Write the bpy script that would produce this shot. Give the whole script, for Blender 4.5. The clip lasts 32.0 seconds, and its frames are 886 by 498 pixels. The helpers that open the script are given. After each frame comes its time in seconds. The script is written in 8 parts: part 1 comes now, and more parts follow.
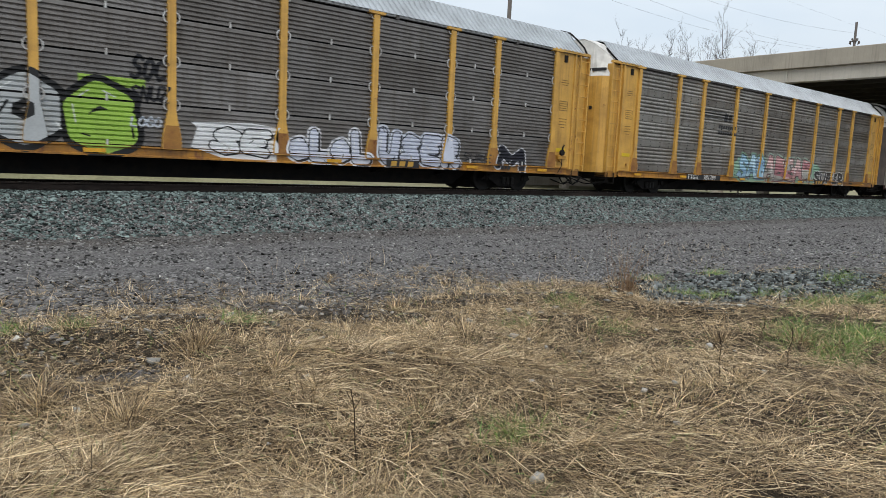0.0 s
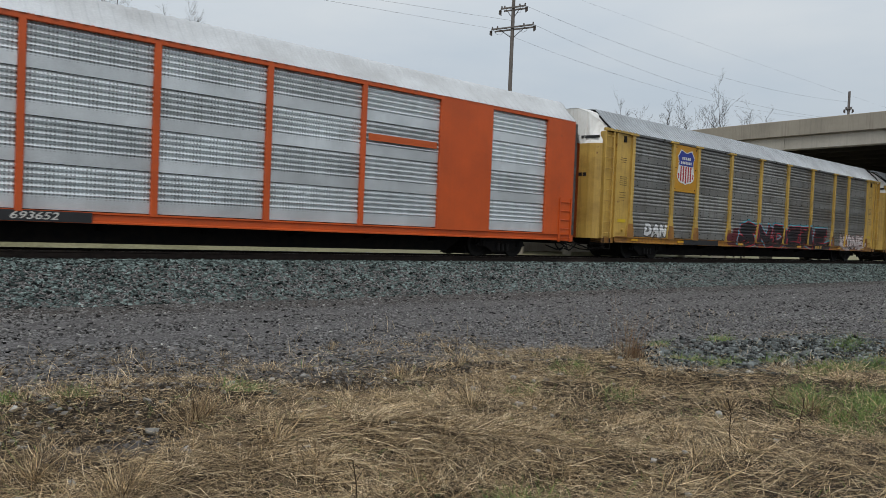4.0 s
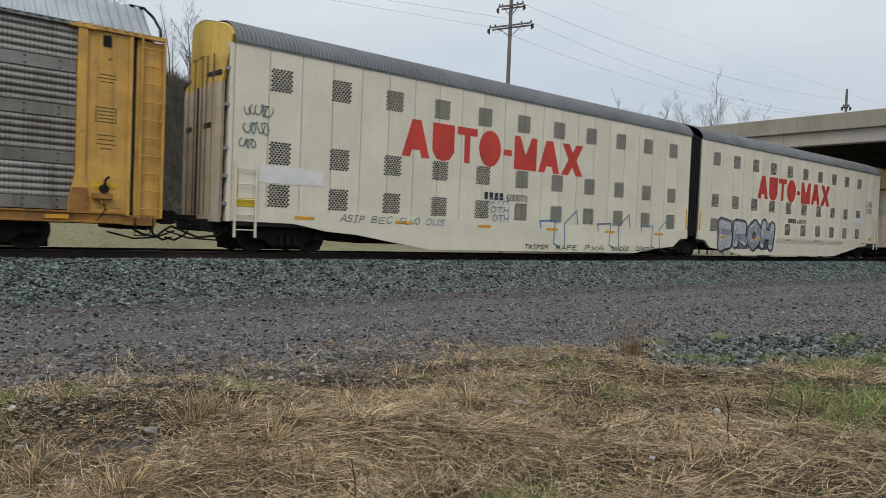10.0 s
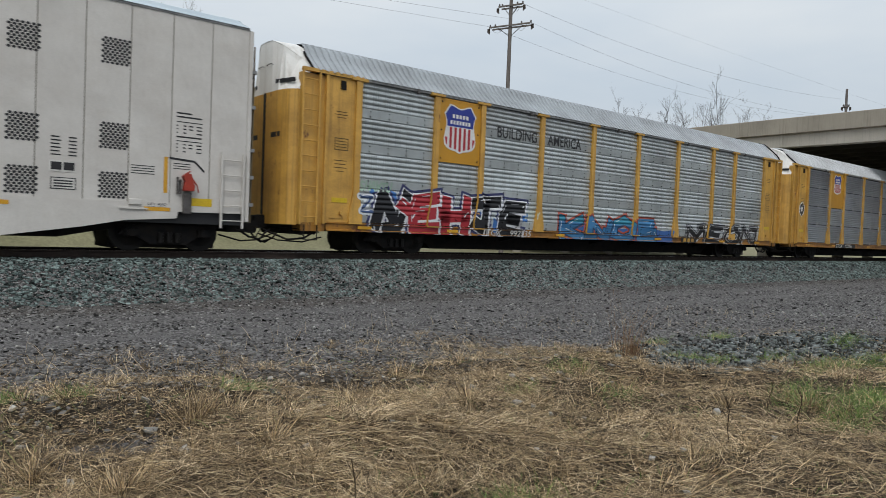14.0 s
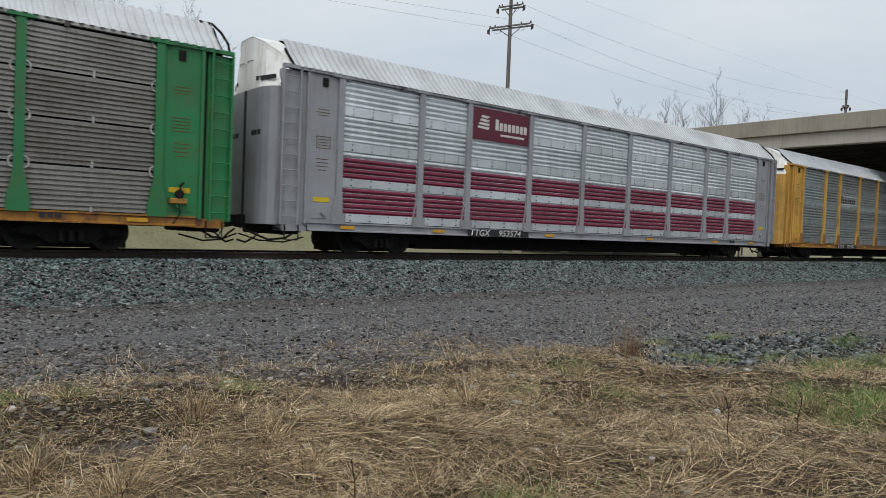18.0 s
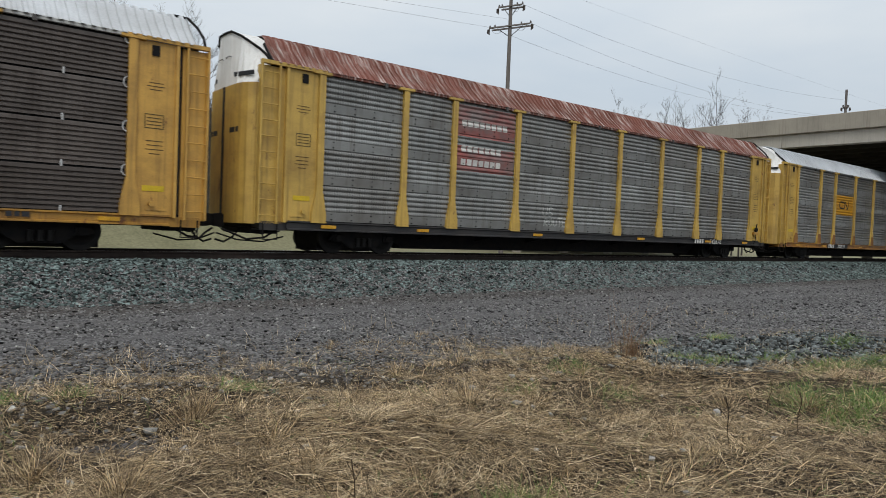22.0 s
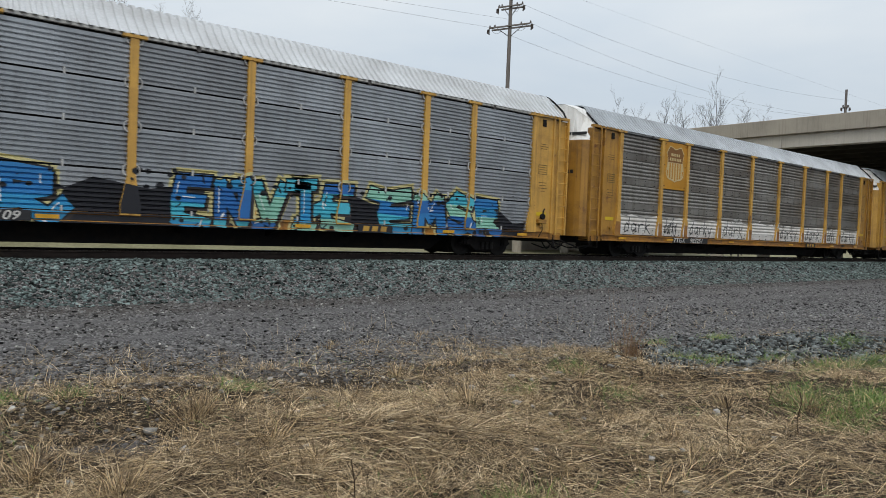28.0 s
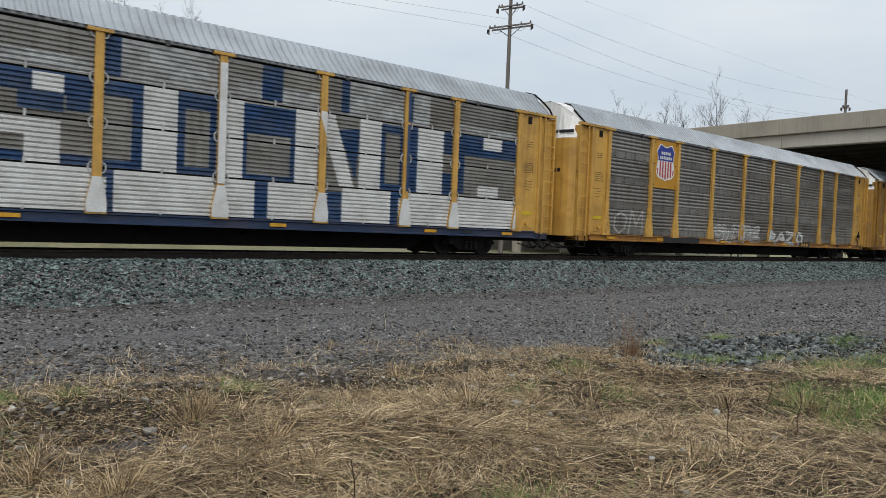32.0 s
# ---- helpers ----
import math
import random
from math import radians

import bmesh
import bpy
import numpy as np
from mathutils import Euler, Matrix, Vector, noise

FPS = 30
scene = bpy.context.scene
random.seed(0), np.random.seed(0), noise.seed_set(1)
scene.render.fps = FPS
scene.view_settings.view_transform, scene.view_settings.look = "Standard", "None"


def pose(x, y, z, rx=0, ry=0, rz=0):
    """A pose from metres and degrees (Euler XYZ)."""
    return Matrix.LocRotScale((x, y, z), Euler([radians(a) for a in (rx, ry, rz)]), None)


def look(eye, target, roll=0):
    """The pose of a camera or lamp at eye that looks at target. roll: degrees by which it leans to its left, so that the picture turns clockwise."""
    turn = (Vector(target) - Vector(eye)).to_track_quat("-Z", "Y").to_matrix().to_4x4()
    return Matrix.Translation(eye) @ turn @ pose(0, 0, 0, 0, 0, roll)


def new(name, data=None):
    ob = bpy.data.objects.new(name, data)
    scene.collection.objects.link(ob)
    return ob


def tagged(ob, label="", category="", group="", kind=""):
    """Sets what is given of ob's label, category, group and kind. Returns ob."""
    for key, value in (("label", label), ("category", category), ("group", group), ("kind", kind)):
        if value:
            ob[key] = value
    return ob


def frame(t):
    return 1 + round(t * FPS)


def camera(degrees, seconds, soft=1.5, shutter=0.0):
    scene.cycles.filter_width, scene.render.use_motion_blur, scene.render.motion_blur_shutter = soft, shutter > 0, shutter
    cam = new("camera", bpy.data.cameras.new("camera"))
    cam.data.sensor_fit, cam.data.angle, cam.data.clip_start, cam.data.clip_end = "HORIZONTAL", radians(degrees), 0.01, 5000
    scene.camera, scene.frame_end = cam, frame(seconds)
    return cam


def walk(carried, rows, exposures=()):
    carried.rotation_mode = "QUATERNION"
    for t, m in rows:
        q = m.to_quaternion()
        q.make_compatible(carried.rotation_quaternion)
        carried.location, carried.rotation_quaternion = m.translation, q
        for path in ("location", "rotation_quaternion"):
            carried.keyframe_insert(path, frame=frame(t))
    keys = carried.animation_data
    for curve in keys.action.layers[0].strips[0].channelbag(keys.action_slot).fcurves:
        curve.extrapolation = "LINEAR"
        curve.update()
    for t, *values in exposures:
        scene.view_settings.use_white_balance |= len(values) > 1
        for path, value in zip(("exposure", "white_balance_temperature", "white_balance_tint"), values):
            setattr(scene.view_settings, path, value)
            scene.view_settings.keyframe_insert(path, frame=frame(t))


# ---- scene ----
# ---------------------------------------------------------------- camera
EYE = Vector((0, 0, 0.788))


def aim(yaw, pitch, roll):
    y, p = radians(yaw), radians(pitch)
    return look(EYE, EYE + Vector((math.sin(y) * math.cos(p), math.cos(y) * math.cos(p), math.sin(p))), roll)


cam = camera(65.5, 32.0, soft=0.72, shutter=0.06)
walk(cam, [(0.0, aim(39.08, -6.95, 2.63)), (0.5, aim(39.24, -6.87, 2.64)), (1.0, aim(38.92, -5.31, 2.92)),
           (1.5, aim(38.78, -3.87, 3.11)), (2.0, aim(38.35, 0.17, 2.91)), (2.5, aim(38.93, -0.26, 2.85)),
           (3.0, aim(38.39, -1.30, 2.57)), (3.5, aim(38.50, -1.40, 2.46)), (5.5, aim(38.53, -1.53, 2.22)),
           (6.0, aim(38.59, -1.53, 2.22)), (6.5, aim(38.71, -1.57, 2.23)), (14.5, aim(38.71, -1.57, 2.23)),
           (17.0, aim(38.72, -1.53, 2.23)), (32.0, aim(38.74, -1.53, 2.23))],
     exposures=[(0.0, 0.42), (0.6, 0.40), (1.0, 0.38), (2.0, 0.06), (3.0, -0.15), (6.0, 0.02), (22.0, 0.06), (24.0, 0.09), (32.0, 0.13)])

# ---------------------------------------------------------------- light
SUN_EL, SUN_AZ = 52.0, 219.0          # degrees; azimuth clockwise from +Y


def make_world():
    w = bpy.data.worlds.new("overcast_sky")
    scene.world = w
    w.use_nodes = True
    nt = w.node_tree
    nt.nodes.clear()
    N, L = nt.nodes.new, nt.links.new
    out, bg = N("ShaderNodeOutputWorld"), N("ShaderNodeBackground")
    sky = N("ShaderNodeTexSky")
    sky.sky_type, sky.sun_disc = "NISHITA", False
    sky.sun_elevation, sky.sun_rotation = radians(SUN_EL), radians(SUN_AZ)
    sky.air_density, sky.dust_density = 1.0, 3.0
    tc, sep = N("ShaderNodeTexCoord"), N("ShaderNodeSeparateXYZ")
    L(tc.outputs["Generated"], sep.inputs[0])
    # cloud deck: brighter towards the zenith, as an overcast sky is
    up = N("ShaderNodeMapRange")
    up.inputs[1].default_value, up.inputs[2].default_value = 0.0, 1.0
    up.inputs[3].default_value, up.inputs[4].default_value = 6.3, 11.2
    L(sep.outputs[2], up.inputs[0])
    mp = N("ShaderNodeMapping")
    mp.inputs["Scale"].default_value = (1.0, 1.0, 3.4)
    L(tc.outputs["Generated"], mp.inputs[0])
    nz = N("ShaderNodeTexNoise")
    nz.inputs["Scale"].default_value, nz.inputs["Detail"].default_value = 2.6, 5.0
    L(mp.outputs[0], nz.inputs["Vector"])
    ramp = N("ShaderNodeValToRGB")
    ramp.color_ramp.elements[0].position, ramp.color_ramp.elements[1].position = 0.3, 0.7
    ramp.color_ramp.elements[0].color = (0.76, 0.865, 0.97, 1)
    ramp.color_ramp.elements[1].color = (0.935, 1.0, 1.05, 1)
    L(nz.outputs["Fac"], ramp.inputs[0])
    mul = N("ShaderNodeMix")
    mul.data_type, mul.blend_type = "RGBA", "MULTIPLY"
    mul.inputs[0].default_value = 1.0
    L(ramp.outputs[0], mul.inputs[6])
    L(up.outputs[0], mul.inputs[7])
    mix = N("ShaderNodeMix")
    mix.data_type = "RGBA"
    mix.inputs[0].default_value = 0.93
    L(sky.outputs[0], mix.inputs[6])
    L(mul.outputs[2], mix.inputs[7])
    L(mix.outputs[2], bg.inputs[0])
    bg.inputs[1].default_value = 0.1
    L(bg.outputs[0], out.inputs[0])


make_world()
sun = new("sun", bpy.data.lights.new("sun", "SUN"))
sun.data.energy, sun.data.angle, sun.data.color = 1.2, radians(24), (1.0, 0.985, 0.95)
_a, _e = radians(SUN_AZ), radians(SUN_EL)
sun.matrix_world = look((0, 0, 60), (-60 * math.sin(_a) * math.cos(_e) / math.sin(_e) * 1.0,
                                     -60 * math.cos(_a) * math.cos(_e) / math.sin(_e), 0))


# ---------------------------------------------------------------- materials
def mat(name, base, alt=None, rough=0.6, metal=0.0, scale=3.0, fine=70.0, bump=0.15, streak=None, streaks=0.5,
        rust=None, rusty=0.0, vary=0.12, holes=False, gloss=0.5, stretch=(1, 1, 1), island=0.0, grime=None, dirty=0.0, run=(9, 9, 0.35), tone=0.0, lean=None, dent=0.0):
    """Painted, metal, stone or plant surface: two scales of variation, optional vertical run-off streaks, rust spots, pierced slots."""
    m = bpy.data.materials.new(name)
    m.use_nodes = True
    nt = m.node_tree
    N, L = nt.nodes.new, nt.links.new
    b = nt.nodes["Principled BSDF"]
    tc, inf = N("ShaderNodeTexCoord"), N("ShaderNodeObjectInfo")
    off = N("ShaderNodeVectorMath")
    off.operation = "MULTIPLY_ADD"
    comb = N("ShaderNodeCombineXYZ")
    for i in range(3):
        L(inf.outputs["Random"], comb.inputs[i])
    off.inputs[1].default_value = (37, 11, 23)
    L(comb.outputs[0], off.inputs[0])
    L(tc.outputs["Object"], off.inputs[2])

    def noisy(sc, detail, stretch_=(1, 1, 1), rough_=0.55):
        mp = N("ShaderNodeMapping")
        mp.inputs["Scale"].default_value = stretch_
        L(off.outputs[0], mp.inputs[0])
        t = N("ShaderNodeTexNoise")
        t.inputs["Scale"].default_value, t.inputs["Detail"].default_value, t.inputs["Roughness"].default_value = sc, detail, rough_
        L(mp.outputs[0], t.inputs["Vector"])
        return t.outputs["Fac"]

    def mixed(fac, a, c, mode="MIX"):
        x = N("ShaderNodeMix")
        x.data_type, x.blend_type = "RGBA", mode
        for sock, v in ((0, fac), (6, a), (7, c)):
            if isinstance(v, (int, float)):
                x.inputs[sock].default_value = v
            elif isinstance(v, tuple):
                x.inputs[sock].default_value = (*v[:3], 1)
            else:
                L(v, x.inputs[sock])
        return x.outputs[2]

    def ranged(v, lo, hi, to0=0.0, to1=1.0):
        r = N("ShaderNodeMapRange")
        r.inputs[1].default_value, r.inputs[2].default_value, r.inputs[3].default_value, r.inputs[4].default_value = lo, hi, to0, to1
        L(v, r.inputs[0])
        return r.outputs[0]

    alt = alt or tuple(c * 0.72 for c in base)
    big, small = noisy(scale, 5, stretch), noisy(fine, 3)
    col = mixed(ranged(big, 0.35, 0.68), base, alt)
    if streak:
        s = noisy(1.0, 4, run, 0.65)
        col = mixed(ranged(s, 0.5, 0.78, 0, streaks), col, streak)
    if grime:
        g = noisy(0.7, 6, (1, 1, 1.6), 0.7)
        col = mixed(ranged(g, 0.45, 0.7, 0, dirty), col, grime)
    if rust:
        s = noisy(2.2, 7, (1, 1, 0.6), 0.75)
        col = mixed(ranged(s, 0.66 - 0.3 * rusty, 0.74 - 0.3 * rusty), col, rust)
    col = mixed(1.0, col, ranged(small, 0.3, 0.7, 1 - vary, 1 + vary), "MULTIPLY")
    if island:
        geo = N("ShaderNodeNewGeometry")
        col = mixed(1.0, col, ranged(geo.outputs["Random Per Island"], 0, 1, 1 - island, 1 + island), "MULTIPLY")
    if tone:
        # each sheet has weathered in its own way
        col = mixed(1.0, col, ranged(inf.outputs["Random"], 0, 1, 1 - tone, 1 + tone), "MULTIPLY")
        own = N("ShaderNodeMath")
        own.operation = "FRACT"
        far = N("ShaderNodeMath")
        far.operation = "MULTIPLY"
        far.inputs[1].default_value = 17.3
        L(inf.outputs["Random"], far.inputs[0])
        L(far.outputs[0], own.inputs[0])
        col = mixed(ranged(own.outputs[0], 0.35, 1.0, 0, 0.3), col, lean or alt)
    r = ranged(small, 0.3, 0.7, max(0, rough - 0.1), min(1, rough + 0.1))
    if holes:
        # short upright slots pierced through the sheet, in columns
        sep = N("ShaderNodeSeparateXYZ")
        L(tc.outputs["Object"], sep.inputs[0])

        def wave(v, per, duty):
            a = N("ShaderNodeMath")
            a.operation = "MULTIPLY"
            a.inputs[1].default_value = 1 / per
            L(v, a.inputs[0])
            f = N("ShaderNodeMath")
            f.operation = "FRACT"
            L(a.outputs[0], f.inputs[0])
            c = N("ShaderNodeMath")
            c.operation = "LESS_THAN"
            c.inputs[1].default_value = duty
            L(f.outputs[0], c.inputs[0])
            return c.outputs[0]

        def times(a, c):
            x = N("ShaderNodeMath")
            x.operation = "MULTIPLY"
            L(a, x.inputs[0])
            L(c, x.inputs[1])
            return x.outputs[0]
        # columns stand in close threes; the flat foot of the sheet has none
        slot = times(times(wave(sep.outputs[0], 0.082, 0.24), wave(sep.outputs[2], 0.0747, 0.6)), ranged(sep.outputs[2], 0.25, 0.265))
        group = ranged(wave(sep.outputs[0], 0.41, 0.58), 0, 1, 0.45, 0.92)
        col = mixed(times(slot, group), col, (0.012, 0.012, 0.012))
    L(col, b.inputs["Base Color"])
    L(r, b.inputs["Roughness"])
    b.inputs["Metallic"].default_value = metal
    b.inputs["Specular IOR Level"].default_value = gloss
    if bump:
        bp = N("ShaderNodeBump")
        bp.inputs["Strength"].default_value, bp.inputs["Distance"].default_value = bump, 0.01
        L(small, bp.inputs["Height"])
        L(bp.outputs[0], b.inputs["Normal"])
        if dent:
            # broad buckles of thin sheet
            b3 = N("ShaderNodeBump")
            b3.inputs["Strength"].default_value, b3.inputs["Distance"].default_value = dent, 0.06
            L(noisy(1.5, 2, (1.2, 1, 1)), b3.inputs["Height"])
            L(bp.outputs[0], b3.inputs["Normal"])
            L(b3.outputs[0], b.inputs["Normal"])
    return m


def hexa(code):
    """Linear colour from an sRGB hex code."""
    v = [int(code[i:i + 2], 16) / 255 for i in (0, 2, 4)]
    return tuple(c / 12.92 if c <= 0.04045 else ((c + 0.055) / 1.055) ** 2.4 for c in v)


RUST = (0.13, 0.045, 0.018)
BLACK = mat("black_iron", (0.009, 0.009, 0.010), (0.017, 0.014, 0.012), rough=0.8, scale=5, bump=0.3, gloss=0.15)
WHEEL = mat("dark_wheel_steel", (0.012, 0.0105, 0.0098), (0.007, 0.0063, 0.0056), rough=0.6, metal=0.3, scale=5, gloss=0.3)
STEEL = mat("dull_steel", (0.13, 0.12, 0.115), (0.06, 0.05, 0.045), rough=0.5, metal=0.6, scale=5)
RAIL_TOP = mat("worn_rail", (0.30, 0.29, 0.28), (0.22, 0.21, 0.2), rough=0.28, metal=0.9, scale=8)
RAIL_WEB = mat("rusty_rail", (0.045, 0.034, 0.029), (0.028, 0.022, 0.02), rough=0.85, scale=6, bump=0.3, gloss=0.15)
TIMBER = mat("old_tie_timber", (0.055, 0.044, 0.036), (0.03, 0.025, 0.022), rough=0.9, scale=4, bump=0.4, gloss=0.1)
# shade under the overpass is put into this darker concrete colour
CONCRETE_SHADED = mat("shaded_concrete", (0.07, 0.062, 0.052), (0.04, 0.036, 0.03), rough=0.9, scale=0.5, fine=30, gloss=0.1)
CONCRETE = mat("weathered_concrete", (0.38, 0.335, 0.27), (0.30, 0.265, 0.215), rough=0.85, scale=0.5, fine=30, streak=(0.16, 0.14, 0.12), streaks=0.55)
CONCRETE_PALE = mat("pale_concrete", (0.50, 0.455, 0.39), (0.42, 0.38, 0.32), rough=0.85, scale=0.6, fine=30, streak=(0.25, 0.22, 0.19), streaks=0.4)
WOOD_POLE = mat("grey_pole_timber", (0.19, 0.165, 0.15), (0.12, 0.105, 0.095), rough=0.9, scale=2, stretch=(4, 4, 0.3), bump=0.4)
BARK = mat("bare_bark", (0.095, 0.082, 0.075), (0.065, 0.057, 0.052), rough=0.9, scale=3)
WIRE = mat("dull_wire", (0.12, 0.12, 0.13), rough=0.5, metal=0.5, bump=0)
PORCELAIN = mat("brown_insulator", (0.09, 0.07, 0.06), rough=0.35, bump=0)


# ---------------------------------------------------------------- mesh helpers
class Geo:
    """Gathers faces of one part; each face keeps a material slot."""

    def __init__(self):
        self.v, self.f, self.m, self.smooth = [], [], [], False

    def add(self, verts, faces, slot=0):
        n = len(self.v)
        self.v.extend(verts)
        self.f.extend([tuple(i + n for i in f) for f in faces])
        self.m.extend([slot] * len(faces))
        return self

    def box(self, x0, x1, y0, y1, z0, z1, slot=0, bevel=0.0):
        if not bevel:
            v = [(x, y, z) for x in (x0, x1) for y in (y0, y1) for z in (z0, z1)]
            return self.add(v, [(0, 1, 3, 2), (4, 6, 7, 5), (0, 4, 5, 1), (2, 3, 7, 6), (0, 2, 6, 4), (1, 5, 7, 3)], slot)
        b = min(bevel, (x1 - x0) / 2.01, (y1 - y0) / 2.01, (z1 - z0) / 2.01)
        # chamfer along the edges that run in the longest direction
        spans = [(x1 - x0, 0), (y1 - y0, 1), (z1 - z0, 2)]
        ax = max(spans)[1]
        lo, hi = [(x0, x1), (y0, y1), (z0, z1)][ax]
        (a0, a1), (c0, c1) = [r for i, r in enumerate([(x0, x1), (y0, y1), (z0, z1)]) if i != ax]
        ring = [(a0 + b, c0), (a1 - b, c0), (a1, c0 + b), (a1, c1 - b), (a1 - b, c1), (a0 + b, c1), (a0, c1 - b), (a0, c0 + b)]

        def place(t, a, c):
            p = [a, c]
            p.insert(ax, t)
            return tuple(p)
        v = [place(lo, *r) for r in ring] + [place(hi, *r) for r in ring]
        f = [(i, (i + 1) % 8, 8 + (i + 1) % 8, 8 + i) for i in range(8)] + [tuple(range(7, -1, -1)), tuple(range(8, 16))]
        return self.add(v, f, slot)

    def tube(self, p, q, r0, r1=None, n=8, slot=0, caps=True):
        r1 = r0 if r1 is None else r1
        p, q = Vector(p), Vector(q)
        d = (q - p).normalized()
        a = d.orthogonal().normalized()
        c = d.cross(a)
        v = []
        for o, r in ((p, r0), (q, r1)):
            for i in range(n):
                t = 2 * math.pi * i / n
                v.append(tuple(o + r * (math.cos(t) * a + math.sin(t) * c)))
        f = [(i, (i + 1) % n, n + (i + 1) % n, n + i) for i in range(n)]
        if caps:
            f += [tuple(range(n - 1, -1, -1)), tuple(range(n, 2 * n))]
        return self.add(v, f, slot)

    def path(self, pts, r, n=6, slot=0):
        """One bent tube along the points."""
        pts = [Vector(p) for p in pts]
        v, k = [], len(pts)
        ref = None
        for i, p in enumerate(pts):
            d = (pts[min(i + 1, k - 1)] - pts[max(i - 1, 0)]).normalized()
            ref = d.orthogonal().normalized() if ref is None else (ref - d * ref.dot(d)).normalized()
            c = d.cross(ref)
            for j in range(n):
                t = 2 * math.pi * j / n
                v.append(tuple(p + r * (math.cos(t) * ref + math.sin(t) * c)))
        f = [(i * n + j, i * n + (j + 1) % n, (i + 1) * n + (j + 1) % n, (i + 1) * n + j) for i in range(k - 1) for j in range(n)]
        f += [tuple(range(n - 1, -1, -1)), tuple(range((k - 1) * n, k * n))]
        return self.add(v, f, slot)

    def sheet(self, profile, x0, x1, slot=0):
        """Profile of (y, z) pairs drawn out along x."""
        n = len(profile)
        v = [(x0, y, z) for y, z in profile] + [(x1, y, z) for y, z in profile]
        return self.add(v, [(i, i + 1, n + i + 1, n + i) for i in range(n - 1)], slot)

    def prism(self, pts, y0, y1, slot=0):
        """Outline of (x, z) pairs with thickness from y0 (front) to y1."""
        n = len(pts)
        v = [(x, y0, z) for x, z in pts] + [(x, y1, z) for x, z in pts]
        return self.add(v, [tuple(range(n)), tuple(range(2 * n - 1, n - 1, -1))] +
                        [(i, n + i, n + (i + 1) % n, (i + 1) % n) for i in range(n)], slot)

    def mesh(self, name, mats):
        me = bpy.data.meshes.new(name)
        me.from_pydata(self.v, [], self.f)
        for m in (mats if isinstance(mats, (list, tuple)) else [mats]):
            me.materials.append(m)
        me.polygons.foreach_set("material_index", self.m)
        if self.smooth:
            me.polygons.foreach_set("use_smooth", [True] * len(self.f))
        me.update()
        return me


def part(name, geo, mats, parent, label="", at=None):
    """ONE mesh object under a thing or a part; geo may be a mesh that is shared."""
    me = geo.mesh(name, mats) if isinstance(geo, Geo) else geo
    ob = new(name, me)
    ob.parent = parent
    if at:
        ob.location = at
    return tagged(ob, label) if label else ob


def thing(name, label, category, at=(0, 0, 0), group="", kind=""):
    ob = new(name)
    ob.empty_display_size = 0.3
    ob.location = at
    return tagged(ob, label, category, group, kind)


def mesh_arrays(name, verts, quads, mats, index=None):
    """Large joined meshes from numpy arrays."""
    me = bpy.data.meshes.new(name)
    nv, nf = len(verts), len(quads)
    me.vertices.add(nv)
    me.vertices.foreach_set("co", np.asarray(verts, np.float32).ravel())
    k = quads.shape[1]
    me.loops.add(nf * k)
    me.loops.foreach_set("vertex_index", np.asarray(quads, np.int32).ravel())
    me.polygons.add(nf)
    me.polygons.foreach_set("loop_start", np.arange(0, nf * k, k, dtype=np.int32))
    for m in (mats if isinstance(mats, (list, tuple)) else [mats]):
        me.materials.append(m)
    if index is not None:
        me.polygons.foreach_set("material_index", np.asarray(index, np.int32))
    me.update(calc_edges=True)
    me.validate()
    return me


# ---------------------------------------------------------------- ground
TRACK_Y = 18.53          # centre line of the track; rail heads lie at z = 0


def smooth(a, b, x):
    t = np.clip((x - a) / (b - a), 0, 1)
    return t * t * (3 - 2 * t)


def verge(x):
    """Y at which the grass gives way to the gravel track."""
    return 8.75 - 0.21 * np.clip(x, 1.5, 11) + 0.35 * np.sin(x * 1.1) + 0.2 * np.sin(x * 2.7 + 1)


def level(x, y):
    z = -0.84 - 0.14 * smooth(4.5, 8.5, y) - 0.02 * smooth(9, 12, y)
    z = z + 0.80 * smooth(15.2, 17.0, y) * (1 - smooth(20.1, 21.9, y)) - 0.15 * smooth(21, 40, y)
    near = smooth(9.5, 7, y) * smooth(-30, -10, y)
    z = z + near * (0.05 * np.sin(x * 1.3 + y * 0.9) + 0.04 * np.sin(2.3 * y - 0.8 * x) + 0.025 * np.sin(4.1 * x + 3.3 * y))
    rut = np.exp(-((y - 11.0) / 0.35) ** 2) + np.exp(-((y - 12.9) / 0.35) ** 2)
    return z - 0.025 * rut


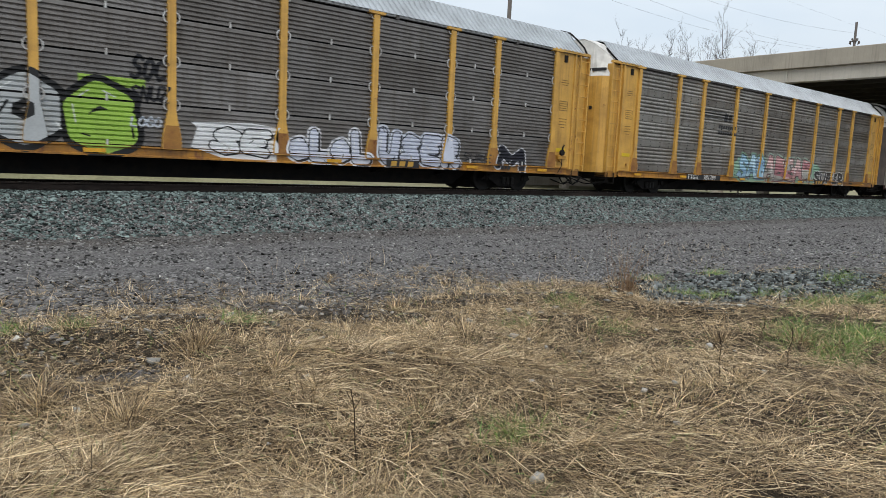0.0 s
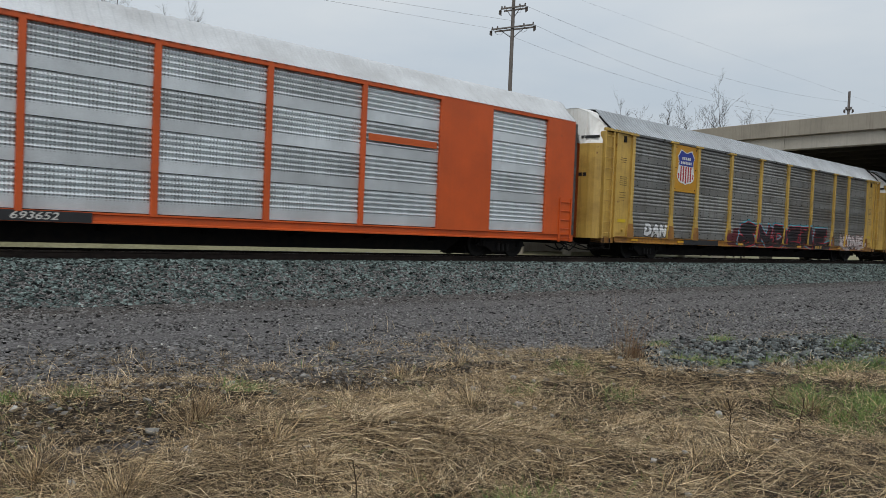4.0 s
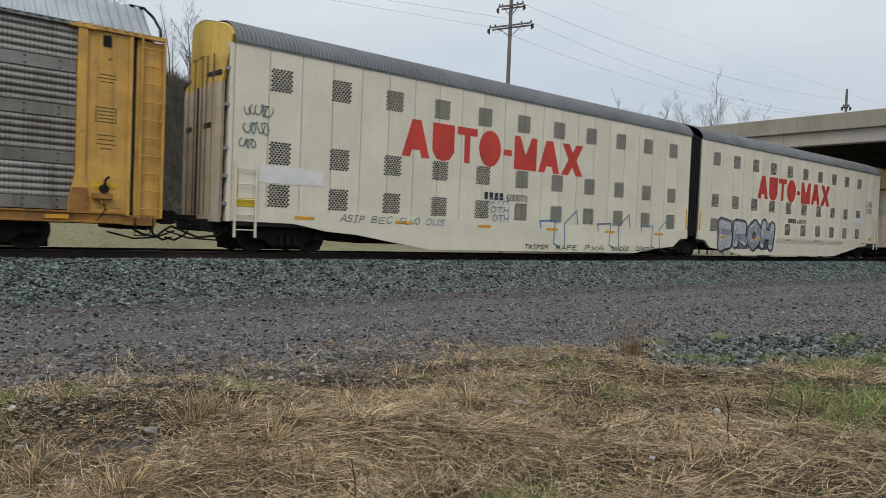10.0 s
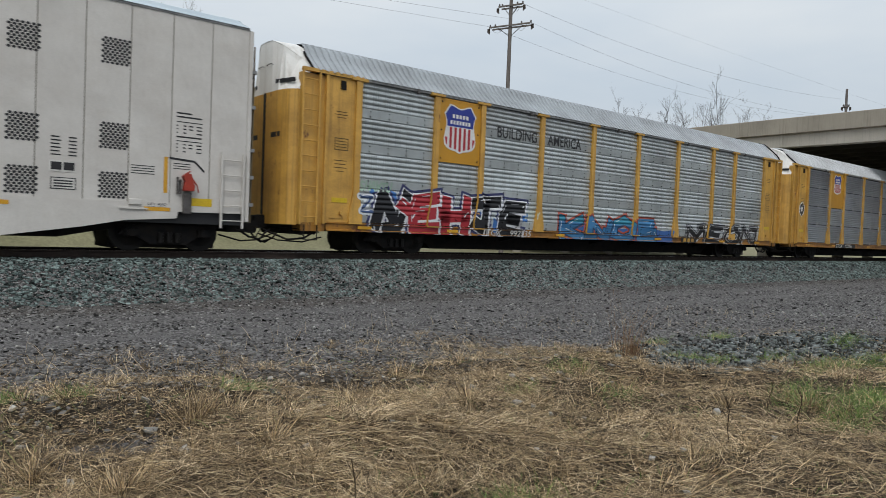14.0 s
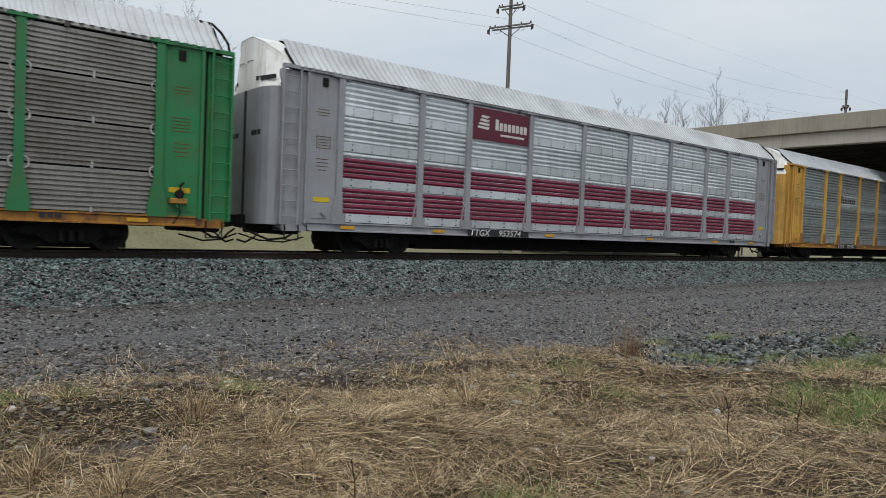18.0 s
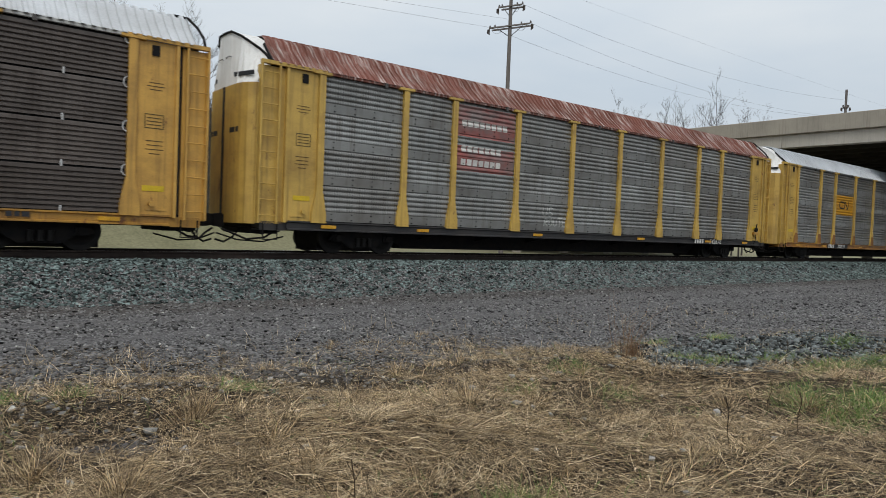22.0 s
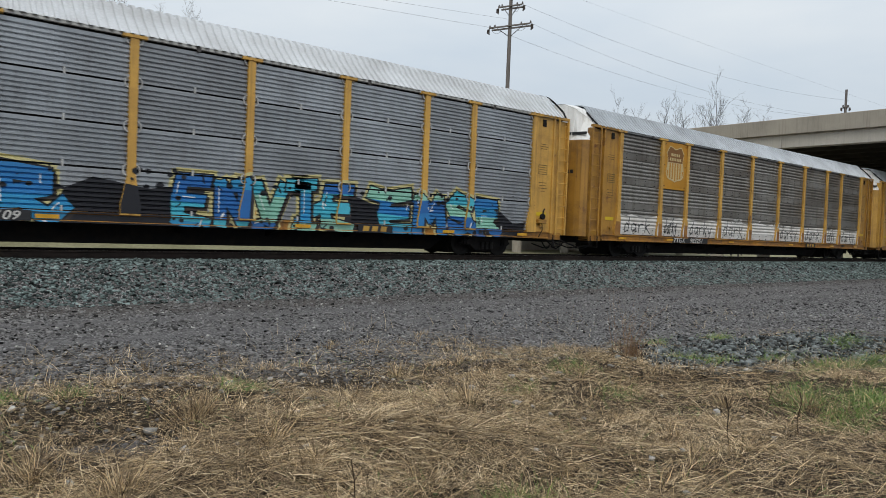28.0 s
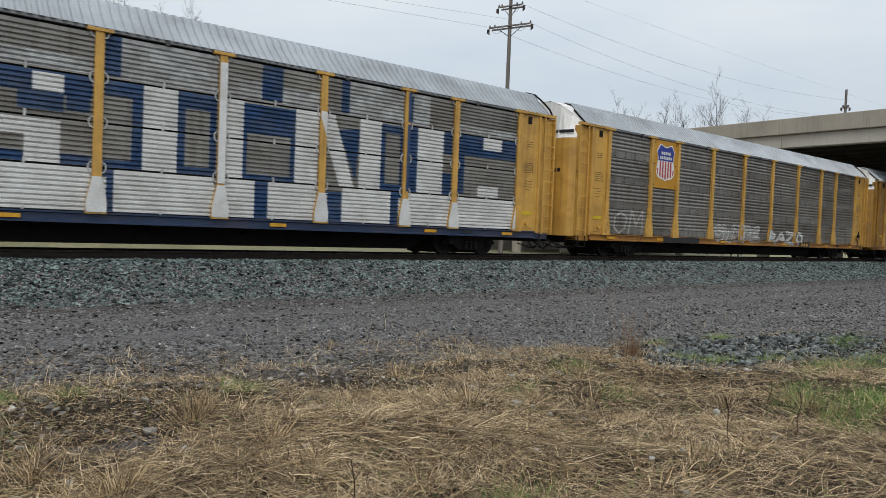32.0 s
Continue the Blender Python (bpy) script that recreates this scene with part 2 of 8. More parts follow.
def ground_material():
    m = bpy.data.materials.new("field_and_gravel")
    m.use_nodes = True
    nt = m.node_tree
    N, L = nt.nodes.new, nt.links.new
    b = nt.nodes["Principled BSDF"]
    tc = N("ShaderNodeTexCoord")
    sep = N("ShaderNodeSeparateXYZ")
    L(tc.outputs["Object"], sep.inputs[0])

    def tex(sc, det, rough=0.6):
        t = N("ShaderNodeTexNoise")
        t.inputs["Scale"].default_value, t.inputs["Detail"].default_value, t.inputs["Roughness"].default_value = sc, det, rough
        L(tc.outputs["Object"], t.inputs["Vector"])
        return t.outputs["Fac"]

    def ramp(v, stops):
        r = N("ShaderNodeValToRGB")
        while len(r.color_ramp.elements) < len(stops):
            r.color_ramp.elements.new(0.5)
        for e, (p, c) in zip(r.color_ramp.elements, stops):
            e.position, e.color = p, (*c, 1)
        L(v, r.inputs[0])
        return r.outputs[0]

    def calc(op, a, c, d=None):
        x = N("ShaderNodeMath")
        x.operation = op
        for i, v in enumerate((a, c, d)):
            if v is None:
                continue
            if isinstance(v, (int, float)):
                x.inputs[i].default_value = v
            else:
                L(v, x.inputs[i])
        return x.outputs[0]

    def mix(f, a, c):
        x = N("ShaderNodeMix")
        x.data_type = "RGBA"
        for s, v in ((0, f), (6, a), (7, c)):
            L(v, x.inputs[s]) if not isinstance(v, (int, float)) else None
        return x.outputs[2]

    def band(v, lo, hi):
        r = N("ShaderNodeMapRange")
        r.interpolation_type = "SMOOTHSTEP"
        r.inputs[1].default_value, r.inputs[2].default_value = lo, hi
        L(v, r.inputs[0])
        return r.outputs[0]
    fine, mid, large = tex(38, 6, 0.7), tex(7, 6, 0.65), tex(0.9, 4)
    vor = N("ShaderNodeTexVoronoi")
    vor.inputs["Scale"].default_value = 34
    L(tc.outputs["Object"], vor.inputs["Vector"])
    soil = ramp(mid, [(0.3, (0.017, 0.0135, 0.010)), (0.55, (0.046, 0.036, 0.026)), (0.75, (0.10, 0.08, 0.057))])
    gravel = ramp(vor.outputs["Color"], [(0.1, (0.02, 0.019, 0.019)), (0.5, (0.095, 0.09, 0.088)), (0.9, (0.33, 0.318, 0.308))])
    dusty = ramp(fine, [(0.3, (0.075, 0.068, 0.066)), (0.7, (0.19, 0.174, 0.168))])
    gravel2 = mix(band(calc("ADD", mid, calc("MULTIPLY", large, 0.6)), 0.76, 1.08), gravel, dusty)
    field = ramp(large, [(0.3, (0.20, 0.188, 0.115)), (0.7, (0.27, 0.245, 0.155))])
    # the verge wanders: y + 0.21 x, broken up by noise
    edge = calc("ADD", calc("MULTIPLY_ADD", sep.outputs[0], 0.22, sep.outputs[1]), calc("MULTIPLY", calc("SUBTRACT", mid, 0.5), 3.2))
    col = mix(band(edge, 7.4, 8.9), soil, gravel2)
    # brown fines washed out at the foot of the ballast, and packed wheel tracks
    wander = calc("ADD", sep.outputs[1], calc("MULTIPLY", calc("SUBTRACT", large, 0.5), 1.6))
    fines = ramp(fine, [(0.3, (0.050, 0.041, 0.036)), (0.7, (0.118, 0.102, 0.090))])
    foot = calc("MULTIPLY", calc("MULTIPLY", band(wander, 13.3, 14.2), band(wander, 15.6, 15.0)), band(mid, 0.33, 0.55))
    col = mix(calc("MULTIPLY", foot, 0.7), col, fines)
    packed = ramp(fine, [(0.25, (0.105, 0.098, 0.098)), (0.75, (0.19, 0.178, 0.176))])
    rut = calc("MULTIPLY", calc("ADD", calc("MULTIPLY", band(wander, 10.5, 10.9), band(wander, 11.5, 11.1)), calc("MULTIPLY", band(wander, 12.2, 12.6), band(wander, 13.4, 13.0))), band(mid, 0.3, 0.6))
    col = mix(calc("MULTIPLY", rut, 0.75), col, packed)
    col = mix(band(sep.outputs[1], 21.6, 23.0), col, field)
    L(col, b.inputs["Base Color"])
    b.inputs["Roughness"].default_value = 0.95
    b.inputs["Specular IOR Level"].default_value = 0.08
    bp = N("ShaderNodeBump")
    bp.inputs["Strength"].default_value, bp.inputs["Distance"].default_value = 0.8, 0.03
    L(calc("ADD", fine, calc("MULTIPLY", vor.outputs["Distance"], 0.8)), bp.inputs["Height"])
    L(bp.outputs[0], b.inputs["Normal"])
    return m


def build_ground():
    xs = np.concatenate([[-3000, -1200, -500, -200, -90, -50, -30], np.arange(-20, 40, 0.25), [40, 44, 50, 60, 80, 120, 200, 400, 900, 2000, 3500]])
    ys = np.concatenate([[-3000, -1000, -300, -100, -40, -15, -6, -3], np.arange(0, 23, 0.2), [23.5, 25, 28, 34, 45, 70, 120, 250, 600, 1500, 4000]])
    X, Y = np.meshgrid(xs, ys)
    Z = level(X, Y)
    v = np.stack([X, Y, Z], -1).reshape(-1, 3)
    nx, ny = len(xs), len(ys)
    i = (np.arange(ny - 1)[:, None] * nx + np.arange(nx - 1)[None]).ravel()
    q = np.stack([i, i + 1, i + nx + 1, i + nx], -1)
    ob = new("ground", mesh_arrays("ground", v, q, ground_material()))
    tagged(ob, "straw-covered soil, grey gravel service track and pale field", "ground", kind="structure")


build_ground()


def build_track():
    track = thing("railway_track", "two rusty steel rails on dark timber ties in ballast", "railway track", (0, TRACK_Y, 0), kind="structure")
    prof = [(-0.037, 0.0), (0.037, 0.0), (0.037, -0.04), (0.009, -0.052), (0.009, -0.15), (0.076, -0.172), (0.076, -0.186),
            (-0.076, -0.186), (-0.076, -0.172), (-0.009, -0.15), (-0.009, -0.052), (-0.037, -0.04)]
    for side in (-1, 1):
        g = Geo()
        n = len(prof)
        x0, x1 = -420, 860
        v = [(x, side * 0.755 + y, z) for x in (x0, x1) for y, z in prof]
        g.add(v, [(i, n + i, n + (i + 1) % n, (i + 1) % n) for i in range(n)])
        g.m = [1 if i == 0 else 0 for i in range(n)]
        part("rail", g, [RAIL_WEB, RAIL_TOP], track)
    tie = Geo().box(-0.115, 0.115, -1.3, 1.3, -0.37, -0.187, bevel=0.01).mesh("tie", TIMBER)
    for i in range(170):
        part("tie", tie, None, track, at=(-20 + i * 0.52, 0.02 * math.sin(i * 7.1), 0))
    rest = Geo()
    for i in range(600):
        if i >= 10:
            rest.box(-20.52 - i * 0.52 - 0.115, -20.52 - i * 0.52 + 0.115, -1.3, 1.3, -0.37, -0.187)
        rest.box(68.4 + i * 1.04 - 0.115, 68.4 + i * 1.04 + 0.115, -1.3, 1.3, -0.37, -0.187)
    tagged(part("far_ties", rest, TIMBER, track), kind="stuff")


build_track()

# ---------------------------------------------------------------- bridge, poles, trees, hill
def build_bridge():
    b = thing("road_bridge", "wide concrete road overpass with plain parapet above the railway", "bridge", (48, 0, 0))
    g = Geo().box(0, 0.42, -40, 72, 8.33, 9.42, bevel=0.03)
    part("parapet", g, CONCRETE, b, "stained tan concrete parapet")
    part("parapet", Geo().box(33.6, 34, -40, 72, 8.33, 9.42), CONCRETE, b)
    for y0, y1 in ((-40, -4.02), (-4, 22.98), (23, 49.98), (50, 72)):
        part("girder", Geo().box(0.25, 0.85, y0, y1, 7.42, 8.33, bevel=0.04), CONCRETE_PALE, b)
    # inner girders and deck take the darkened concrete, with underside shade in its colour
    for i in range(1, 14):
        part("girder", Geo().box(i * 2.45 + 0.1, i * 2.45 + 0.7, -40, 72, 7.42, 8.3), CONCRETE_SHADED, b)
    part("deck", Geo().box(0.42, 33.6, -40, 72, 8.3, 8.6), CONCRETE_SHADED, b)
    for y in (-4.5, 28.5, 50.5):
        cap = part("pier_cap", Geo().box(0.3, 33.5, y - 0.6, y + 0.6, 6.5, 7.42, bevel=0.05), CONCRETE, b)
        for i in range(5):
            part("pier_column", Geo().tube((2.2 + i * 7.4, y, -1.3), (2.2 + i * 7.4, y, 6.5), 0.5, n=16), CONCRETE, cap)
    bank = Geo()
    bank.prism([(-1, -1.4), (35, -1.4), (35, 7.6), (-1, 7.6)], 60, 95)
    part("abutment", bank, CONCRETE, b)


build_bridge()


def utility_pole(at, height, arm_dir, label, reach=1.0):
    p = thing("utility_pole", label, "utility pole", at)
    part("pole", Geo().tube((0, 0, 0), (0, 0, height), 0.20, 0.13, 12), WOOD_POLE, p)
    d = Vector((math.cos(arm_dir), math.sin(arm_dir), 0))
    for z, half in ((height - 3.6, 1.75 * reach), (height - 2.05, 1.0 * reach)):
        n = Vector((-d.y, d.x, 0)) * 0.16
        a, c = -d * half - n, d * half - n
        g = Geo()
        for s in (0, 1):
            off = n * (1 + s * 0.9)
            g.tube((a.x + off.x * s * 2, a.y + off.y * s * 2, z), (c.x + off.x * s * 2, c.y + off.y * s * 2, z), 0.075, n=4)
        arm = part("crossarm", g, WOOD_POLE, p)
        for s in (-1, 1):
            part("brace", Geo().tube((d.x * s * half * 0.62, d.y * s * half * 0.62, z - 0.05), (0, 0, z - 0.85), 0.03, n=5), STEEL, arm)
        for s in (-1, -0.75, 0.55, 1):
            o = d * s * half
            part("insulator", Geo().tube((o.x, o.y, z + 0.06), (o.x, o.y, z + 0.26), 0.075, 0.05, 8), PORCELAIN, arm)
        for s in (-1, 1):
            o = d * s * (half + 0.03)
            q = Geo()
            for k in range(5):
                q.tube((o.x, o.y, z - 0.05 - k * 0.1), (o.x + 0.2 * d.x * s, o.y + 0.2 * d.y * s, z - 0.1 - k * 0.05), 0.05, n=6)
            part("strain_insulator", q, PORCELAIN, arm)
    return p


POLE = Vector((37.9, 39.9, -1.1))
ARM = math.atan2(-0.93, 0.37)
utility_pole(POLE, 21.8, ARM, "tall weathered timber utility pole with two crossarms")
POLE2 = Vector((87, 34.2, -1.1))
utility_pole(POLE2, 20.2, ARM + 0.2, "distant timber utility pole behind the overpass", 0.3)


def cable(a, b, sag, r=0.008):
    a, b = Vector(a), Vector(b)
    g = Geo()
    pts = []
    for i in range(25):
        t = i / 24
        p = a.lerp(b, t)
        p.z -= 4 * sag * t * (1 - t)
        pts.append(tuple(p))
    g.path(pts, r, 4)
    ob = new("overhead_wire", g.mesh("overhead_wire", WIRE))
    tagged(ob, "thin dark overhead power wire strung between timber poles", "wire", "overhead wires")


_d = Vector((math.cos(ARM), math.sin(ARM), 0))
for z, off, sag in ((18.3, -1.7, 1.5), (18.3, 1.7, 1.5), (19.85, 0.95, 1.3)):
    top = POLE + _d * off + Vector((0, 0, z))
    cable(top, POLE2 + _d * off * 0.3 + Vector((0, 0, z - (0.9 if z > 19 else 1.4))), sag)
for start, by in ((POLE + _d * -1.7 + Vector((0, 0, 18.3)), Vector((23.05, 41.62, 16.02))), (POLE + Vector((0, 0, 18.75)), Vector((27.28, 41.13, 16.91)))):
    cable(start, start + (by - start) * 3.5, 0.05)
cable((40.0, 45.8, 24.2), (112.0, 37.4, 20.6), 0.2, 0.005)
# slack jumper loops under the crossarms
for z, off in ((18.3, -1.75), (18.3, 1.5), (19.85, 0.8)):
    a = POLE + _d * off + Vector((0, 0, z))
    cable(a, a - _d * off * 0.75, 0.55, 0.012)


def tree(seed, height, at, spread=0.5, label="bare leafless deciduous tree with thin twigs", bushy=1.0):
    rnd = random.Random(seed)
    t = thing("tree", label, "tree", at, "bare trees")
    trunk, crown = Geo(), Geo()

    def twig(p, d, length, r, depth):
        bend = (d + Vector((rnd.gauss(0, .12), rnd.gauss(0, .12), .12))).normalized()
        m = p + d * length * 0.5
        q = m + bend * length * 0.5
        crown.tube(p, m, r, r * 0.8, 4 if depth < 1 else 3, caps=False)
        crown.tube(m, q, r * 0.8, r * 0.4, 4 if depth < 1 else 3, caps=False)
        if depth >= 3:
            return
        for i in range((5, 4, 3)[depth]):
            at_ = p.lerp(q, rnd.uniform(0.25, 1.0))
            side = Vector((rnd.gauss(0, 1), rnd.gauss(0, 1), rnd.gauss(0.2, 0.6))).normalized()
            twig(at_, (bend + side * rnd.uniform(0.4, 0.8)).normalized(), length * rnd.uniform(0.35, 0.6), r * 0.55, depth + 1)
    # a leader that wanders upwards, with limbs that shorten towards its tip
    p, d, n = Vector((0, 0, 0)), Vector((rnd.gauss(0, 0.03), rnd.gauss(0, 0.03), 1)).normalized(), 10
    for i in range(n):
        t0, t1 = i / n, (i + 1) / n
        q = p + d * height / n
        trunk.tube(p, q, height * 0.006 * (1 - t0) + 0.012, height * 0.006 * (1 - t1) + 0.012, 6, caps=False)
        if i >= 3:
            for k in range(4):
                a = rnd.uniform(0, 6.28)
                limb = Vector((math.cos(a) * spread * 2.0, math.sin(a) * spread * 2.0, rnd.uniform(0.8, 1.2))).normalized()
                twig(p.lerp(q, rnd.random()), limb, height * (0.06 + 0.17 * (1 - t0)) * rnd.uniform(0.6, 1.2) * bushy, height * 0.0021 * bushy * (1.15 - t0), 0 if height > 12 else 1)
        p, d = q, (d + Vector((rnd.gauss(0, .06), rnd.gauss(0, .06), 0.1))).normalized()
    part("trunk", trunk, BARK, t)
    part("crown", crown, BARK, t)
    return t


def hill_level(x, y):
    fall = smooth(37, 21, x) * smooth(44, 70, y)
    return -1.45 + fall * (15.5 + 11 * smooth(24, -2, x))


def build_trees():
    for i, (px, py, h, s) in enumerate(((90.7, 53.0, 24.4, 0.3), (86.2, 65.1, 22.6, 0.3), (84.4, 60.8, 20.6, 0.35), (88.8, 61.5, 22.2, 0.3), (83.1, 55.6, 19.8, 0.4), (89.6, 56.7, 20.9, 0.4),
                                        (93.8, 57.5, 21.8, 0.35), (89.2, 53.4, 21.3, 0.4), (94.0, 53.1, 21.4, 0.4), (92.2, 50.2, 20.6, 0.45), (88.2, 47.0, 19.2, 0.45), (97.5, 51.5, 21.0, 0.4))):
        tree(11 + i, h, (px, py, -1.2), s)
    tree(40, 13.6, (24.6, 75.0, 10.0), 0.6, bushy=1.6)
    tree(41, 5.0, (29.0, 68.0, 7.0), 0.5)
    for i in range(10):
        tree(50 + i, 6.0 + (i * 37 % 10) * 0.5, (-14 + i * 2.7, 47 + (i * 53 % 17), 2.5 + 0.85 * (i * 53 % 17)), 0.65, "bare brushy sapling on the hillside")
    for i in range(14):
        x, y = 7.0 + i * 1.25, 62 + (i * 29 % 13)
        tree(70 + i, 5.0 + (i * 37 % 10) * 0.35, (x, y, float(hill_level(np.array(x), np.array(y))) - 0.3), 0.7, "bare brushy sapling on the crest of the hill")


BRUSH = mat("brown_hillside_brush", (0.045, 0.039, 0.030), (0.020, 0.022, 0.015), rough=0.95, scale=0.6, fine=5, vary=0.5, bump=0.9, grime=(0.075, 0.062, 0.045), dirty=0.7, gloss=0.1, stretch=(2, 2, 0.5))
BANK = mat("mown_dry_bank", (0.21, 0.195, 0.115), (0.16, 0.15, 0.085), rough=0.95, scale=0.3, fine=5, vary=0.2, bump=0.5, gloss=0.1)


def build_hill():
    xs, ys = np.linspace(-220, 40, 131), np.linspace(30, 160, 66)
    X, Y = np.meshgrid(xs, ys)
    fall = smooth(37, 21, X) * smooth(44, 70, Y)
    Z = -1.45 + fall * (15.5 + 11 * smooth(24, -2, X)) + fall * (0.5 * np.sin(X * 0.7) * np.sin(Y * 0.5) + 0.4 * np.sin(X * 1.9 + Y))
    v = np.stack([X, Y, Z], -1).reshape(-1, 3)
    nx, ny = len(xs), len(ys)
    i = (np.arange(ny - 1)[:, None] * nx + np.arange(nx - 1)[None]).ravel()
    q = np.stack([i, i + 1, i + nx + 1, i + nx], -1)
    low = (v[q[:, 0], 2] + v[q[:, 2], 2]) / 2 < 1.3
    tagged(new("hillside", mesh_arrays("hillside", v, q, [BRUSH, BANK], low.astype(int))), "brown hillside with dead grass and brush beyond the track", "hill", kind="structure")


build_hill()

# ---------------------------------------------------------------- rail cars
BAYS = [-11.83, -9.0, -7.08, -4.25, -1.415, 1.415, 4.25, 7.08, 9.0, 11.83]
SIDE = -1.50                 # near side of the racks, in the car's own space
Z0, Z1 = 0.91, 4.93          # foot and head of the panels
ROW = (Z1 - Z0) / 4

TAPE = mat("amber_reflector", (0.65, 0.33, 0.02), rough=0.3, bump=0)
WHITE = mat("stencil_white", (0.62, 0.60, 0.56), (0.48, 0.46, 0.43), rough=0.7, bump=0.05)
# black for stencils, and for the painted darkness inside the cars
INK_AND_SHADE = mat("ink_and_shade_black", (0.015, 0.015, 0.017), rough=0.6, bump=0)
DECALS = {}


def paint(code, rough=0.5):
    """Spray or sign paint of one colour."""
    key = code
    if key not in DECALS:
        c = hexa(code)
        DECALS[key] = mat("paint_" + code, c, tuple(x * 0.8 for x in c), rough=rough, scale=1.5, fine=25, vary=0.1, bump=0.05)
    return DECALS[key]


def plain(code, dirt=0.5):
    """Paint on a flat sheet, stained by rust and soot."""
    c = hexa(code)
    return mat("sheet_" + code, c, tuple(x * 0.85 for x in c), rough=0.5, scale=0.9, fine=40, streak=(0.10, 0.055, 0.03), streaks=dirt, grime=(0.11, 0.06, 0.035), dirty=dirt, vary=0.06, bump=0.08)


def body_paint(name, c, dirt=0.35, rust=0.15):
    return mat(name, c, tuple(x * 0.8 for x in c), rough=0.5, scale=0.9, fine=40, streak=(0.075, 0.038, 0.018), streaks=min(1, dirt * 1.5), grime=(0.13, 0.06, 0.02), dirty=min(1, dirt * 1.3), rust=RUST, rusty=rust, vary=0.08, bump=0.08)


def sheet_metal(name, c, brown, dirt=0.6, holes=False, metal=0.5):
    return mat(name, c, tuple(x * 0.75 for x in c), rough=0.42, metal=metal, scale=0.8, fine=50, streak=brown, streaks=dirt,
               grime=tuple(x * 0.8 for x in brown), dirty=dirt * 0.7, vary=0.1, holes=holes, bump=0.1, tone=0.13, lean=brown, run=(5, 5, 0.22))


def rib_profile(h, rib, depth, flat=0.0):
    """(y, z) of a corrugated sheet; the lowest part may be a flat band."""
    out = [(0.02, 0.0), (0.0, 0.0)]
    z = flat
    if flat:
        out.append((0.0, flat))
    while z + rib <= h + 1e-6:
        out += [(0.0, z + rib * 0.46), (depth, z + rib * 0.64), (depth, z + rib * 0.76), (0.0, z + rib)]
        z += rib
    if z < h:
        out.append((0.0, h))
    out.append((0.02, h))
    return out


def wave_profile(h, depth, flat=0.25, n=5):
    """(y, z) of a pierced sheet: a flat foot, then broad rounded corrugations."""
    rib = (h - flat) / n
    out = [(0.03, -0.001), (0.024, 0.0), (0.004, flat)]
    for i in range(n):
        z = flat + rib * i
        out += [(depth * v, z + rib * t) for t, v in ((0.08, 0.55), (0.18, 0.2), (0.32, 0.0), (0.50, 0.08), (0.66, 0.36), (0.80, 0.75), (0.90, 1.0), (0.97, 0.9))]
    out += [(0.4 * depth, h), (0.03, h + 0.001)]
    return out


def panel_profile(surface):
    """Section of one row of panels on a car of that kind."""
    if surface == "slat":
        return rib_profile(ROW - 0.045, 0.109, 0.045)
    return wave_profile(ROW - 0.004, 0.062 if surface == "bright" else 0.040)


def panel_mesh(kind, w, mats):
    g = Geo()
    h = ROW - (0.045 if kind == "slat" else 0.004)
    if kind == "slat":
        g.sheet(panel_profile("slat"), 0, w)
        g.box(w / 2 - 0.022, w / 2 + 0.022, -0.022, 0.01, -0.05, 0.10, 1)
        for x in (0.015, w - 0.075):
            # half rings that clasp the joint, open towards the post
            a, d = (0.0, 1) if x < w / 2 else (w, -1)
            for z, u in ((-0.022, 1), (h + 0.022, -1)):
                g.path([(a + d * px, -0.028, z + u * pz) for px, pz in ((0.088, 0.0), (0.082, 0.06), (0.05, 0.105), (0.0, 0.125))], 0.019, 4, 1)
        # turned-out rib ends beside the posts
        z = 0.0
        while z + 0.109 <= h:
            for x in (-0.002, w - 0.032):
                g.prism([(x, z - 0.005), (x + 0.034, z + 0.012), (x + 0.034, z + 0.05), (x, z + 0.06)], -0.016, 0.0, 0)
            z += 0.109
    else:
        g.sheet(panel_profile("bright" if "bright" in mats[0].name else "perf"), 0, w)
        n = 4 if w > 2 else 3
        for i in range(n):
            x = w * (i + 0.5) / n
            for z in (0.035, 0.185):
                g.box(x - 0.016, x + 0.016, -0.008, 0.02, z, z + 0.032, 1)
    return g.mesh("panel", mats)


def roof_points(eave, peak, half=1.55, arched=False):
    """Half-width and height over the roof: a shouldered section, or a round arch."""
    shape = [(1.0, 0.0), (0.955, 0.06), (0.78, 0.30), (0.62, 0.525), (0.54, 0.70), (0.45, 0.815), (0.28, 0.875), (0.0, 0.90)]
    if arched:
        shape = [(1.0, 0.0), (0.985, 0.14), (0.94, 0.33), (0.83, 0.54), (0.66, 0.73), (0.42, 0.895), (0.18, 0.98), (0.0, 1.0)]
    side = [(-half * a, eave + (peak - eave) * b) for a, b in shape]
    return side + [(-y, z) for y, z in side[-2::-1]]


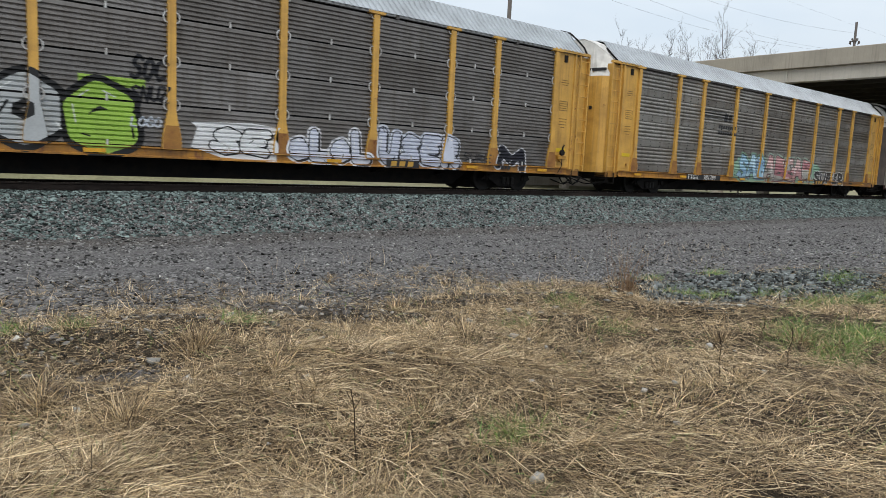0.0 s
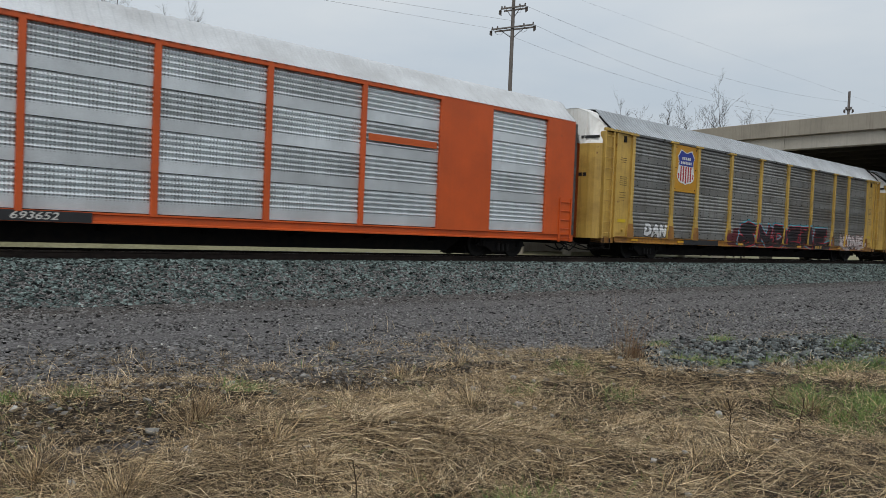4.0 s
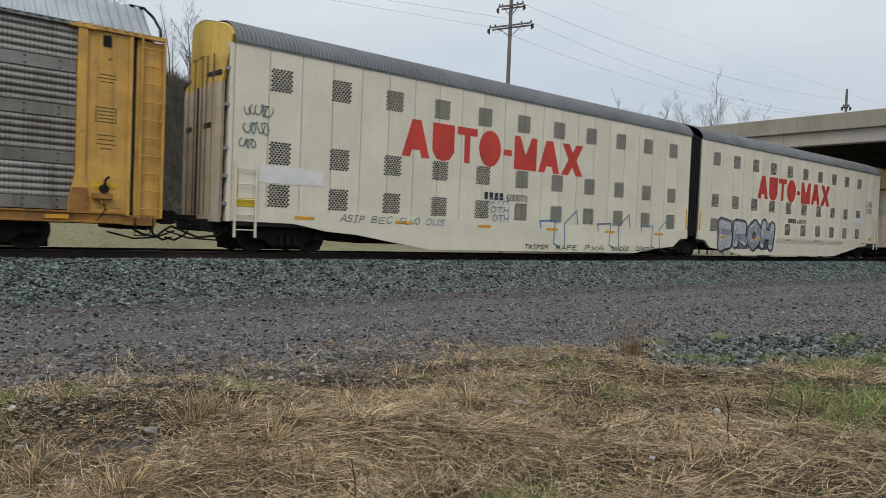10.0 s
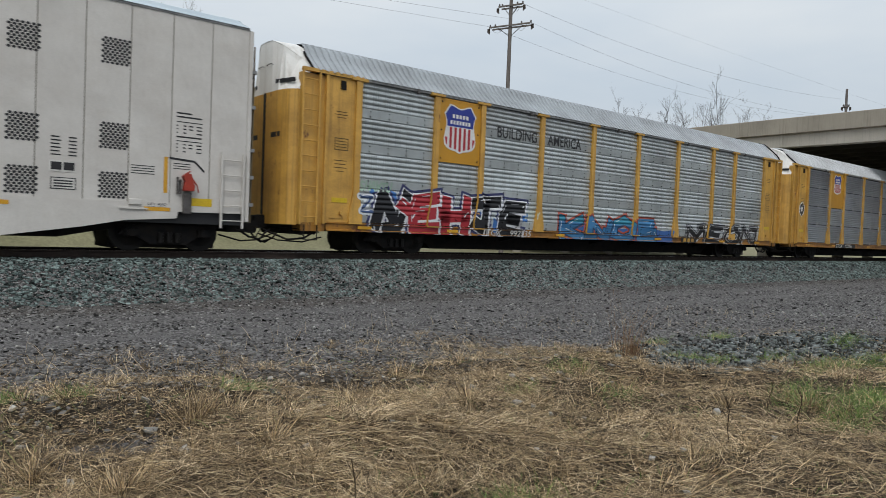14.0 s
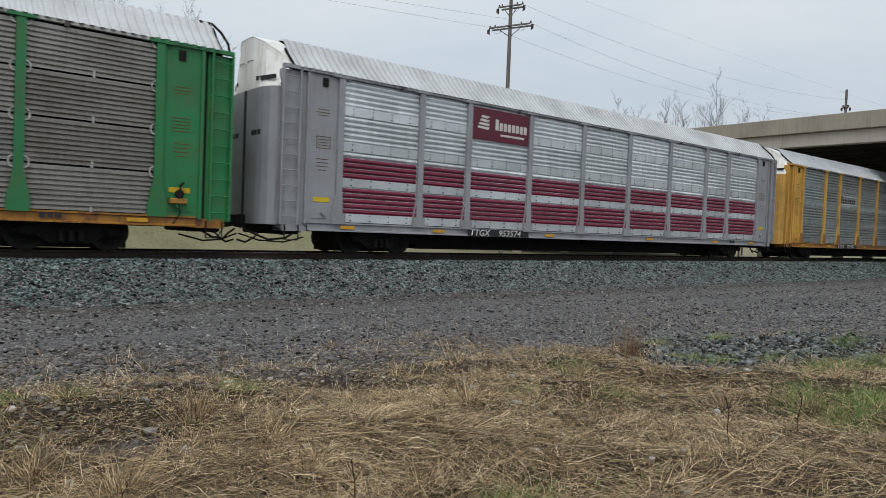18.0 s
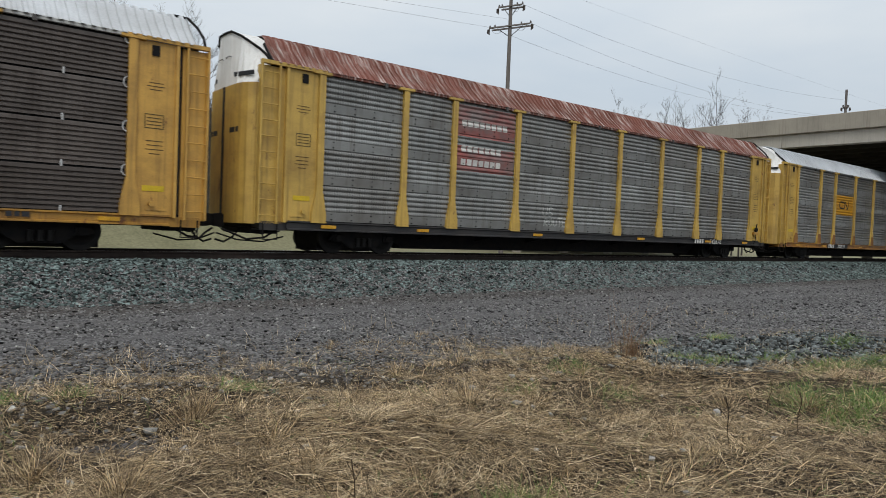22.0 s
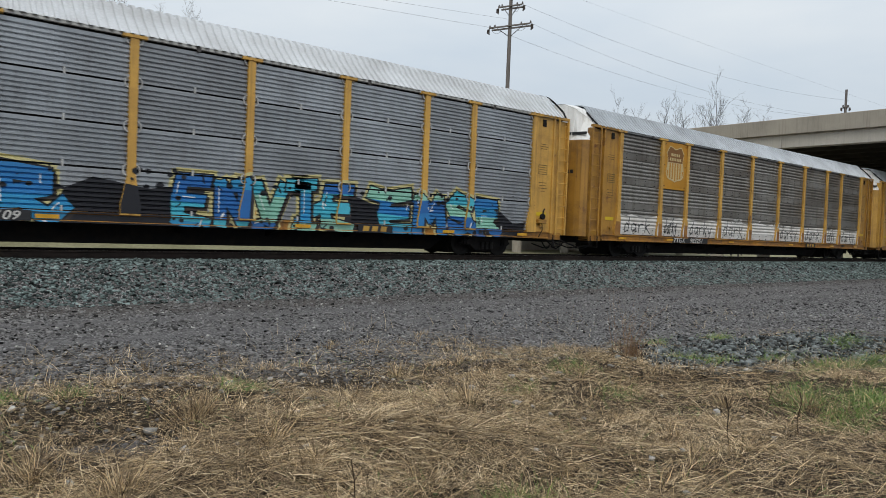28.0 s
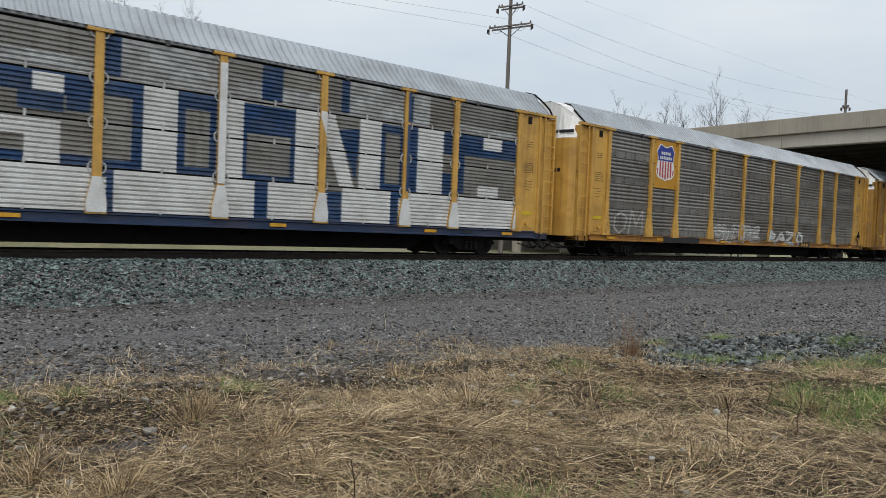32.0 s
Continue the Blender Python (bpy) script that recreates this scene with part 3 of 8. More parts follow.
def roof_mesh(mats, length, eave=5.02, peak=6.03, rib=0.30, depth=0.03, half=1.55, arched=False):
    g = Geo()
    base = roof_points(eave, peak, half, arched)
    k = len(base)
    xs = []
    x = -length / 2
    while x < length / 2:
        xs += [(x, 0), (x + rib * 0.45, 0), (x + rib * 0.55, depth), (x + rib * 0.9, depth)]
        x += rib
    def ring(x, d):
        s = 1 + d / 1.6
        return [(min(x, length / 2), y * s, eave + (z - eave) * (1 + d / (peak - eave)) if z > eave else z) for y, z in base]
    # crisp ribs: creased across the roof, smooth only over the arch
    n = len(xs)
    g.add([p for x, d in xs for p in ring(x, d)], [(i * k + j, i * k + k + j, i * k + k + j + 1, i * k + j + 1) for i in range(n - 1) for j in range(k - 1)])
    g.smooth = True
    me = g.mesh("roof", mats)
    ends = np.zeros(len(me.edges) * 2, np.int32)
    me.edges.foreach_get("vertices", ends)
    ends = ends.reshape(-1, 2)
    sharp = me.attributes.new("sharp_edge", "BOOLEAN", "EDGE") if "sharp_edge" not in me.attributes else me.attributes["sharp_edge"]
    sharp.data.foreach_set("value", (ends[:, 0] // k) == (ends[:, 1] // k))
    return me


def post_geo():
    g = Geo()
    g.prism([(-0.095, Z1), (-0.095, 1.75), (-0.22, 1.12), (-0.22, 0.86), (0.22, 0.86), (0.22, 1.12), (0.095, 1.75), (0.095, Z1)], SIDE - 0.075, SIDE + 0.06)
    g.box(-0.27, 0.27, SIDE - 0.10, SIDE + 0.05, Z1 - 0.005, Z1 + 0.075, bevel=0.01)
    return g


def truck(car, x):
    """Two-axle truck with cast side frames."""
    # second box is an added black block that darkens the space between the wheels
    t = part("truck", Geo().box(-0.35, 0.35, -1.05, 1.05, 0.38, 0.62, bevel=0.06).box(-1.28, 1.28, -0.66, 0.66, 0.07, 0.7), BLACK, car, at=(x, 0, 0))
    wheel = MESHES.setdefault("wheel", None)
    if wheel is None:
        g = Geo()
        g.tube((0, -0.065, 0), (0, 0.065, 0), 0.455, n=28)
        g.tube((0, -0.075, 0), (0, -0.06, 0), 0.33, n=24, slot=1)
        g.tube((0, -0.11, 0), (0, -0.05, 0), 0.12, n=12)
        wheel = MESHES["wheel"] = g.mesh("wheel", [WHEEL, BLACK])
        f = Geo()
        for y in (-1.02,):
            f.prism([(-1.15, 0.40), (-0.95, 0.62), (-0.5, 0.66), (0.5, 0.66), (0.95, 0.62), (1.15, 0.40), (0.72, 0.36), (0.42, 0.17), (-0.42, 0.17), (-0.72, 0.36)], y - 0.09, y + 0.06)
            for s in (-0.85, 0.85):
                f.box(s - 0.16, s + 0.16, y - 0.15, y + 0.04, 0.35, 0.56, bevel=0.03)
                f.tube((s, y - 0.19, 0.455), (s, y - 0.13, 0.455), 0.10, n=10)
            for s in (-0.2, 0.0, 0.2):
                f.tube((s, y - 0.13, 0.22), (s, y - 0.13, 0.46), 0.075, n=8, slot=1)
        MESHES["side_frame"] = f.mesh("side_frame", [BLACK, WHEEL])
    part("side_frame", MESHES["side_frame"], None, t)
    fr = part("side_frame", MESHES["side_frame"], None, t)
    fr.rotation_euler = (0, 0, math.pi)
    for a in (-0.85, 0.85):
        part("axle", MESHES.setdefault("axle", Geo().tube((0, -0.7, 0), (0, 0.7, 0), 0.085, n=10).mesh("axle", BLACK)), None, t, at=(a, 0, 0.455))
        for y in (-0.755, 0.755):
            part("wheel", wheel, None, t, at=(a, y, 0.455))
    return t


MESHES = {}


def couplers(car, ends, end_x):
    for s in ends:
        g = MESHES.get(("coupler", s))
        if g is None:
            q = Geo()
            q.box(min(s * -0.9, s * 0.62), max(s * -0.9, s * 0.62), -0.09, 0.09, 0.76, 0.93, bevel=0.02)
            q.box(min(s * -0.7, s * 0.12), max(s * -0.7, s * 0.12), -0.95, 0.95, 0.52, 0.84, bevel=0.04)
            q.path([(s * -0.5, -1.2, 0.6), (s * -0.2, -1.22, 0.42), (s * 0.2, -1.0, 0.36), (s * 0.45, -0.7, 0.5), (s * 0.7, -0.5, 0.62)], 0.03, 5)
            q.path([(s * -0.9, -0.9, 0.45), (s * -0.3, -0.9, 0.30), (s * 0.3, -0.6, 0.33), (s * 0.8, -0.4, 0.5)], 0.022, 5)
            q.prism([(s * 0.5, 0.70), (s * 0.62, 0.66), (s * 0.80, 0.70), (s * 0.80, 1.0), (s * 0.6, 1.03), (s * 0.5, 0.98)], -0.2, 0.15)
            q.box(min(s * 0.66, s * 0.86), max(s * 0.66, s * 0.86), -0.17, -0.02, 0.70, 0.98, bevel=0.03)
            g = MESHES[("coupler", s)] = q.mesh("coupler", BLACK)
        part("coupler", g, None, car, at=(end_x * s, 0, 0))
        h = MESHES.get(("hose", s))
        if h is None:
            q = Geo()
            q.path([(s * -0.2, -0.35, 0.66), (s * 0.15, -0.36, 0.62), (s * 0.32, -0.34, 0.40), (s * 0.55, -0.30, 0.26), (s * 0.78, -0.25, 0.33)], 0.028, 6)
            h = MESHES[("hose", s)] = q.mesh("air_hose", BLACK)
        part("air_hose", h, None, car, at=(end_x * s, 0, 0))
        r = MESHES.get(("rod", s))
        if r is None:
            q = Geo()
            q.path([(s * -0.1, -1.42, 0.42), (s * 0.05, -1.42, 0.66), (s * 0.05, -0.95, 0.68), (s * 0.22, -0.5, 0.66), (s * 0.5, -0.12, 0.72)], 0.016, 5)
            q.path([(s * -0.6, -1.3, 0.60), (s * -0.1, -1.2, 0.52), (s * 0.1, -0.7, 0.55)], 0.02, 5)
            r = MESHES[("rod", s)] = q.mesh("uncoupling_rod", BLACK)
        part("uncoupling_rod", r, None, car, at=(end_x * s, 0, 0))


def ladder(car, x0, x1, z0, z1, y, mats, n):
    g = Geo()
    for x in (x0, x1):
        g.box(x - 0.028, x + 0.028, y - 0.03, y + 0.03, z0, z1, bevel=0.008)
    lad = part("ladder", g, mats, car)
    key = ("rung", round(x1 - x0, 2), mats.name)
    if key not in MESHES:
        MESHES[key] = Geo().tube((0, 0, 0), (x1 - x0, 0, 0), 0.014, n=6).mesh("rung", mats)
    for i in range(n):
        part("rung", MESHES[key], None, lad, at=(x0, y - 0.01, z0 + (z1 - z0) * (i + 0.5) / n))
    return lad


def bars(car, name, x0, z, widths, h, mats, y, gap=0.35, slant=0.0):
    """Writing as plain bars of its size, each its own piece."""
    x = x0
    for w in widths:
        if w > 0:
            q = [(x, z), (x + w, z), (x + w + slant * h, z + h), (x + slant * h, z + h)]
            if name == "sign_bar":
                patch(car, name, [q], mats, 0.004)
            else:
                part(name, Geo().prism(q, y - 0.004, y), mats, car)
        x += abs(w) + gap * h


def lettering(car, text, x, z, h, mats, y, squeeze=1.0, slant=0.0):
    cu = bpy.data.curves.new("lettering", "FONT")
    cu.body, cu.size, cu.resolution_u, cu.shear = text, h / 0.70, 3, slant
    cu.offset = 0.012 * h
    ob = bpy.data.objects.new("lettering", cu)
    scene.collection.objects.link(ob)
    me = bpy.data.meshes.new_from_object(ob.evaluated_get(bpy.context.evaluated_depsgraph_get()))
    bpy.data.objects.remove(ob)
    me.transform(Matrix(((squeeze, 0, 0, x), (0, 0, 1, y), (0, 1, 0, z), (0, 0, 0, 1))))
    me.materials.clear()
    me.materials.append(mats)
    return part("lettering", me, None, car)


# strokes of the sprayed letter shapes, in a unit cell
GLYPH = {
    "A": [[(0, 0), (.45, 1), (.6, 1), (1, 0)], [(.2, .35), (.8, .35)]], "B": [[(.1, 0), (.1, 1), (.8, .9), (.75, .58), (.2, .52), (.9, .4), (.85, .05), (.1, 0)]],
    "C": [[(.9, .8), (.5, 1), (.1, .75), (.05, .3), (.45, 0), (.95, .2)]], "D": [[(.1, 0), (.1, 1), (.6, .95), (.95, .6), (.9, .25), (.5, 0), (.1, 0)]],
    "E": [[(.9, 1), (.15, .95), (.05, .5), (.1, .05), (.95, 0)], [(.1, .5), (.75, .52)]], "G": [[(.9, .8), (.5, 1), (.08, .7), (.1, .2), (.5, 0), (.92, .15), (.9, .45), (.5, .45)]],
    "H": [[(.1, 0), (.1, 1)], [(.9, 0), (.9, 1)], [(.1, .5), (.9, .5)]], "I": [[(.5, 0), (.5, 1)], [(.25, 1), (.75, 1)], [(.25, 0), (.75, 0)]],
    "K": [[(.1, 0), (.1, 1)], [(.9, 1), (.15, .45), (.95, 0)]], "L": [[(.15, 1), (.1, .05), (.9, 0)]], "M": [[(0, 0), (.1, 1), (.5, .4), (.9, 1), (1, 0)]],
    "N": [[(.05, 0), (.1, 1), (.85, 0), (.95, 1)]], "O": [[(.5, 1), (.1, .75), (.08, .25), (.5, 0), (.9, .25), (.92, .75), (.5, 1)]],
    "P": [[(.1, 0), (.1, 1), (.8, .95), (.85, .55), (.15, .45)]], "R": [[(.1, 0), (.1, 1), (.8, .9), (.8, .58), (.2, .48), (.95, 0)]],
    "S": [[(.9, .85), (.45, 1), (.1, .78), (.3, .55), (.75, .45), (.9, .2), (.5, 0), (.05, .15)]], "T": [[(0, .95), (1, 1)], [(.5, 1), (.5, 0)]],
    "U": [[(.05, 1), (.1, .2), (.5, 0), (.9, .2), (.95, 1)]], "W": [[(0, 1), (.2, 0), (.5, .65), (.8, 0), (1, 1)]], "Y": [[(0, 1), (.5, .5), (1, 1)], [(.5, .5), (.45, 0)]],
    "X": [[(0, 0), (1, 1)], [(0, 1), (1, 0)]], "Z": [[(0, 1), (.95, .95), (.05, .05), (1, 0)]], "-": [[(0, .5), (1, .5)]],
    "F": [[(.9, 1), (.1, .95), (.1, 0)], [(.1, .5), (.75, .52)]], "V": [[(0, 1), (.5, 0), (1, 1)]], "J": [[(.3, 1), (.9, 1)], [(.65, 1), (.65, .2), (.35, 0), (.05, .2)]],
    "d": [[(.75, .5), (.4, .55), (.1, .3), (.3, 0), (.75, .15)], [(.8, 1), (.75, 0)]], "a": [[(.8, .5), (.35, .55), (.1, .25), (.4, 0), (.8, .2)], [(.85, .55), (.8, 0), (1, .05)]],
    "r": [[(.15, .55), (.2, 0)], [(.2, .35), (.5, .55), (.85, .5)]], "k": [[(.15, 1), (.15, 0)], [(.8, .6), (.2, .3), (1, -.1)]],
    "y": [[(.1, .55), (.3, .15), (.6, .2)], [(.85, .6), (.6, -.1), (.1, -.35)]], "o": [[(.5, .55), (.1, .3), (.45, 0), (.85, .25), (.5, .55)]],
    "e": [[(.1, .3), (.85, .35), (.6, .58), (.2, .45), (.15, .15), (.5, 0), (.9, .1)]], "n": [[(.15, .55), (.15, 0)], [(.15, .4), (.5, .58), (.8, .4), (.8, 0)]],
    "l": [[(.4, 1), (.35, .1), (.7, 0)]], "c": [[(.85, .5), (.4, .58), (.1, .3), (.35, 0), (.85, .1)]], "s": [[(.8, .5), (.3, .55), (.3, .35), (.8, .2), (.5, 0), (.1, .08)]],
}


def clip_polygon(poly, region):
    """The part of a flat (x, z) polygon inside a convex, anticlockwise region."""
    out = poly
    for (ax, az), (bx, bz) in zip(region, region[1:] + region[:1]):
        src, out = out, []
        for i, p in enumerate(src):
            q = src[i - 1]
            sp = (bx - ax) * (p[1] - az) - (bz - az) * (p[0] - ax)
            sq = (bx - ax) * (q[1] - az) - (bz - az) * (q[0] - ax)
            if (sp >= 0) != (sq >= 0):
                t = sq / (sq - sp)
                out.append((q[0] + t * (p[0] - q[0]), q[1] + t * (p[1] - q[1])))
            if sp >= 0:
                out.append(p)
        if len(out) < 3:
            return None
    return out


def cut_band(poly, z0, z1):
    """The part of a flat (x, z) polygon between two heights."""
    out = poly
    for lim, sign_ in ((z0, 1), (z1, -1)):
        src, out = out, []
        for i, p in enumerate(src):
            q = src[i - 1]
            sp, sq = (p[1] - lim) * sign_, (q[1] - lim) * sign_
            if (sp >= 0) != (sq >= 0):
                t = sq / (sq - sp)
                out.append((q[0] + t * (p[0] - q[0]), lim))
            if sp >= 0:
                out.append(p)
        if len(out) < 3:
            return None
    return out


def surface_of(car):
    """Flat fronts (regions standing proud) and the sloping bands of the panels behind them."""
    kind = car.get("surface", "flat")
    if kind not in SURFACES:
        fronts, bands = [], []
        if kind == "beige":
            w = 24.84 / 21
            for i in range(22):
                x = -12.42 + i * w
                fronts.append(([(x - 0.05, 0.6), (x + 0.05, 0.6), (x + 0.05, 4.92), (x - 0.05, 4.92)], SIDE - 0.0605))
            fronts.append(([(-13.3, 0.53), (13.3, 0.53), (13.3, 0.8), (-13.3, 0.8)], SIDE - 0.0105))
            bands.append((0.8, 4.92, SIDE + 0.016, SIDE + 0.016))
        elif kind == "flat":
            bands.append((0.1, 6.0, SIDE - 0.0125, SIDE - 0.0125))
        else:
            for z0, z1, y0 in ((0.645, 0.68, SIDE - 0.0305), (0.70, 0.84, SIDE + 0.0145), (0.86, 0.895, SIDE - 0.0305)):
                fronts.append(([(-12.75, z0), (12.75, z0), (12.75, z1), (-12.75, z1)], y0))
            for x in BAYS:
                for p in ([(x - 0.095, 1.75), (x + 0.095, 1.75), (x + 0.095, 4.92), (x - 0.095, 4.92)],
                          [(x - 0.22, 1.12), (x + 0.22, 1.12), (x + 0.095, 1.75), (x - 0.095, 1.75)],
                          [(x - 0.22, 0.9), (x + 0.22, 0.9), (x + 0.22, 1.12), (x - 0.22, 1.12)]):
                    fronts.append((p, SIDE - 0.0785))
            for s in (-1, 1):
                a, b = sorted((s * 11.94, s * 12.79))
                fronts.append(([(a, 0.9), (b, 0.9), (b, 4.95), (a, 4.95)], SIDE - 0.0005))
            prof = panel_profile(kind)
            for r in range(4):
                base = Z0 + r * ROW + 0.011
                for (ya, za), (yb, zb) in zip(prof, prof[1:]):
                    if zb - za > 0.002:
                        bands.append((base + za, base + zb, SIDE + ya - 0.0005, SIDE + yb - 0.0005))
        SURFACES[kind] = (fronts, bands)
    return SURFACES[kind]


SURFACES = {}


def wrap(g, car, y=0.0):
    """Lays flat paint on the car's side: into the ribs of the panels, over the posts and along the sill."""
    fronts, bands = surface_of(car)
    wide = car.get("surface", "flat") in ("flat", "beige")
    old = list(zip(g.f, g.m))
    verts = g.v
    g.v, g.f, g.m = [], [], []
    for face, slot in old:
        pts = [verts[i] for i in face]
        depth = min(0.0, pts[0][1] - y)
        flat = [(p[0], p[2]) for p in pts]
        area = sum(flat[i - 1][0] * flat[i][1] - flat[i][0] * flat[i - 1][1] for i in range(len(flat)))
        if area < 0:
            flat = flat[::-1]
        x0, x1 = min(p[0] for p in flat), max(p[0] for p in flat)
        z0, z1 = min(p[1] for p in flat), max(p[1] for p in flat)
        for region, front in fronts:
            if max(p[0] for p in region) < x0 or min(p[0] for p in region) > x1 or region[0][1] > z1 or region[2][1] < z0:
                continue
            cut = clip_polygon(flat, region)
            if cut:
                g.add([(x, front + depth, z) for x, z in cut], [tuple(range(len(cut)))], slot)
        inner = flat
        if not wide and (x0 < -11.74 or x1 > 11.74):
            inner = clip_polygon(flat, [(-11.74, 0), (11.74, 0), (11.74, 6), (-11.74, 6)])
        if not inner:
            continue
        for za, zb, ya, yb in bands:
            if za >= z1 or zb <= z0:
                continue
            cut = cut_band(inner, za, zb)
            if cut:
                g.add([(x, ya + (yb - ya) * (z - za) / (zb - za) + depth, z) for x, z in cut], [tuple(range(len(cut)))], slot)
    return g


def patch(car, name, polys, material, depth=0.001, label=""):
    """Painted flat shapes, each a list of (x, z), laid on the car's side as one coat."""
    g = Geo()
    for k, q in enumerate(polys):
        g.add([(x, -depth - 0.0001 * k, z) for x, z in q], [tuple(range(len(q)))])
    return part(name, wrap(g, car), material, car, label)


def rect(x0, x1, z0, z1):
    return [(x0, z0), (x1, z0), (x1, z1), (x0, z1)]


def ring_rects(x0, x1, z0, z1, ix0, ix1, iz0, iz1):
    """Four rectangles round an opening."""
    return [rect(x0, ix0, z0, z1), rect(ix1, x1, z0, z1), rect(ix0, ix1, z0, iz0), rect(ix0, ix1, iz1, z1)]


def blob(rnd, cx, cz, w, h, n=26):
    """A swollen letter outline: a rounded box with its own bulges."""
    p = [rnd.uniform(0, 6.28) for _ in range(4)]
    k = [rnd.uniform(0.06, 0.15), rnd.uniform(0.06, 0.15), rnd.uniform(0.04, 0.10), rnd.uniform(0.02, 0.07)]
    lean = rnd.uniform(-0.12, 0.12) * h
    out = []
    for i in range(n):
        t = 2 * math.pi * i / n
        r = 1 + sum(a * math.sin(m * t + q) for a, m, q in zip(k, (2, 3, 5, 7), p))
        c, s = math.cos(t), math.sin(t)
        x = math.copysign(abs(c) ** 0.62, c) * r * w / 2
        z = math.copysign(abs(s) ** 0.62, s) * r * h / 2
        out.append((cx + x + lean * z / h, cz + z))
    return out


def fat_line(g, pts, r, y, slot, wild=False, taper=0.0):
    """A fat stroke as overlapping pieces: round-ended, or square and flaring like a cut letter."""
    n = len(pts) - 1
    for k in range(n):
        (x0, z0), (x1, z1) = pts[k], pts[k + 1]
        a = math.atan2(z1 - z0, x1 - x0)
        c, s_ = math.cos(a), math.sin(a)
        if wild:
            e0, e1 = r * (1.0 if k == 0 else 0.75), r * (1.0 if k == n - 1 else 0.75)
            f0, f1 = (1 + taper if k == 0 else 1), (1 + taper if k == n - 1 else 1)
            ring = [(-e0, -r * f0), (math.hypot(x1 - x0, z1 - z0) + e1 * 0.7, -r * f1), (math.hypot(x1 - x0, z1 - z0) + e1, r * f1), (-e0 * 0.7, r * f0)]
            poly = [(x0 + u * c - v * s_, z0 + u * s_ + v * c) for u, v in ring]
        else:
            poly = [(x0 + r * math.cos(a + t), z0 + r * math.sin(a + t)) for t in (1.571, 2.09, 2.62, 3.14, 3.67, 4.19, 4.712)]
            poly += [(x1 + r * math.cos(a + t), z1 + r * math.sin(a + t)) for t in (-1.571, -1.05, -0.52, 0, 0.52, 1.05, 1.571)]
        g.add([(x, y - k * 0.00004, z) for x, z in poly], [tuple(range(len(poly)))], slot)


def recolour(g, first, rnd, zones, slots):
    """Splits the faces from number first on into leaning bands of other colours."""
    faces, marks = g.f[first:], g.m[first:]
    del g.f[first:], g.m[first:]
    for face in faces:
        pts = [g.v[i] for i in face]
        flat = [(p[0], p[2]) for p in pts]
        if sum(flat[i - 1][0] * flat[i][1] - flat[i][0] * flat[i - 1][1] for i in range(len(flat))) < 0:
            flat = flat[::-1]
        for region, slot in zip(zones, slots):
            cut = clip_polygon(flat, region)
            if cut:
                g.add([(x, pts[0][1], z) for x, z in cut], [tuple(range(len(cut)))], slot)


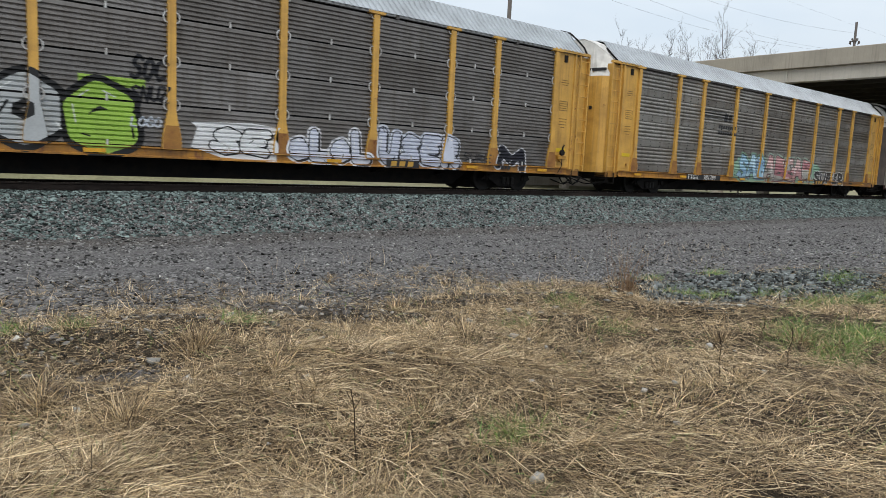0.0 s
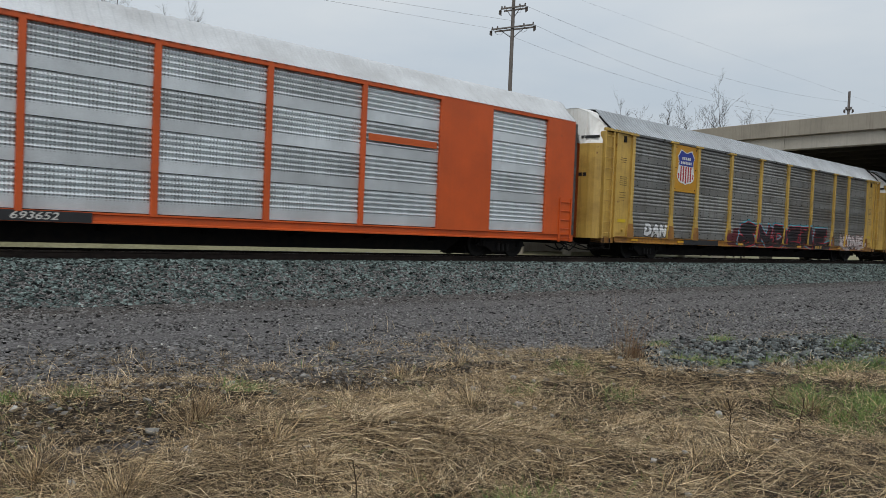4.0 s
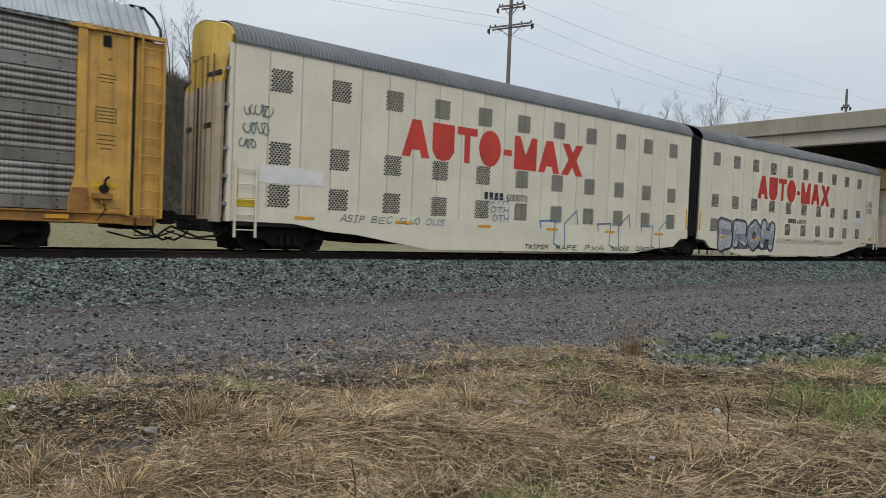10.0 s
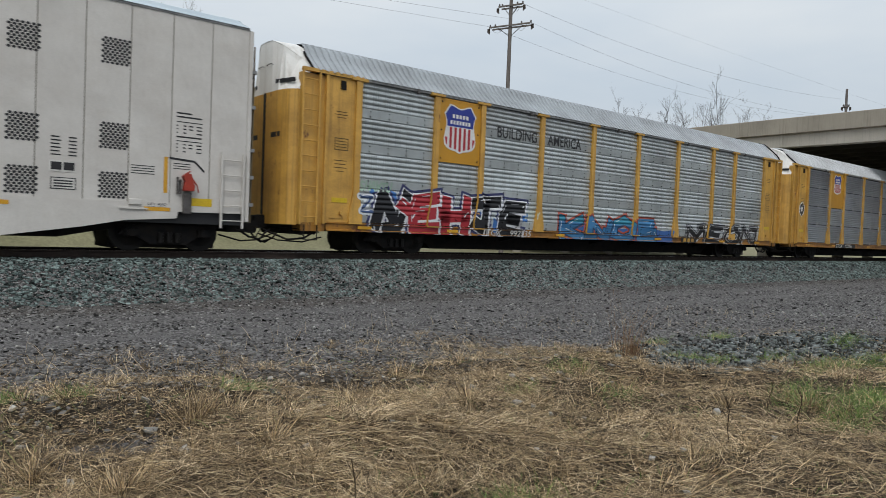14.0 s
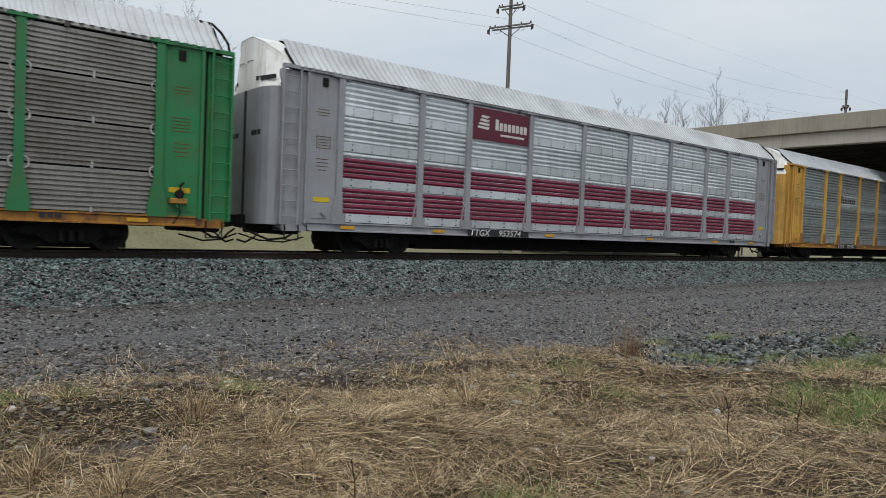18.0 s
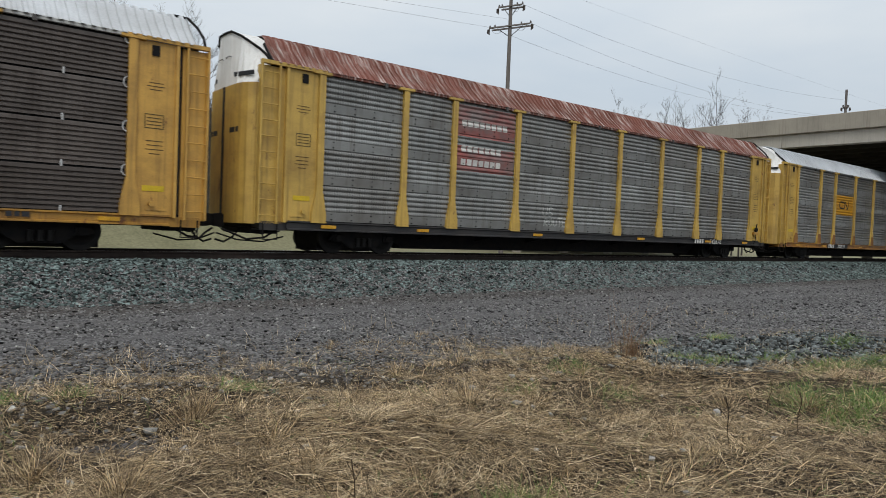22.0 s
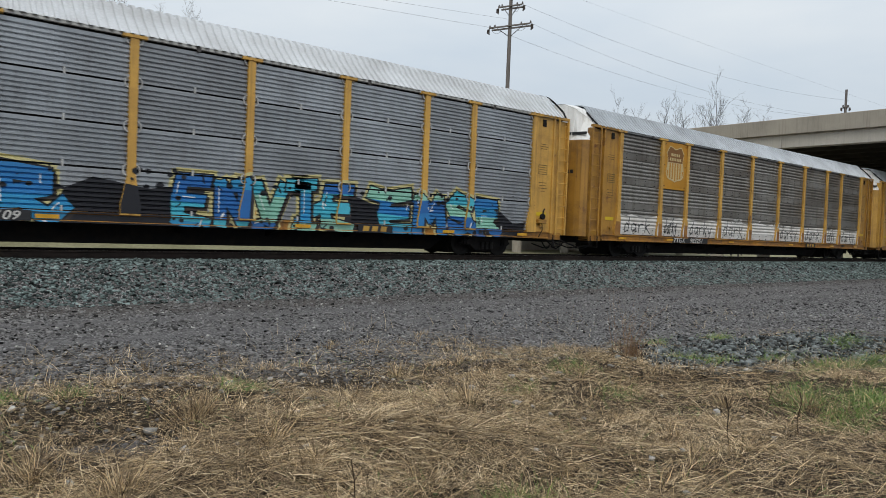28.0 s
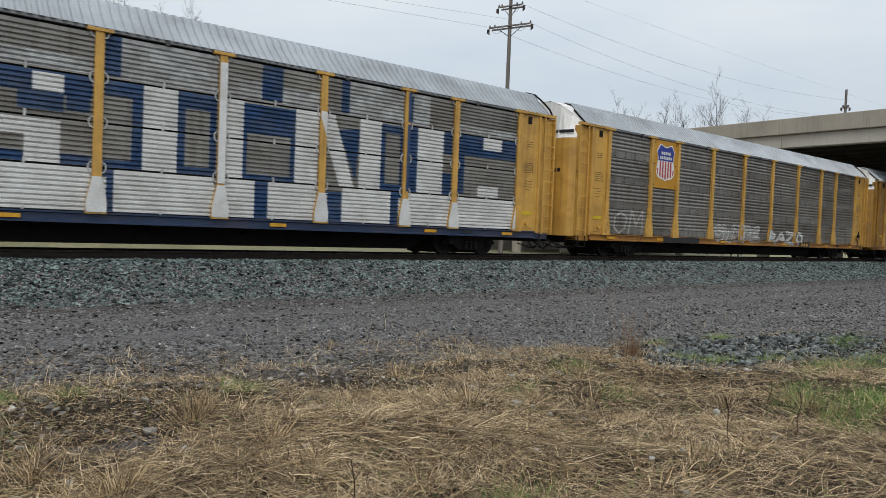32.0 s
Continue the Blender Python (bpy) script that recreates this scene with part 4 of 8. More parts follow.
def sprayed(car, text, x0, x1, z0, z1, fills, outline="101012", halo=None, fat=0.2, seed=1, label="", lines=0, wild=False, bands=True, shade=None, shine="e2e2e0"):
    """Sprayed letters: halo, drop shade, outline, blended fills and highlights, each letter a piece of its own."""
    rnd = random.Random(seed)
    n = len(text)
    w, h = (x1 - x0) / n, z1 - z0
    line = max(0.022, 0.030 * h)
    r = fat * 0.80 * min(w * 1.15, h)
    slant = rnd.uniform(-0.05, 0.16)
    forms = []
    for i, ch in enumerate(text):
        hh = h * rnd.uniform(0.88, 1.0) - 2 * r
        ww = w * rnd.uniform(1.0, 1.12) - 2 * r * 0.9
        cx, cz = x0 + w * (i + 0.5), z0 + h / 2 + rnd.uniform(-0.04, 0.04) * h
        tilt = rnd.uniform(-0.10, 0.10)
        form = []
        for st in GLYPH.get(ch, GLYPH["O"]):
            pts = []
            for px, pz in st:
                u, v = (px - 0.5 + rnd.uniform(-.035, .035)) * ww, (pz - 0.5 + rnd.uniform(-.035, .035)) * hh
                pts.append((cx + u - tilt * v + slant * v, cz + v + tilt * u))
            form.append(pts)
        if wild:
            # spurs that reach past the letter
            px, pz = rnd.choice(rnd.choice(form))
            dx, dz = rnd.uniform(.2, .4) * w * rnd.choice((-1, 1)), rnd.uniform(-.2, .2) * h
            form.append([(px, pz), (px + dx, min(z1 - r, max(z0 + r, pz + dz)))])
        forms.append(form)
    back = Geo()
    edge = line * (3.0 if halo else 1.5)
    for i, form in enumerate(forms):
        for st in form:
            fat_line(back, st, r + edge, -0.0002 - 0.0002 * (i % 3), 0, wild)
    piece = part("graffiti", wrap(back, car), paint(halo or outline), car, label or "sprayed bubble-letter graffiti")
    for i, form in enumerate(forms):
        g = Geo()
        mats = [paint(outline)] + [paint(c) for c in fills] + [paint(shine), paint(shade or outline)]
        base = -0.0012 - 0.0022 * (i % 2)
        for st in form:
            fat_line(g, [(x + 1.6 * line, z - 1.4 * line) for x, z in st], r + line * 0.5, base, len(mats) - 1, wild)
        for st in form:
            fat_line(g, st, r + line, base - 0.0004, 0, wild)
        first = len(g.f)
        own = 1 + i % len(fills)
        for st in form:
            fat_line(g, st, r, base - 0.0008, own, wild)
        if bands and len(fills) > 1:
            cuts = [z0 - 0.3] + sorted(z0 + h * (k + rnd.uniform(-.2, .2)) / 4 for k in (1, 2, 3)) + [z1 + 0.3]
            lean = rnd.uniform(-0.25, 0.25)
            xl, xr = x0 + w * i - 1, x0 + w * (i + 1) + 1
            zones = [[(xl, a), (xr, a + lean), (xr, b + lean), (xl, b)] for a, b in zip(cuts, cuts[1:])]
            zones[0][0], zones[0][1] = (xl, z0 - 1), (xr, z0 - 1)
            zones[-1][2], zones[-1][3] = (xr, z1 + 1), (xl, z1 + 1)
            recolour(g, first, rnd, zones, [1 + (i + k + rnd.randrange(2)) % len(fills) for k in range(4)])
        # highlights and small strokes inside the letter
        top = base - 0.0013
        for st in form[:2]:
            for (ax, az), (bx, bz) in list(zip(st, st[1:]))[:3]:
                t0, t1 = rnd.uniform(.1, .35), rnd.uniform(.6, .9)
                off = r * 0.5
                q = [(ax + (bx - ax) * t - off * 0.6, az + (bz - az) * t + off) for t in (t0, t1)]
                if rnd.random() < 0.55:
                    fat_line(g, q, line * 0.32, top, len(mats) - 2)
        for k in range(1 + lines // 2):
            px, pz = rnd.choice(rnd.choice(form))
            q = [(px + rnd.uniform(-r, r) * .8, pz + rnd.uniform(-r, r) * .8)]
            q.append((q[0][0] + rnd.uniform(-.12, .12) * w, q[0][1] + rnd.uniform(-.14, .14) * h))
            fat_line(g, q, line * rnd.uniform(0.3, 0.6), top - 0.0003, rnd.choice([0, 0, len(mats) - 2]))
        part("letter", wrap(g, car), mats, piece)
    return piece


def tag(car, text, x0, x1, z0, z1, code, r=0.02, seed=1, slant=0.15, label="hand-written line graffiti tag", depth=0.006):
    """Letters drawn with one thin line."""
    rnd = random.Random(seed)
    g = Geo()
    w, h = (x1 - x0) / len(text), z1 - z0
    for i, ch in enumerate(text):
        if ch == " ":
            continue
        hh = h * rnd.uniform(0.75, 1.0)
        for st in GLYPH.get(ch, GLYPH["O"]):
            pts = [(x0 + w * (i + 0.08 + 0.86 * px) + slant * pz * hh + rnd.uniform(-.03, .03) * w, z0 + pz * hh + rnd.uniform(-.04, .04) * h) for px, pz in st]
            fat_line(g, pts, r, -depth, 0)
    return part("graffiti", wrap(g, car), paint(code), car, label)


def scribble(car, x0, x1, z0, z1, code, seed, r=0.02, y=None, loops=7):
    """A hand-written tag: one looping line that cannot be read."""
    rnd = random.Random(seed)
    g = Geo()
    pts = []
    cell, h = (x1 - x0) / loops, z1 - z0
    for i in range(loops):
        amp, base, turn = rnd.uniform(0.3, 0.55) * h, z0 + h * rnd.uniform(0.4, 0.6), rnd.choice((-1, 1))
        wide, lean = cell * rnd.uniform(0.25, 0.6), rnd.uniform(-0.3, 0.3)
        for k in range(7):
            a = turn * (2 * math.pi * k / 7 + rnd.uniform(-0.2, 0.2)) + math.pi / 2
            z = amp * math.sin(a)
            pts.append((x0 + cell * (i + 0.3 + 0.5 * k / 7) + wide * math.cos(a) + lean * z, base + z))
    fat_line(g, pts, r, -0.006, 0)
    return part("graffiti", wrap(g, car), paint(code), car, "scrawled line graffiti tag")


def shield(car, xc, z0, z1, faded=False):
    """Shield emblem; its words are plain bars."""
    h = z1 - z0
    w = h * 0.86
    y = SIDE - 0.026
    blue, red, white = (paint("22348c"), paint("a8242f"), paint("dedcd8")) if not faded else (paint("7a4f16"), paint("b57f22"), paint("c0ab7c"))
    half = [(0, .93), (.10, .945), (.22, .985), (.33, 1.0), (.50, .80), (.455, .72), (.43, .62), (.44, .52), (.475, .40), (.50, .28), (.475, .17), (.40, .10), (.28, .06), (.12, .04), (0, .0)]

    def outline(k):
        side = [(px, .5 + (pz - .5) * k) for px, pz in half]
        return [(xc - px * w * k, z0 + h * pz) for px, pz in side[::-1]] + [(xc + px * w * k, z0 + h * pz) for px, pz in side[1:-1]]
    em = part("emblem", Geo().prism(outline(1.07), y - 0.004, y), white, car, "shield emblem with blue field and red stripes" if not faded else "faded shield emblem")
    inner = outline(1)
    top = cut_band(inner, z0 + h * .55, z0 + h * 1.1)
    part("emblem_field", Geo().prism(top[::-1], y - 0.008, y - 0.004), blue, em)
    low = cut_band(inner, z0 - h * .1, z0 + h * .535)
    if sum(low[i - 1][0] * low[i][1] - low[i][0] * low[i - 1][1] for i in range(len(low))) < 0:
        low = low[::-1]
    for i in range(7):
        a, b = xc - w * .5 + i * w * 0.1538, xc - w * .5 + i * w * 0.1538 + w * 0.0769
        # a convex cut per stripe, taken from the shield's outline
        xs = [a, (a + b) / 2, b]
        foot = []
        for x in xs:
            t = min(0.499, abs(x - xc) / w)
            zz = next(half[k][1] + (half[k + 1][1] - half[k][1]) * (t - half[k][0]) / (half[k + 1][0] - half[k][0] - 1e-9) for k in range(len(half) - 2, 8, -1) if half[k + 1][0] <= t <= half[k][0] + 1e-9)
            foot.append((x, z0 + h * (zz + 0.012)))
        head = z0 + h * (.535 if i not in (0, 6) else .31)
        part("emblem_stripe", Geo().prism(foot + [(b, head), (a, head)], y - 0.007, y - 0.004), red, em)
    for z, n, wide in ((.775, 5, .56), (.64, 7, .70)):
        cw = w * wide / n
        for i in range(n):
            a = xc - w * wide / 2 + i * cw
            part("emblem_bar", Geo().prism([(a + cw * .14, z0 + h * (z - .042)), (a + cw * .80, z0 + h * (z - .042)), (a + cw * .80, z0 + h * (z + .042)), (a + cw * .14, z0 + h * (z + .042))], y - 0.012, y - 0.008), white, em)


def sign(car, x0, x1, z0, z1, code, label, plate=False):
    """A flat plate, or a field painted on the ribs between two posts."""
    if plate:
        p = part("sign_panel", Geo().box(x0, x1, SIDE - 0.022, SIDE + 0.01, z0, z1, bevel=0.004), plain(code, 0.12), car, label)
        for i in range(3):
            for x in (x0 + 0.1, x1 - 0.1):
                part("bolt", MESHES.setdefault("bolt", Geo().tube((0, -0.012, 0), (0, 0, 0), 0.028, n=8).mesh("bolt", WHEEL)), None, p, at=(x, SIDE - 0.022, z0 + 0.12 + i * (z1 - z0 - 0.24) / 2))
        return p
    return patch(car, "sign_panel", [rect(x0, x1, z0, z1)], paint(code), 0.001, label)


def sign_shapes(car, polys, material=None, name="sign_mark"):
    """Plain shapes painted over a sign."""
    return patch(car, name, polys, material or INK_AND_SHADE, 0.004)


def bent_bar(pts, r):
    g = Geo()
    fat_line(g, pts, r, 0, 0, True)
    return [[(g.v[i][0], g.v[i][2]) for i in f] for f in g.f]


def underframe(car, sill, deep=True, sill_x=12.75):
    """Sills, centre beam, cross bearers."""
    g = Geo()
    g.sheet([(SIDE + 0.10, 0.90), (SIDE - 0.03, 0.90), (SIDE - 0.03, 0.86), (SIDE + 0.015, 0.84), (SIDE + 0.015, 0.70), (SIDE - 0.03, 0.68), (SIDE - 0.03, 0.645), (SIDE + 0.10, 0.645)], -sill_x, sill_x)
    part("side_sill", g, sill, car)
    part("side_sill", Geo().box(-sill_x, sill_x, 1.4, 1.53, 0.645, 0.9), sill, car)
    g = Geo()
    g.prism([(-13.2, 0.62), (-8.85, 0.60), (-8.2, 0.16), (8.2, 0.16), (8.85, 0.60), (13.2, 0.62), (13.2, 0.95), (-13.2, 0.95)], -0.42, 0.42)
    part("centre_sill", g, BLACK, car)
    for i in range(9):
        x = -10 + i * 2.5
        part("cross_bearer", MESHES.setdefault("bearer", Geo().prism([(-1.4, 0.66), (-0.4, 0.45), (0.4, 0.45), (1.4, 0.66), (1.4, 0.88), (-1.4, 0.88)], -0.08, 0.08).mesh("cross_bearer", BLACK)), None, car, at=(x, 0, 0)).rotation_euler = (0, 0, math.pi / 2)
    part("deck", Geo().box(-13.1, 13.1, -1.42, 1.42, 0.86, 0.92), BLACK, car)


def end_door(car, s, mats, split=4.45, x_out=13.98, eave=5.02, peak=6.03, bow=0.30, roof_x=13.25, rim=False, arched=False):
    """Pair of curved end doors under a white arch."""
    prof = roof_points(eave, peak, 1.50, arched)
    if s > 0:
        x_out, bow = min(x_out - 0.14, 13.64), 0.04

    def top(y):
        for (a, za), (b, zb) in zip(prof, prof[1:]):
            if a <= y <= b:
                return za + (zb - za) * (y - a) / (b - a + 1e-9) - 0.04
        return eave - 0.1
    for side in (-1, 1):
        g = Geo()
        ys = [side * v for v in (0.012, 0.40, 0.80, 1.05, 1.26, 1.43)]
        xs = [x_out - bow * (abs(y) / 1.43) ** 6 for y in ys]
        hs = [roof_x + 0.05 if s > 0 else min(x, roof_x + 0.06 + (x_out - roof_x - 0.06) * min(1, max(0, (1.12 - abs(y)) / 0.4))) for x, y in zip(xs, ys)]
        for i in range(5):
            for z_lo, z_hi, slot in ((0.78, split, 0), (split, None, 1)):
                za = top(ys[i]) if z_hi is None else z_hi
                zb = top(ys[i + 1]) if z_hi is None else z_hi
                q = [(s * xs[i], ys[i], z_lo), (s * xs[i + 1], ys[i + 1], z_lo), (s * (xs if slot == 0 else hs)[i + 1], ys[i + 1], zb), (s * (xs if slot == 0 else hs)[i], ys[i], za)]
                g.add(q, [(0, 1, 2, 3)], slot)
                g.add([(x - s * 0.06, y, z) for x, y, z in q], [(3, 2, 1, 0)], slot)
        door = part("end_door", g, mats, car)
        # hood between the roof's end and the door head
        hood = Geo()
        for i in range(5):
            a, b = ys[i], ys[i + 1]
            hood.add([(s * roof_x, a, top(a) + 0.03), (s * roof_x, b, top(b) + 0.03), (s * (hs[i + 1] + 0.015), b, top(b) + 0.005), (s * (hs[i] + 0.015), a, top(a) + 0.005)], [(0, 1, 2, 3)])
        part("hood", hood, mats[1], car)
        if rim:
            pts = [(s * (hs[i] + 0.02), ys[i], top(ys[i]) + 0.015) for i in range(6)] + [(s * (roof_x + 0.02), side * 1.52, eave + 0.04)]
            part("roof_rim", Geo().path(pts, 0.034, 5), BLACK, car)
        for z0, z1, ya, yb in ((3.18, 3.32, 0.45, 0.95), (split + 0.2, split + 0.31, 0.65, 1.36)):
            xa, xb = (x_out - bow * (y / 1.43) ** 6 for y in (ya, yb))
            q = [(s * (xa + 0.008), side * ya), (s * (xb + 0.008), side * yb), (s * (xb - 0.03), side * yb), (s * (xa - 0.03), side * ya)]
            part("door_slot", Geo().add([(x, y, z) for z in (z0, z1) for x, y in q], [(0, 1, 2, 3), (7, 6, 5, 4)] + [(k, (k + 1) % 4, 4 + (k + 1) % 4, 4 + k) for k in range(4)]), INK_AND_SHADE, door)
        part("door_seam", Geo().box(min(s * (x_out - 0.04), s * (x_out + 0.025)), max(s * (x_out - 0.04), s * (x_out + 0.025)), min(side * 0.002, side * 0.055), max(side * 0.002, side * 0.055), 0.95, split), INK_AND_SHADE, door)
        hx = s * (x_out + 0.04)
        part("grab_iron", Geo().path([(s * x_out, side * 0.12, split + 0.75), (hx, side * 0.14, split + 0.77), (hx, side * 0.42, split + 0.77), (s * x_out, side * 0.44, split + 0.75)], 0.012, 5), STEEL, door)


def rack_car(name, label, kind, body, post, panel, roof, sill, clip=None, cap=None, rim=False, patch=True, end_top=None, post_skip=(), number="", edge=None, num_x=-8.2, num_on=None):
    car = thing("autorack_car", label, "freight car", group="autorack train")
    clip = clip or (CLIP if kind == "slat" else WHEEL)
    car["surface"] = "slat" if kind == "slat" else "bright" if "bright" in panel.name else "perf"
    # black filler box: the dark of the inside, seen through panel gaps, as colour
    part("interior", Geo().box(-13.0, 13.0, -1.38, 1.44, 0.92, 4.98), INK_AND_SHADE, car)
    part("far_side", Geo().box(-13.3, 13.3, 1.45, 1.52, 0.9, 5.02), panel, car)
    part("roof", roof_mesh([roof], 26.5, rib=0.215, depth=0.07 if roof.name == "white_roof" else 0.05), None, car)
    e = Geo().box(-13.0, 13.0, SIDE - 0.045, SIDE + 0.05, Z1 + 0.02, 5.045, bevel=0.01)
    for i in range(11):
        if i % 2:
            part("rail_bracket", MESHES.setdefault("rbr", Geo().box(-0.05, 0.05, -0.07, 0, -0.03, 0.10).mesh("rail_bracket", STEEL)), None, car, at=(-12.2 + i * 2.45, SIDE, Z1))
    part("roof_rail", e, edge or (EDGE_PALE if roof.name == "white_roof" else EDGE_GREY), car)
    underframe(car, sill)
    # posts and panels
    pm = post_geo().mesh("post", post)
    for i, x in enumerate(BAYS):
        post_ob = part("post", pm, None, car, at=(x, 0, 0))
        if name in ("A", "B", "E", "G", "H", "R", "U", "Y", "Z"):
            if "foot" not in MESHES:
                MESHES["foot"] = Geo().prism([(-0.212, 0.87), (0.212, 0.87), (0.212, 1.12), (0.15, 1.42), (-0.15, 1.42), (-0.212, 1.12)], SIDE - 0.0765, SIDE - 0.07).mesh("post_foot", RUSTY_FOOT)
            part("post_foot", MESHES["foot"], None, post_ob, "rust-stained foot plate")
    widths = {}
    for i in range(9):
        x0, x1 = BAYS[i] + 0.10, BAYS[i + 1] - 0.10
        w = round(x1 - x0, 2)
        if w not in widths:
            widths[w] = panel_mesh(kind, w, [panel, clip])
        for r in range(4):
            if (i, r) in post_skip:
                continue
            part("panel", widths[w], None, car, at=(x0, SIDE, Z0 + r * ROW + 0.011))
    # end bays
    for s in (-1, 1):
        def span(a, b):
            return (min(s * a, s * b), max(s * a, s * b))
        g = Geo()
        a, b = span(11.93, 12.86)
        g.box(a, b, SIDE + 0.0, SIDE + 0.08, 0.86, 5.0)
        g.box(*span(12.18, 12.66), SIDE - 0.02, SIDE, 1.0, 1.04)
        g.box(*span(12.80, 12.88), SIDE - 0.05, SIDE + 0.05, 0.84, 4.99)
        g.box(*span(11.70, 13.60), SIDE - 0.07, SIDE + 0.06, 4.955, 5.05)
        plate = part("end_bay_plate", g, body, car)
        lo, hi = span(12.12, 12.56)
        ring = [(lo, 2.92), (hi, 2.92), (hi, 3.26), (lo, 3.26)]
        inner = [(lo + 0.02, 2.94), (hi - 0.02, 2.94), (hi - 0.02, 3.24), (lo + 0.02, 3.24)]
        f = Geo().add([(x, SIDE - 0.006, z) for x, z in ring + inner], [(i, (i + 1) % 4, 4 + (i + 1) % 4, 4 + i) for i in range(4)])
        placard = part("placard", f, paint("5a4a1c"), plate)
        for z in (3.0, 3.08, 3.16):
            part("placard_line", MESHES.setdefault("pline", Geo().box(0, 0.34, -0.006, 0, 0, 0.018).mesh("placard_line", paint("5a4a1c"))), None, placard, at=(lo + 0.05, SIDE - 0.001, z))
        part("notice", Geo().box(*span(12.1, 12.6), SIDE - 0.012, SIDE - 0.006, 1.45, 1.58), paint("cfae1c"), plate, "yellow notice plate")
        for k, (z, w) in enumerate(((3.98, 0.34), (3.90, 0.42), (3.82, 0.3), (2.62, 0.4), (2.52, 0.36), (2.42, 0.42), (2.32, 0.24))):
            part("stencil_line", MESHES.setdefault(("sline", w), Geo().box(-w / 2, w / 2, -0.003, 0, 0, 0.02).mesh("stencil_line", paint("5c4415"))), None, plate, at=(s * 12.36, SIDE - 0.001, z))
        part("bracket", Geo().box(*span(12.25, 12.42), SIDE - 0.03, SIDE, 4.62, 4.86), BLACK, plate)
        part("corner_plate", Geo().box(*span(12.875 if s < 0 else 12.985, 13.60), SIDE + 0.05, SIDE + 0.12, 0.8, 4.92).box(*span(13.54, 13.61), SIDE - 0.02, -1.3, 0.8, 4.92), body, car)
        ladder(car, *span(13.08, 13.58), 0.80, 4.95, SIDE - 0.04, body, 10)
        end_door(car, s, [body, end_top or DOOR_WHITE], rim=rim)
        part("end_sill", Geo().box(*span(12.75, 13.5), -1.45, 1.45, 0.62, 0.86, bevel=0.03), sill, car)
        part("step", Geo().path([(s * 13.02, SIDE, 0.8), (s * 13.02, SIDE, 0.38), (s * 13.42, SIDE, 0.38), (s * 13.42, SIDE, 0.8)], 0.02, 5), BLACK, car)
        part("jack_pad", Geo().tube((s * 12.3, SIDE - 0.09, 1.15), (s * 12.3, SIDE - 0.02, 1.15), 0.06, n=14), body, car)
        if s > 0 and name in ("A", "F", "H", "N", "P", "T", "X", "BB"):
            box = part("brake_box", Geo().box(12.1, 12.5, SIDE - 0.14, SIDE, 1.18, 1.32, bevel=0.02), YELLOW_OLD, car, "rusty yellow hand-brake bracket")
            part("brake_lever", Geo().path([(12.3, SIDE - 0.1, 1.3), (12.34, SIDE - 0.12, 1.62), (12.42, SIDE - 0.1, 1.7)], 0.03, 5).tube((12.32, SIDE - 0.16, 1.42), (12.32, SIDE - 0.06, 1.42), 0.1, n=10), BLACK, box)
            part("chain", Geo().path([(12.3, SIDE - 0.1, 1.2), (12.36, SIDE - 0.09, 0.95), (12.2, SIDE - 0.06, 0.7)], 0.016, 5), BLACK, box)
        truck(car, s * 10.1)
        part("end_bracket", Geo().path([(s * 13.3, SIDE - 0.02, 5.05), (s * 13.31, -1.18, 5.36), (s * 13.31, -0.96, 5.58)] if s < 0 else [(13.0, -0.55, 5.92), (13.3, -0.75, 5.86), (13.46, -0.98, 5.62), (13.52, -1.3, 5.3), (13.5, -1.46, 5.06)], 0.035, 5), BLACK, car)
    couplers(car, (-1, 1), 13.45)
    yr = SIDE - 0.035
    for x in (-11.5, -8.2, -3.1, 3.0, 8.1, 11.4):
        part("reflector", MESHES.setdefault("reflector", Geo().box(-0.23, 0.23, -0.016, 0, 0, 0.09).mesh("reflector", TAPE)), None, car, at=(x, yr, 0.72))
    if patch:
        part("stencil_patch", Geo().box(num_x + 0.25, num_x + 3.05, yr - 0.004, yr, 0.655, 0.885), INK_AND_SHADE, car)
    if number and name in ("B", "F", "G", "H", "M", "N", "P", "Q", "R", "Y", "Z", "AA"):
        lettering(car, "TTGX", num_x + 0.32, 0.67, 0.20, num_on or WHITE, yr - 0.005, 1.15, 0.2)
    elif number:
        bars(car, "reporting_mark", num_x + 0.4, 0.67, [0.12, 0.12, 0.14, 0.12], 0.20, num_on or WHITE, yr - 0.005, 0.35)
    if number:
        lettering(car, number, num_x + 1.6, 0.67, 0.20, num_on or WHITE, yr - 0.005, 1.22, 0.2)
    bars(car, "stencil", 9.4, 0.74, [0.12, 0.1, 0.14], 0.11, INK_AND_SHADE, yr - 0.001)
    if sill.name == "grimy_sill_yellow":
        part("stencil_patch", Geo().box(4.75, 5.95, yr - 0.004, yr, 0.66, 0.88), INK_AND_SHADE, car)
        bars(car, "stencil", 4.9, 0.69, [0.2, 0.2, 0.2], 0.15, plain("b98f3a"), yr - 0.005, 0.7, 0.2)
    return car


def vent_mesh():
    if "vent" not in MESHES:
        g = Geo()
        for i in range(6):
            for j in range(10):
                x, z = -0.25 + i * 0.1 + (0.025 if j % 2 else -0.025), -0.27 + j * 0.06
                g.add([(x + 0.044 * math.cos(t * math.pi / 3), -0.004, z + 0.033 * math.sin(t * math.pi / 3)) for t in range(6)], [(0, 1, 2, 3, 4, 5)])
        MESHES["vent"] = g.mesh("vent", INK_AND_SHADE)
    return MESHES["vent"]


